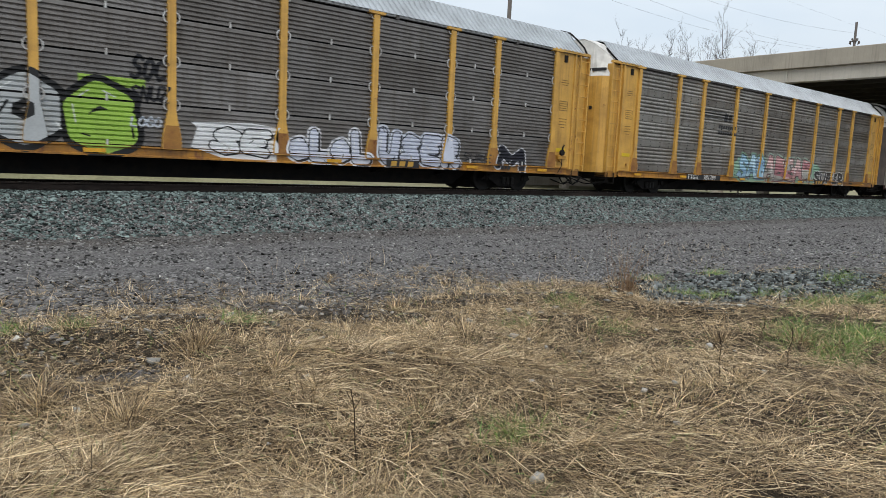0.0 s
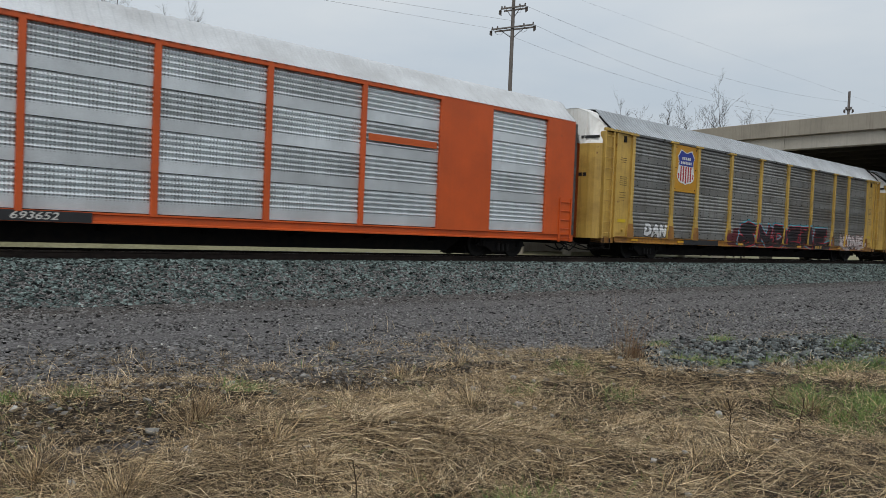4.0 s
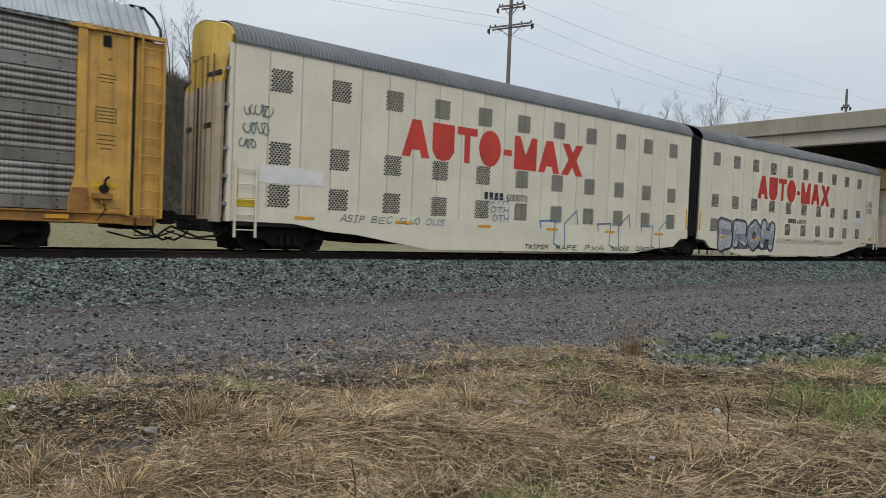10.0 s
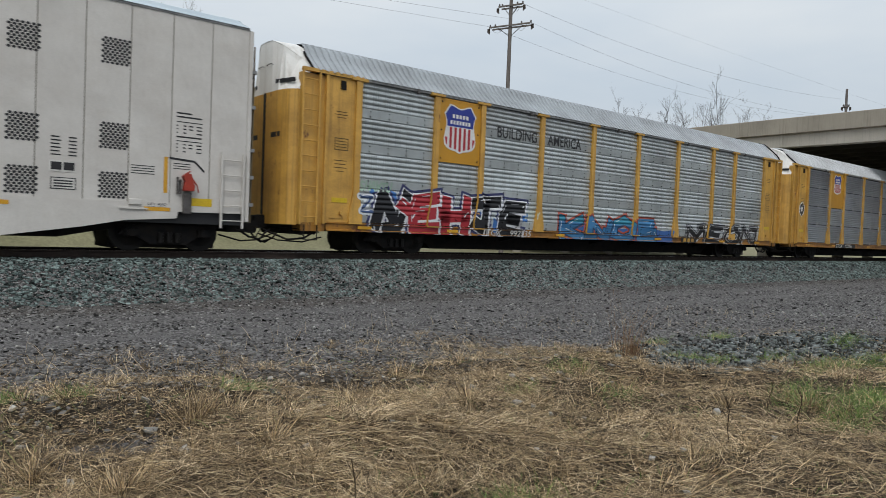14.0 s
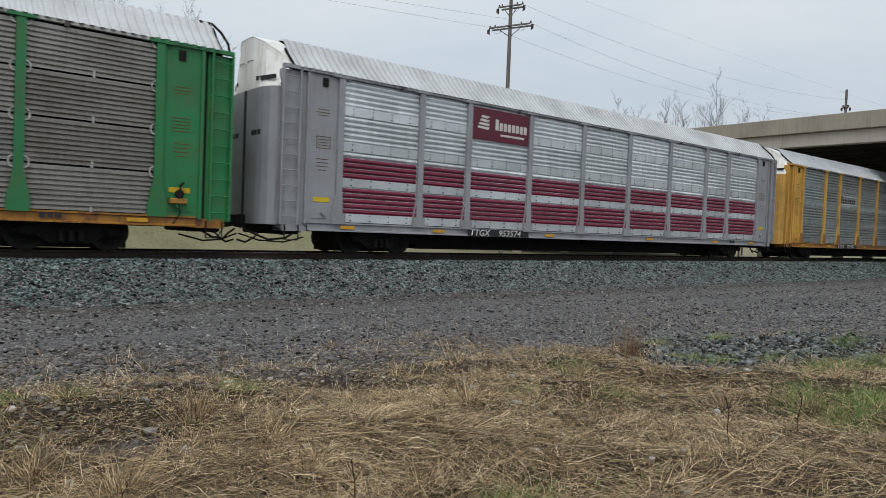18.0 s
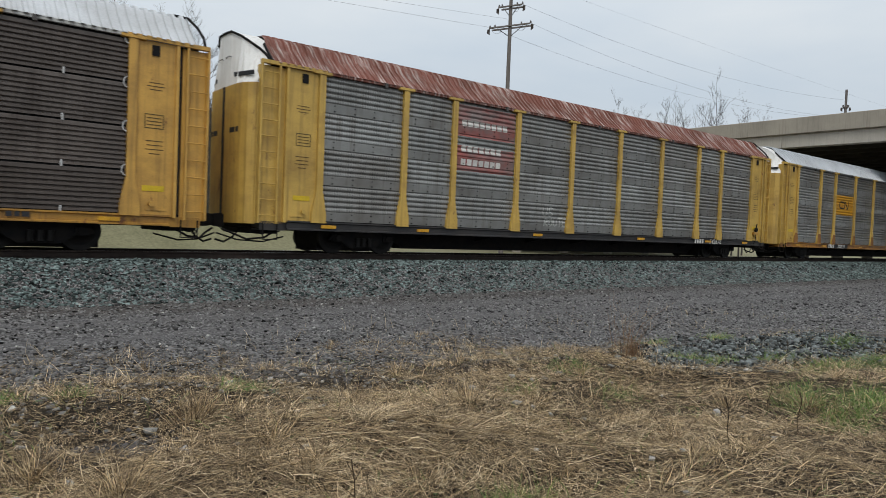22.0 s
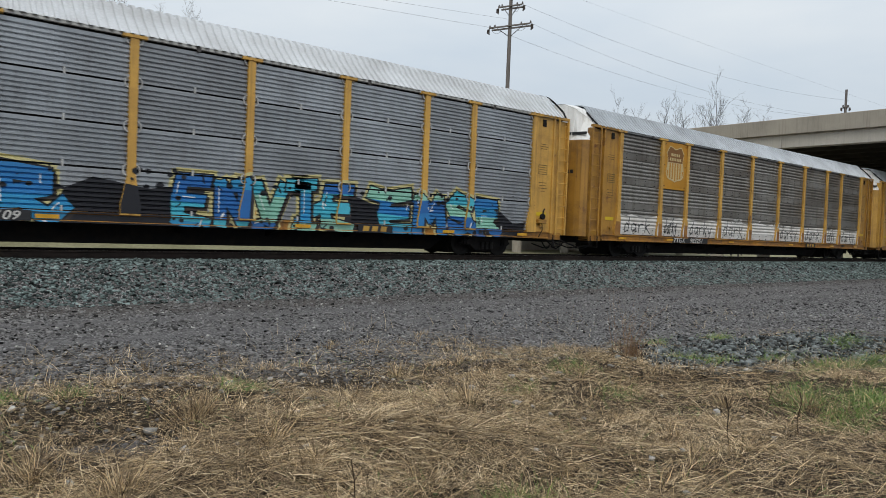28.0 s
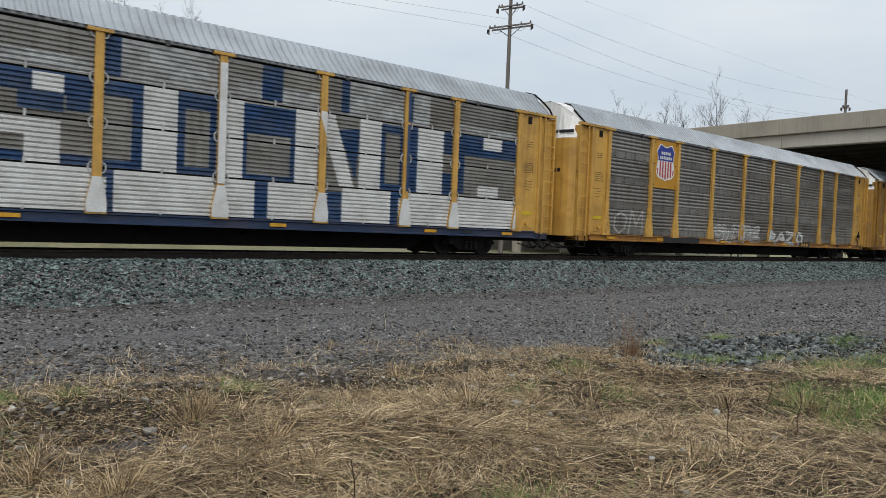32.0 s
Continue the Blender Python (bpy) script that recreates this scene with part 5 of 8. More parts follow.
def max_unit(label, wall, roof, trim, end, eave, peak, vents, lines, roof_rib=0.12):
    """One half of an articulated enclosed car. end = -1 or 1: the side with its coupler; the other joins the bellows."""
    car = thing("enclosed_autorack_unit", label, "freight car", group="autorack train")
    half = 10.36
    step = 0.9038
    # black box in place of the unlit inside
    part("interior", Geo().box(-half + 0.05, half - 0.05, -1.40, 1.44, 0.7, eave - 0.05), INK_AND_SHADE, car)
    part("far_side", Geo().box(-half, half, 1.45, 1.52, 0.6, eave), wall, car)
    part("roof", roof_mesh([roof], 2 * half, eave, peak, roof_rib, 0.012 if roof_rib > 0.5 else 0.03, 1.53, roof_rib < 0.5), None, car)
    part("roof_rail", Geo().box(-half, half, SIDE - 0.02, SIDE + 0.03, eave - 0.05, eave + 0.01), trim, car)
    n = 22
    w = 2 * half / n
    me = Geo().box(0.012, w - 0.012, SIDE, SIDE + 0.07, 1.17, eave - 0.05).mesh("wall_panel", wall)
    lo, hi = -half, half
    for i in range(n):
        part("wall_panel", me, None, car, at=(-half + i * w, 0, 0))
    part("wall_groove", Geo().box(-half, half, SIDE + 0.02, SIDE + 0.05, 1.17, eave - 0.06), paint("8b867a"), car)
    sk = Geo()
    if end < 0:
        pts = [(-half, 0.82), (-8.6, 0.80), (-7.6, 0.62), (-6.6, 0.55), (-4.0, 0.16), (6.6, 0.16), (8.0, 0.36), (9.3, 0.46), (9.8, 0.80), (half, 0.84), (half, 1.17), (-half, 1.17)]
    else:
        pts = [(-half, 0.84), (-9.8, 0.80), (-9.3, 0.46), (-8.0, 0.36), (-6.6, 0.16), (4.0, 0.16), (6.6, 0.56), (7.5, 0.74), (8.66, 0.82), (8.68, 0.98), (half, 1.0), (half, 1.17), (-half, 1.17)]
    sk.prism(pts, SIDE - 0.012, SIDE + 0.1)
    part("skirt", sk, wall, car)
    part("centre_sill", Geo().prism([(-half, 0.62), (-7.8, 0.62), (-6.2, 0.3), (6.2, 0.3), (7.8, 0.62), (half, 0.62), (half, 0.9), (-half, 0.9)], -0.9, 0.9), BLACK, car)
    for k in range(vents):
        x = -9.07 + k * 2 * step if end < 0 else -9.05 + k * 2 * step
        for z in (4.55, 2.64, 1.52):
            part("vent", vent_mesh(), None, car, at=(x, SIDE, z))
    for i in range(6):
        part("reflector", Geo().box(-0.3, 0.3, -0.004, 0, 0, 0.09).mesh("reflector", TAPE), None, car, at=(-8.3 + i * 3.3, SIDE - 0.014, 0.98 if eave > 5.5 else 0.92))
    # coupler end: flat end doors, ladder and steps
    s = end

    def span(a, b):
        return (min(s * a, s * b), max(s * a, s * b))
    end_door(car, s, [plain("cbbfa8", 0.45), plain("d0ac4e", 0.4) if s < 0 else wall], 4.3, half + 0.38, eave, peak - 0.02, bow=0.1, roof_x=half - 0.02, arched=roof_rib < 0.5)
    for y in (-1.0, -0.62, -0.3, 0.25, 0.75):
        xr = s * (half + 0.39 - 0.1 * (abs(y) / 1.43) ** 3)
        part("locking_rod", Geo().tube((xr, y, 0.95), (xr, y, eave - 0.3), 0.022, n=6), plain("6b5a44"), car, "rust-brown locking rod")
    part("corner_post", Geo().box(*span(half, half + 0.12), SIDE - 0.0, SIDE + 0.25, 0.8, eave - 0.05, bevel=0.02), wall, car)
    for z in (1.2, 1.9, 2.6, 3.7, 4.6):
        part("hinge", Geo().box(*span(half + 0.1, half + 0.22), SIDE + 0.0, SIDE + 0.15, z, z + 0.09), trim, car)
    ladder(car, *span(half - 0.64, half - 0.08), *((0.40, 2.35) if s < 0 else (0.62, 2.52)), SIDE - 0.06, wall, 5)
    part("notice", Geo().box(*(span(half - 0.62, half - 0.1) if s < 0 else span(half - 1.36, half - 0.86)), SIDE - 0.018, SIDE - 0.012, *((1.2, 1.42) if s < 0 else (1.14, 1.33))), paint("cfae1c"), car)
    truck(car, s * 8.6)
    couplers(car, (s,), half + 0.45)
    for x in (-half + 0.12, half - 0.12)[:1 if s > 0 else 2]:
        part("reflector", Geo().box(x - 0.05, x + 0.05, SIDE - 0.004, SIDE, 1.25, 2.1), TAPE, car)
    for (x, z, ws, h) in lines:
        bars(car, "stencil", x, z, ws, h, INK_AND_SHADE, SIDE - 0.002, 0.3)
    return car


def bellows(x, eave, peak, car):
    """Black pleated weather seal over the shared truck."""
    g = Geo()
    for i in range(5):
        a = x - 0.4 + i * 0.17
        g.box(a, a + 0.10, -1.46, 1.46, 0.95, eave - 0.02)
        pts = roof_points(eave - 0.02, peak - 0.02, 1.46)
        v = [(a, y, z) for y, z in pts] + [(a + 0.10, y, z) for y, z in pts]
        n = len(pts)
        g.add(v, [(j, j + 1, n + j + 1, n + j) for j in range(n - 1)])
    g.box(x - 0.42, x + 0.42, -1.40, 1.40, 0.95, eave - 0.05)
    part("bellows", g, BLACK, car, "black pleated bellows between two units")
    truck(car, x)


def beige_car(label, wall, roof):
    car = thing("autorack_car", label, "freight car", group="autorack train")
    car["surface"] = "beige"
    # inside filled with a black box standing in for its shade
    part("interior", Geo().box(-13.1, 13.1, -1.38, 1.44, 0.8, 5.0), INK_AND_SHADE, car)
    part("far_side", Geo().box(-13.4, 13.4, 1.45, 1.52, 0.8, 5.05), wall, car)
    part("roof", roof_mesh([roof], 26.8, 4.95, 6.02, 0.25, 0.07, arched=True), None, car)
    part("roof_rail", Geo().box(-13.4, 13.4, SIDE - 0.05, SIDE + 0.05, 4.90, 5.0, bevel=0.01), wall, car)
    g = Geo().box(-13.3, 13.3, SIDE - 0.01, SIDE + 0.1, 0.52, 0.82, bevel=0.02)
    part("side_sill", g, mat("maroon_sill", (0.10, 0.035, 0.03), (0.05, 0.025, 0.022), rough=0.7, scale=2), car)
    part("centre_sill", Geo().box(-13.2, 13.2, -0.45, 0.45, 0.45, 0.9), BLACK, car)
    n, x0, x1 = 21, -12.42, 12.42
    w = (x1 - x0) / n
    pg = Geo()
    pg.box(0.0, w, SIDE + 0.02, SIDE + 0.06, 0.80, 4.92)
    # five pierced bands: rows of small dark slots
    for z, rows in ((4.62, 3), (3.85, 5), (3.05, 4), (2.3, 4), (1.55, 4), (0.98, 6)):
        for r in range(rows):
            for c in range(14):
                x = 0.12 + c * (w - 0.24) / 13
                pg.add([(x - 0.022, SIDE + 0.018, z + r * 0.06), (x + 0.022, SIDE + 0.018, z + r * 0.06), (x + 0.022, SIDE + 0.018, z + r * 0.06 + 0.036), (x - 0.022, SIDE + 0.018, z + r * 0.06 + 0.036)], [(0, 1, 2, 3)], 1)
    pm = pg.mesh("panel", [wall, paint("2a2622")])
    post = Geo().box(-0.05, 0.05, SIDE - 0.06, SIDE + 0.04, 0.60, 4.92, bevel=0.012).mesh("post", mat("pale_post", (0.27, 0.24, 0.20), (0.21, 0.185, 0.155), rough=0.6, scale=1.5))
    for i in range(n):
        part("panel", pm, None, car, at=(x0 + i * w, 0, 0))
    for i in range(n + 1):
        part("post", post, None, car, at=(x0 + i * w, 0, 0))
    for i in range(n):
        for k in range(4):
            key = ("tape", k % 2)
            if key not in MESHES:
                MESHES[key] = Geo().box(-0.13, 0.13, -0.004, 0, 0, 0.12).mesh("reflector", paint("5e2024") if k % 2 else paint("8f8680"))
            part("reflector", MESHES[key], None, car, at=(x0 + (i + 0.14 + 0.24 * k) * w, SIDE - 0.011, 0.62))
    amber = paint("b58a2c")
    for i in (0, 4, 8, 12, 16, 21):
        part("reflector", Geo().box(-0.05, 0.05, SIDE - 0.066, SIDE - 0.06, 0.75, 1.4), amber, car, at=(x0 + i * w, 0, 0))
    for s in (-1, 1):
        def span(a, b):
            return (min(s * a, s * b), max(s * a, s * b))
        part("end_bay_plate", Geo().box(*span(12.48, 13.34), SIDE + 0.01, SIDE + 0.08, 0.8, 4.9, bevel=0.02), wall, car)
        part("latch_box", Geo().box(*span(12.7, 13.3), SIDE - 0.06, SIDE + 0.01, 2.55, 2.72), BLACK, car)
        ladder(car, *span(12.75, 13.3), 0.6, 2.5, SIDE - 0.04, wall, 5)
        end_door(car, s, [mat("brown_end", (0.11, 0.085, 0.07), (0.07, 0.055, 0.05), rough=0.6, scale=2), WHITE], 4.5, 13.6, 4.95, 6.05)
        truck(car, s * 10.1)
    part("brake_gear", Geo().tube((11.2, SIDE - 0.16, 1.35), (11.2, SIDE, 1.35), 0.17, n=14).box(11.25, 12.3, SIDE - 0.12, SIDE, 1.28, 1.46).tube((12.3, SIDE - 0.1, 0.85), (12.3, SIDE - 0.1, 1.45), 0.13, n=10), BLACK, car)
    couplers(car, (-1, 1), 13.5)
    for i, ch in enumerate("546138"):
        lettering(car, ch, -7.95 + i * 0.37 + (0.06 if i > 2 else 0), 1.62, 0.36, INK_AND_SHADE, SIDE + 0.012, 1.0, 0.15)
    bars(car, "reporting_mark", -9.0, 1.62, [0.24, -0.05, 0.24], 0.34, INK_AND_SHADE, SIDE + 0.016, 0.4)
    return car


def orange_car(label, body, panel, roof):
    car = thing("autorack_car", label, "freight car", group="autorack train")
    # black filling behind the openings, shade put in as colour
    part("interior", Geo().box(-13.1, 13.1, -1.36, 1.44, 0.8, 5.0), INK_AND_SHADE, car)
    part("far_side", Geo().box(-13.2, 13.2, 1.45, 1.52, 0.8, 5.02), body, car)
    part("roof", roof_mesh([roof], 26.5, 5.02, 6.03, 0.3, 0.02), None, car)
    part("roof_rail", Geo().box(-13.2, 13.2, SIDE - 0.04, SIDE + 0.06, 4.90, 5.04, bevel=0.01), body, car)
    underframe(car, body, sill_x=13.1)
    opens = [(-11.6, -9.0), (-7.05, -4.4), (-4.25, -1.66), (-1.5, 1.16), (1.32, 4.05), (4.2, 6.9), (9.1, 11.75)]
    xs = [-13.2] + [v for o in opens for v in o] + [13.2]
    for a, b in zip(xs[::2], xs[1::2]):
        g = Geo().box(a, b, SIDE - 0.05, SIDE + 0.08, 0.86, 4.93, bevel=0.015)
        part("frame_plate" if b - a > 0.5 else "post", g, body, car)
    h = 4.0 / 4
    for a, b in opens:
        me = Geo().sheet(wave_profile(h - 0.015, 0.07, 0.3, 5), 0, b - a).mesh("panel", panel)
        for r in range(4):
            part("panel", me, None, car, at=(a, SIDE + 0.03, 0.92 + r * h))
    for a in (-9.0, -7.05, -11.6):
        part("gusset", Geo().prism([(a - 0.25, 0.86), (a + 0.25, 0.86), (a + 0.06, 1.4), (a - 0.06, 1.4)], SIDE - 0.07, SIDE), body, car)
    for s in (-1, 1):
        def span(a, b):
            return (min(s * a, s * b), max(s * a, s * b))
        end_door(car, s, [plain("a04a1e", 0.3), DOOR_WHITE], 4.3, 13.85, bow=0.42)
        part("corner_post", Geo().box(*span(13.2, 13.42), SIDE + 0.02, SIDE + 0.3, 0.86, 4.95, bevel=0.03), STEEL if s > 0 else paint("b7bab9"), car)
        ladder(car, *span(12.5, 13.1), 0.6, 2.2, SIDE - 0.07, body, 5)
        truck(car, s * 10.1)
        part("end_sill", Geo().box(*span(13.1, 13.4), -1.45, 1.45, 0.62, 0.86), body, car)
    couplers(car, (-1, 1), 13.45)
    part("notice", Geo().box(-12.0, -11.72, SIDE - 0.06, SIDE - 0.05, 1.35, 1.52), paint("cfae1c"), car)
    part("stencil_patch", Geo().box(-6.3, -2.9, SIDE - 0.04, SIDE - 0.034, 0.655, 0.885), INK_AND_SHADE, car)
    bars(car, "reporting_mark", -6.1, 0.70, [0.17, 0.17, 0.19, 0.17], 0.15, WHITE, SIDE - 0.041, 0.4, 0.2)
    lettering(car, "693652", -4.5, 0.70, 0.16, WHITE, SIDE - 0.041, 1.35, 0.25)
    bars(car, "stencil", -12.6, 3.1, [0.14, 0.14, 0.14, 0.14], 0.12, INK_AND_SHADE, SIDE - 0.051)
    part("letter_band", Geo().box(4.3, 6.8, SIDE - 0.004, SIDE + 0.002, 3.35, 3.55), paint("c4561d"), car)
    return car


# colours of the fleet
CLIP = mat("galvanised_clip", (0.55, 0.55, 0.54), (0.34, 0.32, 0.30), rough=0.5, metal=0.1, scale=4)
YELLOW = body_paint("rack_yellow", (0.62, 0.345, 0.068), 0.34, 0.12)
YELLOW_OLD = body_paint("aged_rack_yellow", (0.42, 0.212, 0.030), 0.55, 0.24)
YELLOW_PALE = body_paint("pale_rack_yellow", (0.58, 0.37, 0.082), 0.33, 0.14)
SILL = body_paint("grimy_sill_yellow", (0.38, 0.168, 0.018), 0.75, 0.33)
SILL_BLACK = mat("sill_black", (0.018, 0.018, 0.02), (0.035, 0.03, 0.027), rough=0.6, scale=1.5, rust=RUST, rusty=0.05)
ROOF_WHITE = mat("white_roof", (0.57, 0.58, 0.59), (0.44, 0.44, 0.44), rough=0.65, metal=0.0, gloss=0.3, scale=0.7, fine=20, vary=0.08)
ROOF_GREY = mat("galvanised_roof", (0.40, 0.42, 0.44), (0.28, 0.29, 0.30), rough=0.4, metal=0.35, scale=0.8, fine=20, vary=0.1)
ROOF_DARK = mat("dark_roof", (0.17, 0.175, 0.18), (0.12, 0.12, 0.125), rough=0.5, metal=0.2, scale=0.8, fine=20)
ROOF_BLUE = mat("pale_blue_roof", (0.42, 0.49, 0.53), (0.34, 0.40, 0.44), rough=0.45, scale=0.5, fine=20)
ROOF_RUST = mat("rusty_roof", (0.20, 0.075, 0.055), (0.13, 0.05, 0.035), rough=0.75, scale=1.2, fine=20, streak=(0.70, 0.62, 0.57), streaks=1.0, gloss=0.2, run=(13, 0.7, 0.5))
ROOF_MAROON = mat("maroon_roof", (0.075, 0.026, 0.024), (0.05, 0.02, 0.019), rough=0.6, scale=1, fine=20)
ROOF_BEIGE = mat("beige_roof", (0.36, 0.34, 0.30), (0.27, 0.25, 0.22), rough=0.55, scale=0.8, fine=20)
RUSTY_FOOT = mat("rusty_foot_plate", (0.20, 0.088, 0.034), (0.34, 0.17, 0.045), rough=0.75, scale=2.5, fine=40, rust=RUST, rusty=0.25, gloss=0.2)
DOOR_WHITE = mat("white_door_paint", (0.80, 0.79, 0.76), (0.68, 0.66, 0.62), rough=0.55, scale=1.2, fine=30, streak=(0.30, 0.22, 0.15), streaks=0.45, vary=0.05, bump=0.06)
EDGE_PALE = mat("pale_rail_paint", (0.50, 0.49, 0.46), (0.38, 0.37, 0.35), rough=0.5, scale=2)
EDGE_GREY = mat("grey_rail_paint", (0.24, 0.24, 0.24), (0.16, 0.16, 0.16), rough=0.5, scale=2)
GALV_DARK = sheet_metal("brown_grey_slats", (0.24, 0.225, 0.215), (0.10, 0.08, 0.064), 0.65)
GALV_GREY = sheet_metal("grey_slats", (0.40, 0.42, 0.445), (0.19, 0.18, 0.18), 0.45)
GALV_SLATE = sheet_metal("slate_grey_slats", (0.235, 0.25, 0.265), (0.12, 0.112, 0.11), 0.4)
GALV_BROWN = sheet_metal("brown_slats", (0.23, 0.188, 0.165), (0.082, 0.051, 0.038), 0.8)
GALV_UMBER = sheet_metal("umber_slats", (0.12, 0.098, 0.085), (0.045, 0.031, 0.024), 0.8, metal=0.1)
GALV_TAUPE = sheet_metal("taupe_slats", (0.33, 0.315, 0.285), (0.14, 0.11, 0.085), 0.65)
GALV_RUSSET = sheet_metal("russet_slats", (0.36, 0.32, 0.275), (0.14, 0.10, 0.072), 0.6)
PERF_DARK = sheet_metal("dim_pierced_sheet", (0.30, 0.285, 0.26), (0.095, 0.066, 0.046), 0.75, True)
PERF_GREY = sheet_metal("pierced_sheet", (0.325, 0.325, 0.31), (0.135, 0.11, 0.09), 0.65, True)
PERF_PALE = sheet_metal("pale_pierced_sheet", (0.60, 0.64, 0.645), (0.30, 0.29, 0.28), 0.35, True, 0.6)
PERF_MIST = sheet_metal("misty_pierced_sheet", (0.40, 0.45, 0.445), (0.20, 0.20, 0.19), 0.4, True, 0.55)
PERF_SHINE = sheet_metal("bright_pierced_sheet", (0.84, 0.88, 0.90), (0.52, 0.53, 0.53), 0.25, True, 0.6)
GREEN = body_paint("rack_green", (0.012, 0.19, 0.058), 0.22, 0.1)
SILVER = body_paint("rack_silver", (0.30, 0.31, 0.33), 0.15, 0.02)
ORANGE = body_paint("rack_orange", (0.58, 0.085, 0.008), 0.06, 0.02)
CHARCOAL = mat("rack_charcoal", (0.024, 0.023, 0.026), (0.034, 0.031, 0.031), rough=0.55, scale=0.9, fine=40, streak=(0.055, 0.042, 0.035), streaks=0.5, vary=0.08, bump=0.08)
NAVY = body_paint("rack_navy", (0.012, 0.03, 0.075), 0.2, 0.05)
CREAM = mat("cream_wall", (0.69, 0.635, 0.505), (0.61, 0.56, 0.44), rough=0.45, scale=0.6, fine=30, vary=0.04, bump=0.06, streak=(0.36, 0.31, 0.22), streaks=0.18, grime=(0.46, 0.41, 0.31), dirty=0.3, dent=0.35, tone=0.03)
PEARL = mat("pearl_wall", (0.62, 0.59, 0.55), (0.53, 0.50, 0.465), rough=0.4, scale=0.9, fine=30, vary=0.04, bump=0.06, streak=(0.42, 0.37, 0.32), streaks=0.15, grime=(0.47, 0.42, 0.37), dirty=0.35, dent=0.6, tone=0.03)
BEIGE = mat("dusty_beige_wall", (0.275, 0.25, 0.21), (0.225, 0.20, 0.165), rough=0.7, scale=0.8, fine=30, streak=(0.10, 0.085, 0.07), streaks=0.4)

BRAND_RED = mat("brand_red", hexa("c4382b"), hexa("a63025"), rough=0.5, scale=1.5, fine=25, vary=0.06, bump=0.05)
CARS = {}


def build_cars():
    C = CARS
    # --- first stretch
    c = C["A"] = rack_car("A", "brown-grey slatted autorack with yellow posts and large graffiti", "slat", YELLOW, YELLOW, GALV_DARK, ROOF_GREY, SILL, number="")
    sprayed(c, "OG", -5.2, -2.2, 0.72, 2.35, ["a6a9aa", "96b84c"], "0e0e10", "0e0e10", 0.19, 3, "large green and white outlined graffiti", 2, bands=False, shine="c8cac8")
    patch(c, "graffiti", [rect(-7.2, -5.3, 0.95, 2.2), rect(-3.4, -2.0, 2.2, 2.42)], paint("8fae48"), 0.0001, "green sprayed background")
    tag(c, "SOC", -2.35, -1.55, 2.45, 3.0, "16161c", 0.045, 5)
    tag(c, "SNUZ", -2.35, -1.5, 1.95, 2.3, "16161c", 0.03, 6)
    tag(c, "LOGO", -2.35, -1.65, 1.35, 1.6, "b9bec6", 0.025, 7)
    patch(c, "graffiti", [[(-0.95, 1.55), (-0.8, 1.42), (-0.95, 0.95), (-0.2, 0.72), (1.3, 0.66), (1.3, 1.15), (1.15, 1.3), (1.35, 1.55), (0.6, 1.62)]], paint("d9d9da"), 0.0001, "white sprayed cloud")
    sprayed(c, "SE", -0.45, 1.1, 0.80, 1.5, ["dedfe0"], "141416", None, 0.2, 6, "white and black bubble graffiti", 3)
    sprayed(c, "eLeL", 1.6, 4.2, 0.72, 1.70, ["c9ccd8"], "141416", "d8d8dc", 0.22, 7, "", 1)
    sprayed(c, "USER", 4.45, 7.6, 0.70, 1.74, ["c2c6d4"], "24242c", "c6cad4", 0.2, 8, "", 5)
    sprayed(c, "M", 9.2, 10.6, 0.62, 1.5, ["20202a"], "c9c9cc", None, 0.22, 9)
    tag(c, "SURE", 7.7, 8.9, 0.95, 1.25, "2a2a2e", 0.018, 10)
    c = C["B"] = rack_car("B", "grey-brown pierced autorack with yellow posts and colourful graffiti", "perf", YELLOW, YELLOW, PERF_DARK, ROOF_GREY, SILL, number="981789", end_top=WHITE, edge=STEEL)
    patch(c, "sign_bar", [rect(-6.85, -5.3 + 0.1 * i, 3.42 + i * 0.1, 3.46 + i * 0.1) for i in range(4)], INK_AND_SHADE, 0.004)
    bars(c, "sign_bar", -5.2, 3.35, [0.3, 0.3], 0.36, INK_AND_SHADE, SIDE - 0.004, 0.2, 0.2)
    bars(c, "sign_bar", -5.6, 3.02, [0.16] * 7, 0.15, INK_AND_SHADE, SIDE - 0.004, 0.25)
    bars(c, "sign_bar", -5.6, 2.75, [0.16] * 8, 0.15, INK_AND_SHADE, SIDE - 0.004, 0.25)
    rnd = random.Random(12)
    patch(c, "graffiti", [blob(rnd, x, 1.2, 2.0, 1.15) for x in (-3.0, -1.6, 3.4, 4.2)], paint("7fa08a"), 0.0001, "pale green sprayed cloud")
    sprayed(c, "SAB", -3.5, -0.9, 0.74, 1.95, ["8fb3c8", "a9c6d4", "7798b4"], "3d4a54", "7fa08a", 0.17, 12, "pale blue and pink sprayed letters", 6, wild=True, shade="6d7f96")
    sprayed(c, "ABEAR", -0.9, 4.2, 0.72, 2.0, ["b98d8d", "a3a09a", "c4a6a2", "a06a70"], "3d3a3a", "9aa89a", 0.17, 13, "", 6, wild=True, shade="7a4a50")
    sprayed(c, "SUFER", 4.7, 8.6, 0.66, 1.4, ["2a2a2c"], "d4d4d2", None, 0.16, 14, "black letters outlined in white")
    c = C["C"] = beige_car("dusty beige autorack with many narrow posts and pierced panels", BEIGE, ROOF_BEIGE)
    sprayed(c, "LOSEK", -4.9, -0.3, 0.56, 1.55, ["a5a29e"], "6d4a45", "b09a94", 0.2, 16, "white sprayed letters", 3)
    sprayed(c, "EASE", 2.0, 6.0, 0.5, 1.65, ["a6a6aa"], "2a2a2e", "9a9ca2", 0.2, 17, "", 4, wild=True)
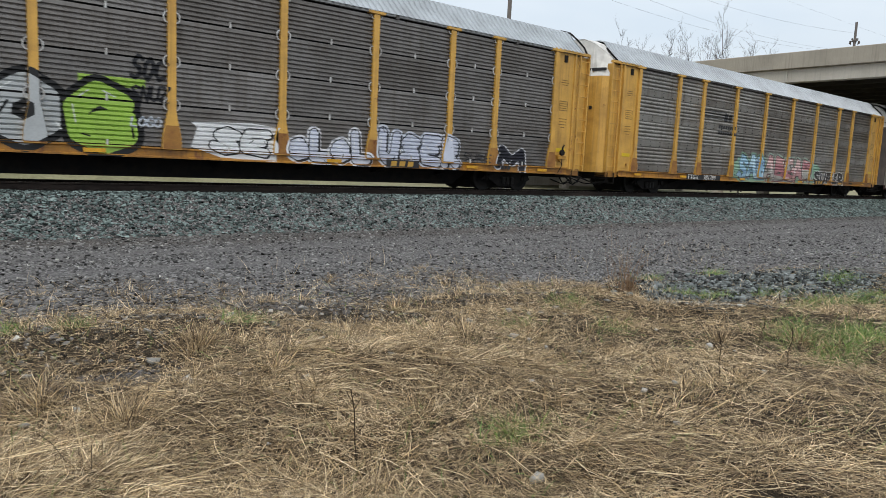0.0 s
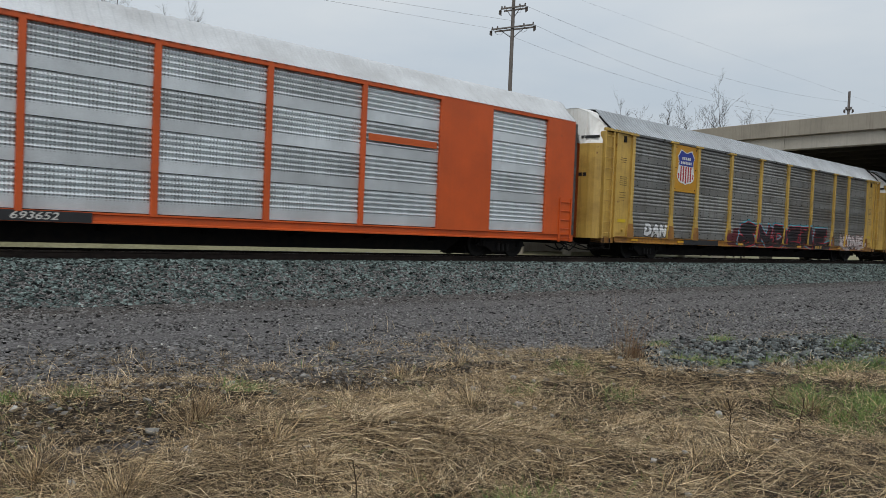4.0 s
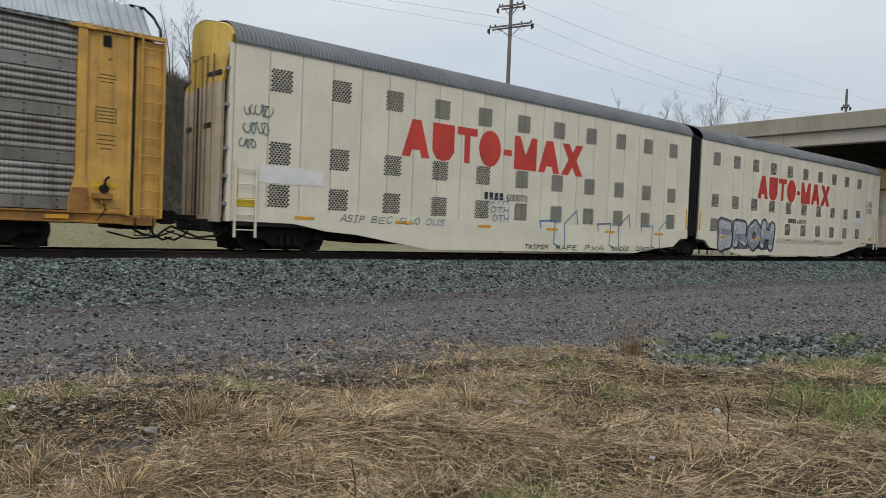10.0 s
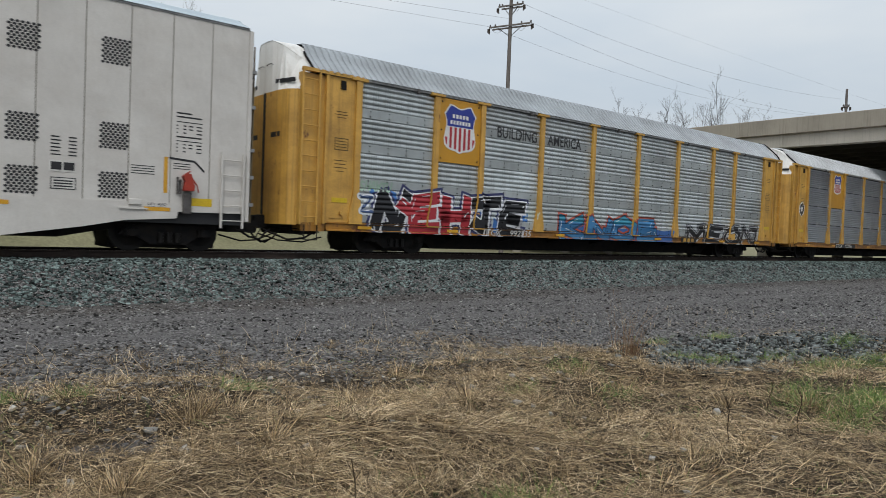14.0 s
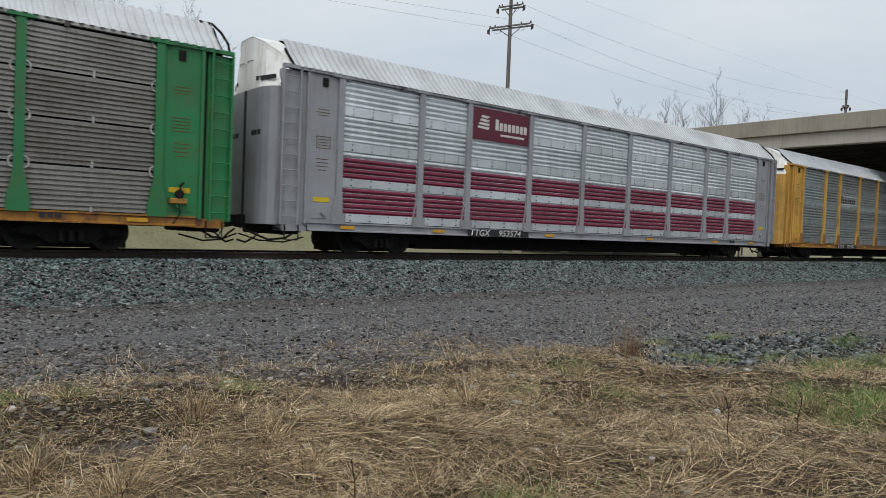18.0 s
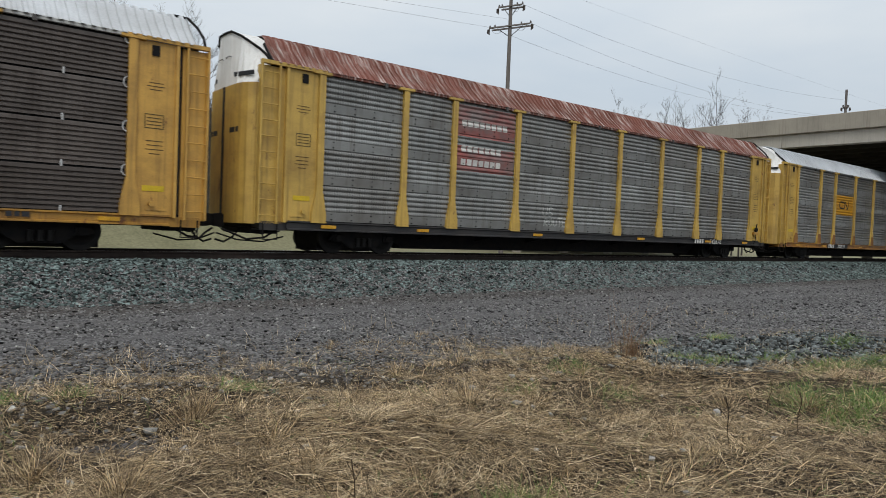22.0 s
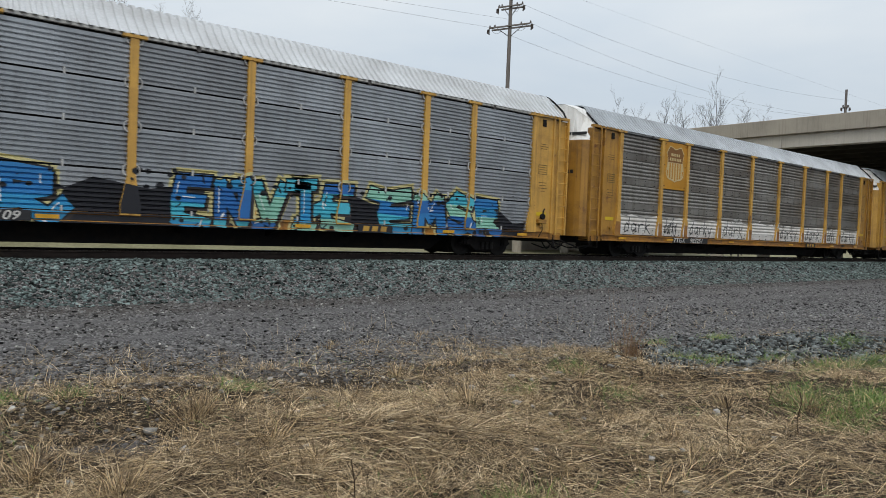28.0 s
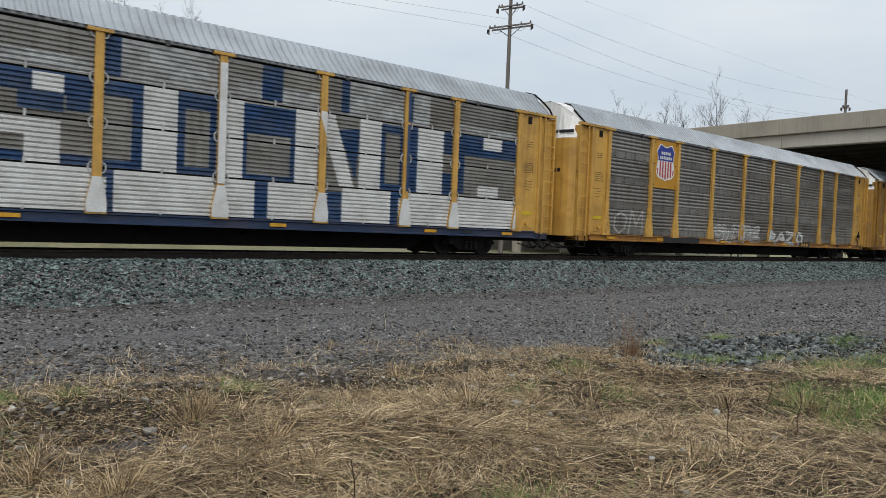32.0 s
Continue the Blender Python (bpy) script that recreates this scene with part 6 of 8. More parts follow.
    tag(c, "ONCE", 12.5, 13.2, 3.3, 3.65, "2a2a2a", 0.014, 18, 0.3)
    tag(c, "IASIN", 12.5, 13.2, 2.9, 3.2, "2a2a2a", 0.014, 19, 0.3)
    C["D"] = orange_car("bright orange autorack with silver corrugated inset panels", ORANGE, PERF_SHINE, ROOF_WHITE)
    c = C["E"] = rack_car("E", "grey pierced autorack with yellow posts and red graffiti", "perf", YELLOW_PALE, YELLOW_PALE, PERF_GREY, ROOF_GREY, SILL, post_skip=((1, 3), (1, 2)), number="")
    sign(c, -8.9, -7.18, 2.93, 4.93, "c08a1e", "yellow sign panel", True)
    shield(c, -8.04, 3.29, 4.7)
    rnd = random.Random(20)
    patch(c, "graffiti", [blob(rnd, -3 + 2.0 * i, 1.05, 2.5, 0.95) for i in range(5)], paint("5a1820"), 0.0001, "dark red sprayed cloud")
    sprayed(c, "SNDERE", -3.2, 6.4, 0.60, 1.85, ["15121a", "1c1016"], "b3283a", "4f9fb0", 0.2, 20, "black letters on a red sprayed cloud", 2, wild=True, shade="7d1c28", shine="b3283a")
    tag(c, "RIDEN", 7.0, 8.6, 1.15, 1.8, "4a4238", 0.02, 23)
    sprayed(c, "KONE", 8.2, 11.6, 0.66, 1.6, ["d2c6c6"], "6a4444", None, 0.15, 21, wild=True)
    sprayed(c, "DAN", -10.8, -9.2, 0.9, 1.5, ["d8d8d8"], "3a3a3a", None, 0.16, 22)
    c = C["F"] = rack_car("F", "clean grey slatted autorack with yellow posts and white roof", "slat", YELLOW_PALE, YELLOW_PALE, GALV_SLATE, ROOF_WHITE, SILL, rim=True, number="966189", num_x=-8.15)
    patch(c, "sign_bar", [rect(-6.8, -5.7 + 0.1 * i, 3.5 + i * 0.09, 3.54 + i * 0.09) for i in range(4)], INK_AND_SHADE, 0.004)
    bars(c, "sign_bar", -5.75, 3.45, [0.32, 0.32], 0.36, INK_AND_SHADE, SIDE - 0.004, 0.2, 0.2)
    bars(c, "sign_bar", -5.8, 3.16, [0.16] * 6, 0.17, INK_AND_SHADE, SIDE - 0.004, 0.25)
    bars(c, "sign_bar", -5.8, 2.88, [0.16] * 7, 0.17, INK_AND_SHADE, SIDE - 0.004, 0.25)
    part("poster", Geo().box(-12.75, -12.3, SIDE - 0.014, SIDE - 0.006, 1.95, 2.75), WHITE, c, "torn white paper notice")
    c = C["G"] = rack_car("G", "brown slatted autorack with yellow posts and pale yellow graffiti", "slat", YELLOW_PALE, YELLOW_PALE, GALV_BROWN, ROOF_GREY, SILL, rim=True, number="603897", num_x=-6.95, edge=EDGE_PALE)
    sign(c, -6.95, -4.4, 2.6, 3.75, "a87a20", "yellow sign panel")
    sign_shapes(c, [[(-6.35, 2.98), (-6.25, 2.9), (-5.85, 2.9), (-5.85, 3.5), (-6.25, 3.5), (-6.35, 3.42)], [(-5.78, 2.9), (-5.34, 2.9), (-5.3, 3.2), (-5.34, 3.5), (-5.72, 3.5), (-5.78, 3.2)],
                    [(-5.25, 2.9), (-5.08, 2.9), (-5.0, 3.05), (-4.92, 2.9), (-4.75, 2.9), (-4.9, 3.2), (-4.75, 3.5), (-4.92, 3.5), (-5.0, 3.35), (-5.08, 3.5), (-5.25, 3.5), (-5.1, 3.2)], rect(-6.35, -4.75, 2.7, 2.82)])
    patch(c, "grey_panel", [rect(-8.9, -7.18, 1.95, 4.9)], mat("pale_blue_overpaint", (0.23, 0.25, 0.27), (0.13, 0.13, 0.14), rough=0.6, scale=2.5, grime=(0.07, 0.055, 0.045), dirty=0.8), 0.001, "bay with bluish grey replacement sheets")
    patch(c, "paint_smear", [[(-11.65, 0.93), (-9.15, 0.93), (-9.15, 1.5), (-9.6, 1.62), (-11.5, 1.55), (-11.7, 1.2)], rect(-9.9, -9.3, 0.86, 0.9)], paint("2f5fa4"), 0.001, "smear of blue spray paint")
    sprayed(c, "GALOR", -4.05, 0.05, 0.58, 2.0, ["aaa45c", "b9b36c"], "0c0c09", None, 0.165, 24, "pale yellow letters outlined in black", 4, bands=False, shine="d2cc84")
    c = C["H"] = rack_car("H", "grey-brown pierced autorack with yellow posts and a shield emblem", "perf", YELLOW, YELLOW, PERF_DARK, ROOF_GREY, SILL, post_skip=((1, 3), (1, 2)), number="978498", num_x=-8.1)
    sign(c, -8.9, -7.18, 2.93, 4.93, "c08a1e", "yellow sign panel", True)
    shield(c, -8.02, 3.29, 4.73)
    patch(c, "graffiti", [blob(random.Random(2), -2.9, 1.1, 2.6, 1.0), rect(-4.1, -1.7, 0.66, 0.9)], paint("2a6a52"), 0.0001, "green sprayed cloud")
    sprayed(c, "EXON", -4.2, -1.6, 0.85, 1.8, ["2f8f6c", "57a889", "1f6a50"], "b9c9bd", None, 0.19, 26, "green sprayed letters", 4, wild=True, shade="17382c")
    sprayed(c, "RESTE", -1.2, 1.6, 0.78, 1.55, ["5f8a76", "6a7d74"], "b9bfae", None, 0.15, 27, "", 4, wild=True)
    sprayed(c, "FROM", 1.9, 4.2, 0.75, 1.5, ["4f9a7a", "8a8d6a"], "c9b9a0", None, 0.17, 30, "", 4)
    sprayed(c, "OIA", 4.6, 6.2, 0.9, 1.5, ["4a4d44"], "a9aca0", None, 0.12, 28)
    tag(c, "HEWY", -6.3, -4.7, 1.3, 1.7, "a9aaa6", 0.02, 29)
    tag(c, "MOES", -6.3, -4.7, 0.98, 1.28, "a9aaa6", 0.02, 31)
    tag(c, "SNEL", -8.6, -7.3, 1.0, 1.5, "2f6a5c", 0.035, 33)
    # --- articulated enclosed cars, smooth-sided
    lines = [(-1.75, 1.87, [0.16, 0.16, 0.16, 0.16], 0.24), (-5.2, 0.55, [0.6, -0.1, 0.5], 0.07), (-5.2, 0.68, [0.8], 0.07)]
    for key, e in (("I", -1), ("J", 1)):
        c = C[key] = max_unit("cream smooth-sided enclosed autorack with vents and red lettering", CREAM, ROOF_DARK, EDGE_GREY, e, 5.36, 6.12, 11 if e < 0 else 10, lines)
        lettering(c, "600070", -0.75, 1.87, 0.24, INK_AND_SHADE, SIDE - 0.006, 1.0)
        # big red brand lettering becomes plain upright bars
        xs = [(-5.15, 1.05, "a"), (-4.0, .88, "u"), (-3.0, .85, "t"), (-2.05, .95, "o"), (-0.95, .38, "-"), (-0.45, 1.1, "m"), (0.75, 1.1, "a"), (1.95, 1.2, "x")]
        for x, w, form in xs:
            z0, z1 = (3.40, 3.60) if form == "-" else (2.98, 4.12)
            unit = {"a": [(0, 0), (.30, 0), (.36, .2), (.64, .2), (.70, 0), (1, 0), (.66, 1), (.34, 1)], "u": [(0, 1), (0, .25), (.2, .03), (.5, -.02), (.8, .03), (1, .25), (1, 1)],
                    "t": [(.36, 0), (.64, 0), (.64, .78), (1, .78), (1, 1), (0, 1), (0, .78), (.36, .78)], "-": [(0, 0), (1, 0), (1, 1), (0, 1)], "m": [(0, 0), (1, 0), (1, 1), (.76, 1), (.5, .45), (.24, 1), (0, 1)],
                    "x": [(0, 0), (.32, 0), (.5, .28), (.68, 0), (1, 0), (.68, .5), (.98, 1), (.66, 1), (.5, .74), (.34, 1), (.02, 1), (.32, .5)],
                    "o": [(.5 + .52 * math.cos(t * math.pi / 8), .5 + .53 * math.sin(t * math.pi / 8)) for t in range(16)]}[form]
            part("letter_bar", Geo().prism([(x + w * a, z0 + (z1 - z0) * b) for a, b in unit], SIDE - 0.006, SIDE - 0.002), BRAND_RED, c, "red painted letter-sized shape")
        if key == "I":
            part("paper_sheet", Geo().box(-9.75, -7.75, SIDE - 0.008, SIDE - 0.002, 1.85, 2.3), paint("dad8d4"), c)
            scribble(c, -10.1, -9.35, 3.5, 3.85, "46545a", 31, 0.012, loops=5)
            scribble(c, -10.1, -9.4, 3.05, 3.4, "3f6a6e", 32, 0.013, loops=4)
            scribble(c, -10.2, -9.75, 2.7, 2.95, "46545a", 33, 0.013, loops=3)
            for i, (tx, code) in enumerate((("ASIP", "4a5058"), ("BEC", "3f6a6e"), ("SLVO", "4f5a6a"), ("OUS", "3f6f9c"))):
                tag(c, tx, -7.2 + i * 1.0, -6.4 + i * 1.0, 0.92, 1.14, code, 0.012, 34 + i, 0.3)
            for i, x in enumerate((1.0, 4.2, 7.0)):
                g = Geo()
                fat_line(g, [(x, 1.0), (x - 0.05, 1.25), (x + 0.75, 1.3), (x + 0.7, 0.45), (x + 1.0, 0.35)], 0.03, -0.001, 0)
                fat_line(g, [(x + 1.3, 0.4), (x + 1.25, 1.2), (x + 1.9, 1.7), (x + 2.0, 1.2)], 0.026, -0.001, 0)
                part("graffiti", wrap(g, c), paint(("3f77a8", "5f6f86", "6a8aa0")[i]), c, "thin blue sprayed outline")
            for i, tx in enumerate(("TRIPSM", "RAPE", "PXA", "SANDEE", "CEREDO", "ALT")):
                tag(c, tx, 0.2 + i * 1.6, 1.4 + i * 1.6, 0.24, 0.42, "2a2a30", 0.016, 50 + i)
            for i in range(3):
                tag(c, "OTH", -1.6 + i * 0.1, -0.6, 1.75 - i * 0.3, 1.98 - i * 0.3, "6f86a0", 0.016, 60 + i)
        else:
            patch(c, "graffiti", [blob(random.Random(8), -7.3, 1.1, 2.6, 1.3), blob(random.Random(9), -5.0, 1.0, 3.2, 1.2)], paint("5a5a62"), 0.0001, "dark grey sprayed cloud")
            sprayed(c, "BROH", -8.7, -3.3, 0.42, 1.85, ["96979d", "a9aaaf", "86868e"], "141418", "6a6a70", 0.2, 40, "silver and black bubble graffiti", 6)
            tag(c, "ENGKNOWEDEADMANNEVERYWARENPA", -3.0, 5.0, 0.80, 1.06, "77777a", 0.013, 41)
            part("notice_sheet", Geo().box(6.5, 8.1, SIDE - 0.008, SIDE - 0.002, 2.2, 2.5), paint("dad8d4"), c)
            tag(c, "SAB", 8.2, 9.3, 3.25, 3.6, "5a5a66", 0.02, 42)
            tag(c, "TOR", 8.3, 9.3, 2.85, 3.15, "5a5a66", 0.02, 43)
    bellows(10.79, 5.36, 6.12, C["I"])
    lines = [(-2.35, 1.87, [0.22, 0.24, 0.22], 0.28), (-3.6, 0.62, [0.5, -0.1, 0.5], 0.07), (-3.6, 0.75, [0.9], 0.07), (-3.6, 0.5, [0.7], 0.07), (4.0, 0.9, [0.5], 0.07), (4.0, 0.75, [0.8], 0.07)]
    for key, e in (("K", -1), ("L", 1)):
        c = C[key] = max_unit("pearl-white smooth-sided enclosed autorack with vents", PEARL, ROOF_BLUE, EDGE_GREY, e, 5.72, 6.18, 11 if e < 0 else 10, lines, 0.9)
        lettering(c, "502719", -1.2, 1.87, 0.28, INK_AND_SHADE, SIDE - 0.006, 1.0)
        if e > 0:
            yf = SIDE - 0.004

            def dash(x0, x1, z, h=0.028):
                part("stencil", Geo().box(x0, x1, yf, SIDE - 0.001, z - h / 2, z + h / 2), INK_AND_SHADE, c)
            # clearance table beside the ladder
            for z, x1 in ((3.36, 8.96), (3.27, 9.2), (2.79, 9.2)):
                dash(8.6, x1, z, 0.035)
            for z in (3.15, 2.69):
                dash(8.6, 9.22, z, 0.02)
            for k, z in enumerate((3.06, 2.98, 2.89, 2.61, 2.53, 2.44)):
                dash(8.6, 8.64, z)
                dash(8.76, 8.83, z)
                if k % 3 != 2:
                    dash(8.89, 8.99, z)
                dash(9.08, 9.21, z)
            # load table, two dark openings and a framed notice
            for k in range(6):
                dash(5.95, 6.12 + 0.03 * (k % 2), 2.5 - 0.078 * k)
                dash(6.3, 6.46, 2.5 - 0.078 * k)
            placard = part("placard", Geo().box(5.92, 6.46, SIDE - 0.008, SIDE - 0.002, 1.74, 1.99), WHITE, c, "white frame with two dark openings")
            for x in (5.96, 6.21):
                part("opening", Geo().box(x, x + 0.21, SIDE - 0.012, SIDE - 0.008, 1.78, 1.95), INK_AND_SHADE, placard)
            part("notice", Geo().box(5.96, 6.46, SIDE - 0.006, SIDE - 0.002, 1.36, 1.62), INK_AND_SHADE, c)
            part("notice", Geo().box(5.98, 6.44, SIDE - 0.009, SIDE - 0.006, 1.38, 1.60), WHITE, c)
            for z in (1.53, 1.47, 1.41):
                part("stencil", Geo().box(6.02, 6.40, SIDE - 0.011, SIDE - 0.009, z, z + 0.03), INK_AND_SHADE, c)
            for z in (2.02, 1.96, 1.90, 1.84):
                dash(7.6, 8.12, z, 0.018)
            for z in (2.14, 2.08, 2.02):
                dash(8.55, 8.95, z, 0.018)
            lettering(c, "LIFT  AND", 7.98, 1.11, 0.06, INK_AND_SHADE, SIDE - 0.016, 1.1)
            lettering(c, "JACK HERE", 7.95, 1.03, 0.06, INK_AND_SHADE, SIDE - 0.016, 1.1)
            part("reflector", Geo().box(8.33, 8.42, SIDE - 0.006, SIDE - 0.001, 1.42, 2.28), TAPE, c)
            brake = part("brake_gear", Geo().prism([(8.76, 1.5), (9.02, 1.5), (9.03, 1.62), (8.97, 1.78), (8.94, 1.9), (8.84, 1.92), (8.74, 1.84), (8.80, 1.72)], SIDE - 0.16, SIDE - 0.02), paint("9a2f1c"), c, "red hand-brake lever")
            part("brake_lever", Geo().path([(8.96, SIDE - 0.15, 1.8), (9.08, SIDE - 0.14, 1.64), (9.13, SIDE - 0.12, 1.46)], 0.016, 5).path([(8.78, SIDE - 0.12, 1.88), (8.92, SIDE - 0.13, 1.97)], 0.02, 5), paint("9a2f1c"), brake)
            part("brake_bracket", Geo().box(8.63, 8.66, SIDE - 0.08, SIDE, 1.42, 1.82).box(8.70, 8.73, SIDE - 0.08, SIDE, 1.42, 1.76), STEEL, c)
            part("bracket", Geo().box(8.78, 8.98, SIDE - 0.10, SIDE + 0.05, 0.95, 1.46, bevel=0.02), STEEL, c)
            part("tread_box", Geo().box(7.55, 7.82, SIDE - 0.06, SIDE, 1.10, 1.24, bevel=0.015).box(7.35, 7.98, SIDE - 0.05, SIDE, 1.0, 1.035), PEARL, c, "dirty white step tread under the wall")
            g = Geo()
            fat_line(g, [(8.46, 2.26), (9.05, 2.22), (9.28, 2.0)], 0.025, SIDE - 0.006, 0)
            part("grab_bar", g, INK_AND_SHADE, c)
        else:
            tag(c, "all", -7.9, -7.0, 0.72, 1.12, "16161a", 0.017, 44, 0.5)
            part("placard", Geo().box(-6.3, -5.95, SIDE - 0.02, SIDE - 0.014, 0.78, 1.1), INK_AND_SHADE, c)
    bellows(10.8, 5.72, 6.18, C["K"])
    # --- middle stretch
    c = C["M"] = rack_car("M", "silver pierced autorack with yellow posts, shield emblem and bright graffiti", "perf", YELLOW, YELLOW, PERF_PALE, ROOF_GREY, SILL, post_skip=((1, 3), (1, 2)), number="992535", num_x=-7.28, patch=False)
    sign(c, -8.9, -7.18, 2.93, 4.93, "c08a1e", "yellow sign panel", True)
    shield(c, -8.04, 3.29, 4.73)
    lettering(c, "BUILDING", -6.42, 3.98, 0.36, INK_AND_SHADE, SIDE - 0.006, 0.84)
    lettering(c, "AMERICA", -3.93, 3.98, 0.36, INK_AND_SHADE, SIDE - 0.006, 0.84)
    rnd = random.Random(46)
    patch(c, "graffiti", [blob(rnd, -11.2 + 0.7 * i, rnd.uniform(0.95, 1.8), rnd.uniform(.2, .7), rnd.uniform(.2, .5)) for i in range(10)], paint("3f72b4"), 0.0001, "dabs of blue spray")
    sprayed(c, "NEHTE", -11.2, -4.9, 0.58, 1.95, ["15151b", "a62a34", "a62a34", "17171c", "17171c"], "dcdde0", "3a3f6a", 0.17, 46, "black, white and red wild-style graffiti", 3, wild=True, bands=False, shade="d0d2d8", shine="c8c8cc")
    sprayed(c, "Z", -11.72, -11.2, 1.15, 1.75, ["3a4f78"], "d2d6da", "d2d6da", 0.1, 49)
    tag(c, "SHAWTU", -11.72, -10.6, 1.85, 2.15, "a9c4b0", 0.022, 50)
    tag(c, "DOTY", -4.9, -4.3, 1.3, 1.6, "c9d2c6", 0.018, 51)
    patch(c, "graffiti", [blob(rnd, -2.2 + 1.4 * i, 0.8, 1.7, 0.7) for i in range(5)], paint("3c66a6"), 0.0001, "blue sprayed cloud")
    sprayed(c, "KNOB", -3.2, 3.0, 0.50, 1.6, ["2f86a0", "3f7fb0", "2f6a98"], "1c3550", "b0503c", 0.17, 47, "blue sprayed letters", 8, wild=True, shade="24486e")
    sprayed(c, "MEON", 5.2, 11.4, 0.50, 1.5, ["15151a"], "c2c5c8", "30303a", 0.14, 48, "black and silver sprayed letters", 4, wild=True)
    c = C["N"] = rack_car("N", "grey slatted autorack with yellow posts and a small shield emblem", "slat", YELLOW, YELLOW, GALV_GREY, ROOF_WHITE, SILL, post_skip=((1, 3), (1, 2)), number="973953")
    sign(c, -8.9, -7.18, 2.93, 4.93, "c08a1e", "yellow sign panel", True)
    shield(c, -8.04, 3.75, 4.8)
    tag(c, "NACKO", 4.6, 6.8, 1.15, 1.75, "b4b7b9", 0.024, 50)
    sprayed(c, "O", -12.6, -12.1, 2.3, 3.0, ["26262c"], "e0e0e0", "e0e0e0", 0.16, 51)
    c = C["P"] = rack_car("P", "brown-grey slatted autorack with green posts and green ends", "slat", GREEN, GREEN, GALV_TAUPE, ROOF_WHITE, SILL, number="160323", rim=True)
    tag(c, "MAR", -11.2, -8.6, 1.05, 1.8, "c4c0ba", 0.055, 53)
    c = C["Q"] = rack_car("Q", "silver autorack with maroon stripes and maroon sign", "perf", SILVER, SILVER, PERF_SHINE, ROOF_WHITE, SILVER, number="953574", num_x=-7.23, edge=SILVER)
    maroon = mat("maroon_stripe", hexa("761a38"), hexa("641630"), rough=0.6, scale=1.5, fine=25, vary=0.06, bump=0.05)
    for i in range(9):
        x0, x1 = BAYS[i] + 0.12, BAYS[i + 1] - 0.12
        for z0, rows in ((1.166, 5), (2.171, 4)):
            for k in range(rows):
                patch(c, "stripe", [rect(x0, x1, z0 + 0.149 * k, z0 + 0.149 * k + 0.124)], maroon, 0.002)
    part("sign_panel", Geo().box(-6.98, -4.36, SIDE - 0.03, SIDE + 0.01, 3.82, 4.86, bevel=0.004), plain("5c1029", 0.02), c, "maroon sign panel")
    for k, w in enumerate([0.17] * 8):
        x = -5.95 + k * 0.19
        part("sign_bar", Geo().box(x, x + 0.14, SIDE - 0.036, SIDE - 0.031, 4.2, 4.56 if k == 0 else 4.46), WHITE, c)
    part("sign_bar", Geo().box(-5.7, -4.6, SIDE - 0.036, SIDE - 0.031, 4.02, 4.09), WHITE, c)
    g = Geo()
    for k, z in enumerate((4.2, 4.32, 4.44, 4.56)):
        g.prism([(-6.75 + 0.05 * k, z), (-6.25 - 0.04 * abs(k - 1), z - 0.03), (-6.2, z + 0.05), (-6.7 + 0.05 * k, z + 0.07)], SIDE - 0.036, SIDE - 0.031)
    part("sign_mark", g, WHITE, c)
    c = C["R"] = rack_car("R", "pale grey pierced autorack with yellow posts", "perf", YELLOW, YELLOW, PERF_MIST, ROOF_GREY, SILL, number="759451", num_x=-7.35)
    patch(c, "sign_panel", [rect(-6.95, -4.4, 3.1, 3.85)], paint("a2a6a6"), 0.001, "pale grey painted field")
    bars(c, "sign_bar", -6.75, 3.3, [0.16, 0.19, 0.12, 0.12, 0.2, 0.26, 0.19, 0.17], 0.3, INK_AND_SHADE, SIDE - 0.008, 0.28)
    bars(c, "sign_bar", -6.75, 3.62, [0.2], 0.12, INK_AND_SHADE, SIDE - 0.008)
    # --- third stretch
    c = C["S"] = rack_car("S", "dark brown slatted autorack with yellow posts and shield emblem", "slat", YELLOW, YELLOW, GALV_UMBER, ROOF_WHITE, YELLOW_OLD, post_skip=((1, 3), (1, 2)), number="516715", num_x=-8.85, patch=False, num_on=INK_AND_SHADE)
    sign(c, -8.9, -7.18, 2.93, 4.93, "c08a1e", "yellow sign panel", True)
    shield(c, -8.04, 3.29, 4.73)
    sprayed(c, "TS", -11.5, -10.4, 1.0, 1.75, ["2a2422"], "b9b9b6", None, 0.12, 55)
    rnd = random.Random(56)
    patch(c, "graffiti", [blob(rnd, -2.4 + 1.2 * i, 0.85, 1.8, 0.7) for i in range(8)], paint("2f4a52"), 0.0001, "dark teal sprayed cloud")
    sprayed(c, "ANEZA", -2.0, 3.6, 0.55, 1.85, ["c6c9c6", "aeb2ae"], "121a1a", "55646a", 0.14, 56, "white wild-style graffiti with dark outline", 8, wild=True)
    sprayed(c, "LATR", 3.7, 8.8, 0.60, 1.75, ["cfd0cc", "b4b7b2"], "121a1a", "55646a", 0.14, 57, "", 8, wild=True)
    tag(c, "KES", -3.4, -2.3, 0.66, 0.88, "c9ccc9", 0.03, 58)
    c = C["T"] = rack_car("T", "grey pierced autorack with pale yellow posts and rusty roof", "perf", YELLOW_PALE, YELLOW_PALE, PERF_GREY, ROOF_RUST, SILL_BLACK, number="542676", num_x=6.6, patch=False, rim=True, edge=ROOF_RUST)
    faded = mat("faded_red_field", hexa("94504a"), hexa("6d4a46"), rough=0.6, scale=2.2, grime=(0.20, 0.19, 0.18), dirty=0.85, vary=0.1)
    patch(c, "sign_panel", [rect(-6.95, -4.4, 2.75, 3.55), rect(-6.95, -4.4, 3.85, 4.85)], faded, 0.001, "faded red painted field")
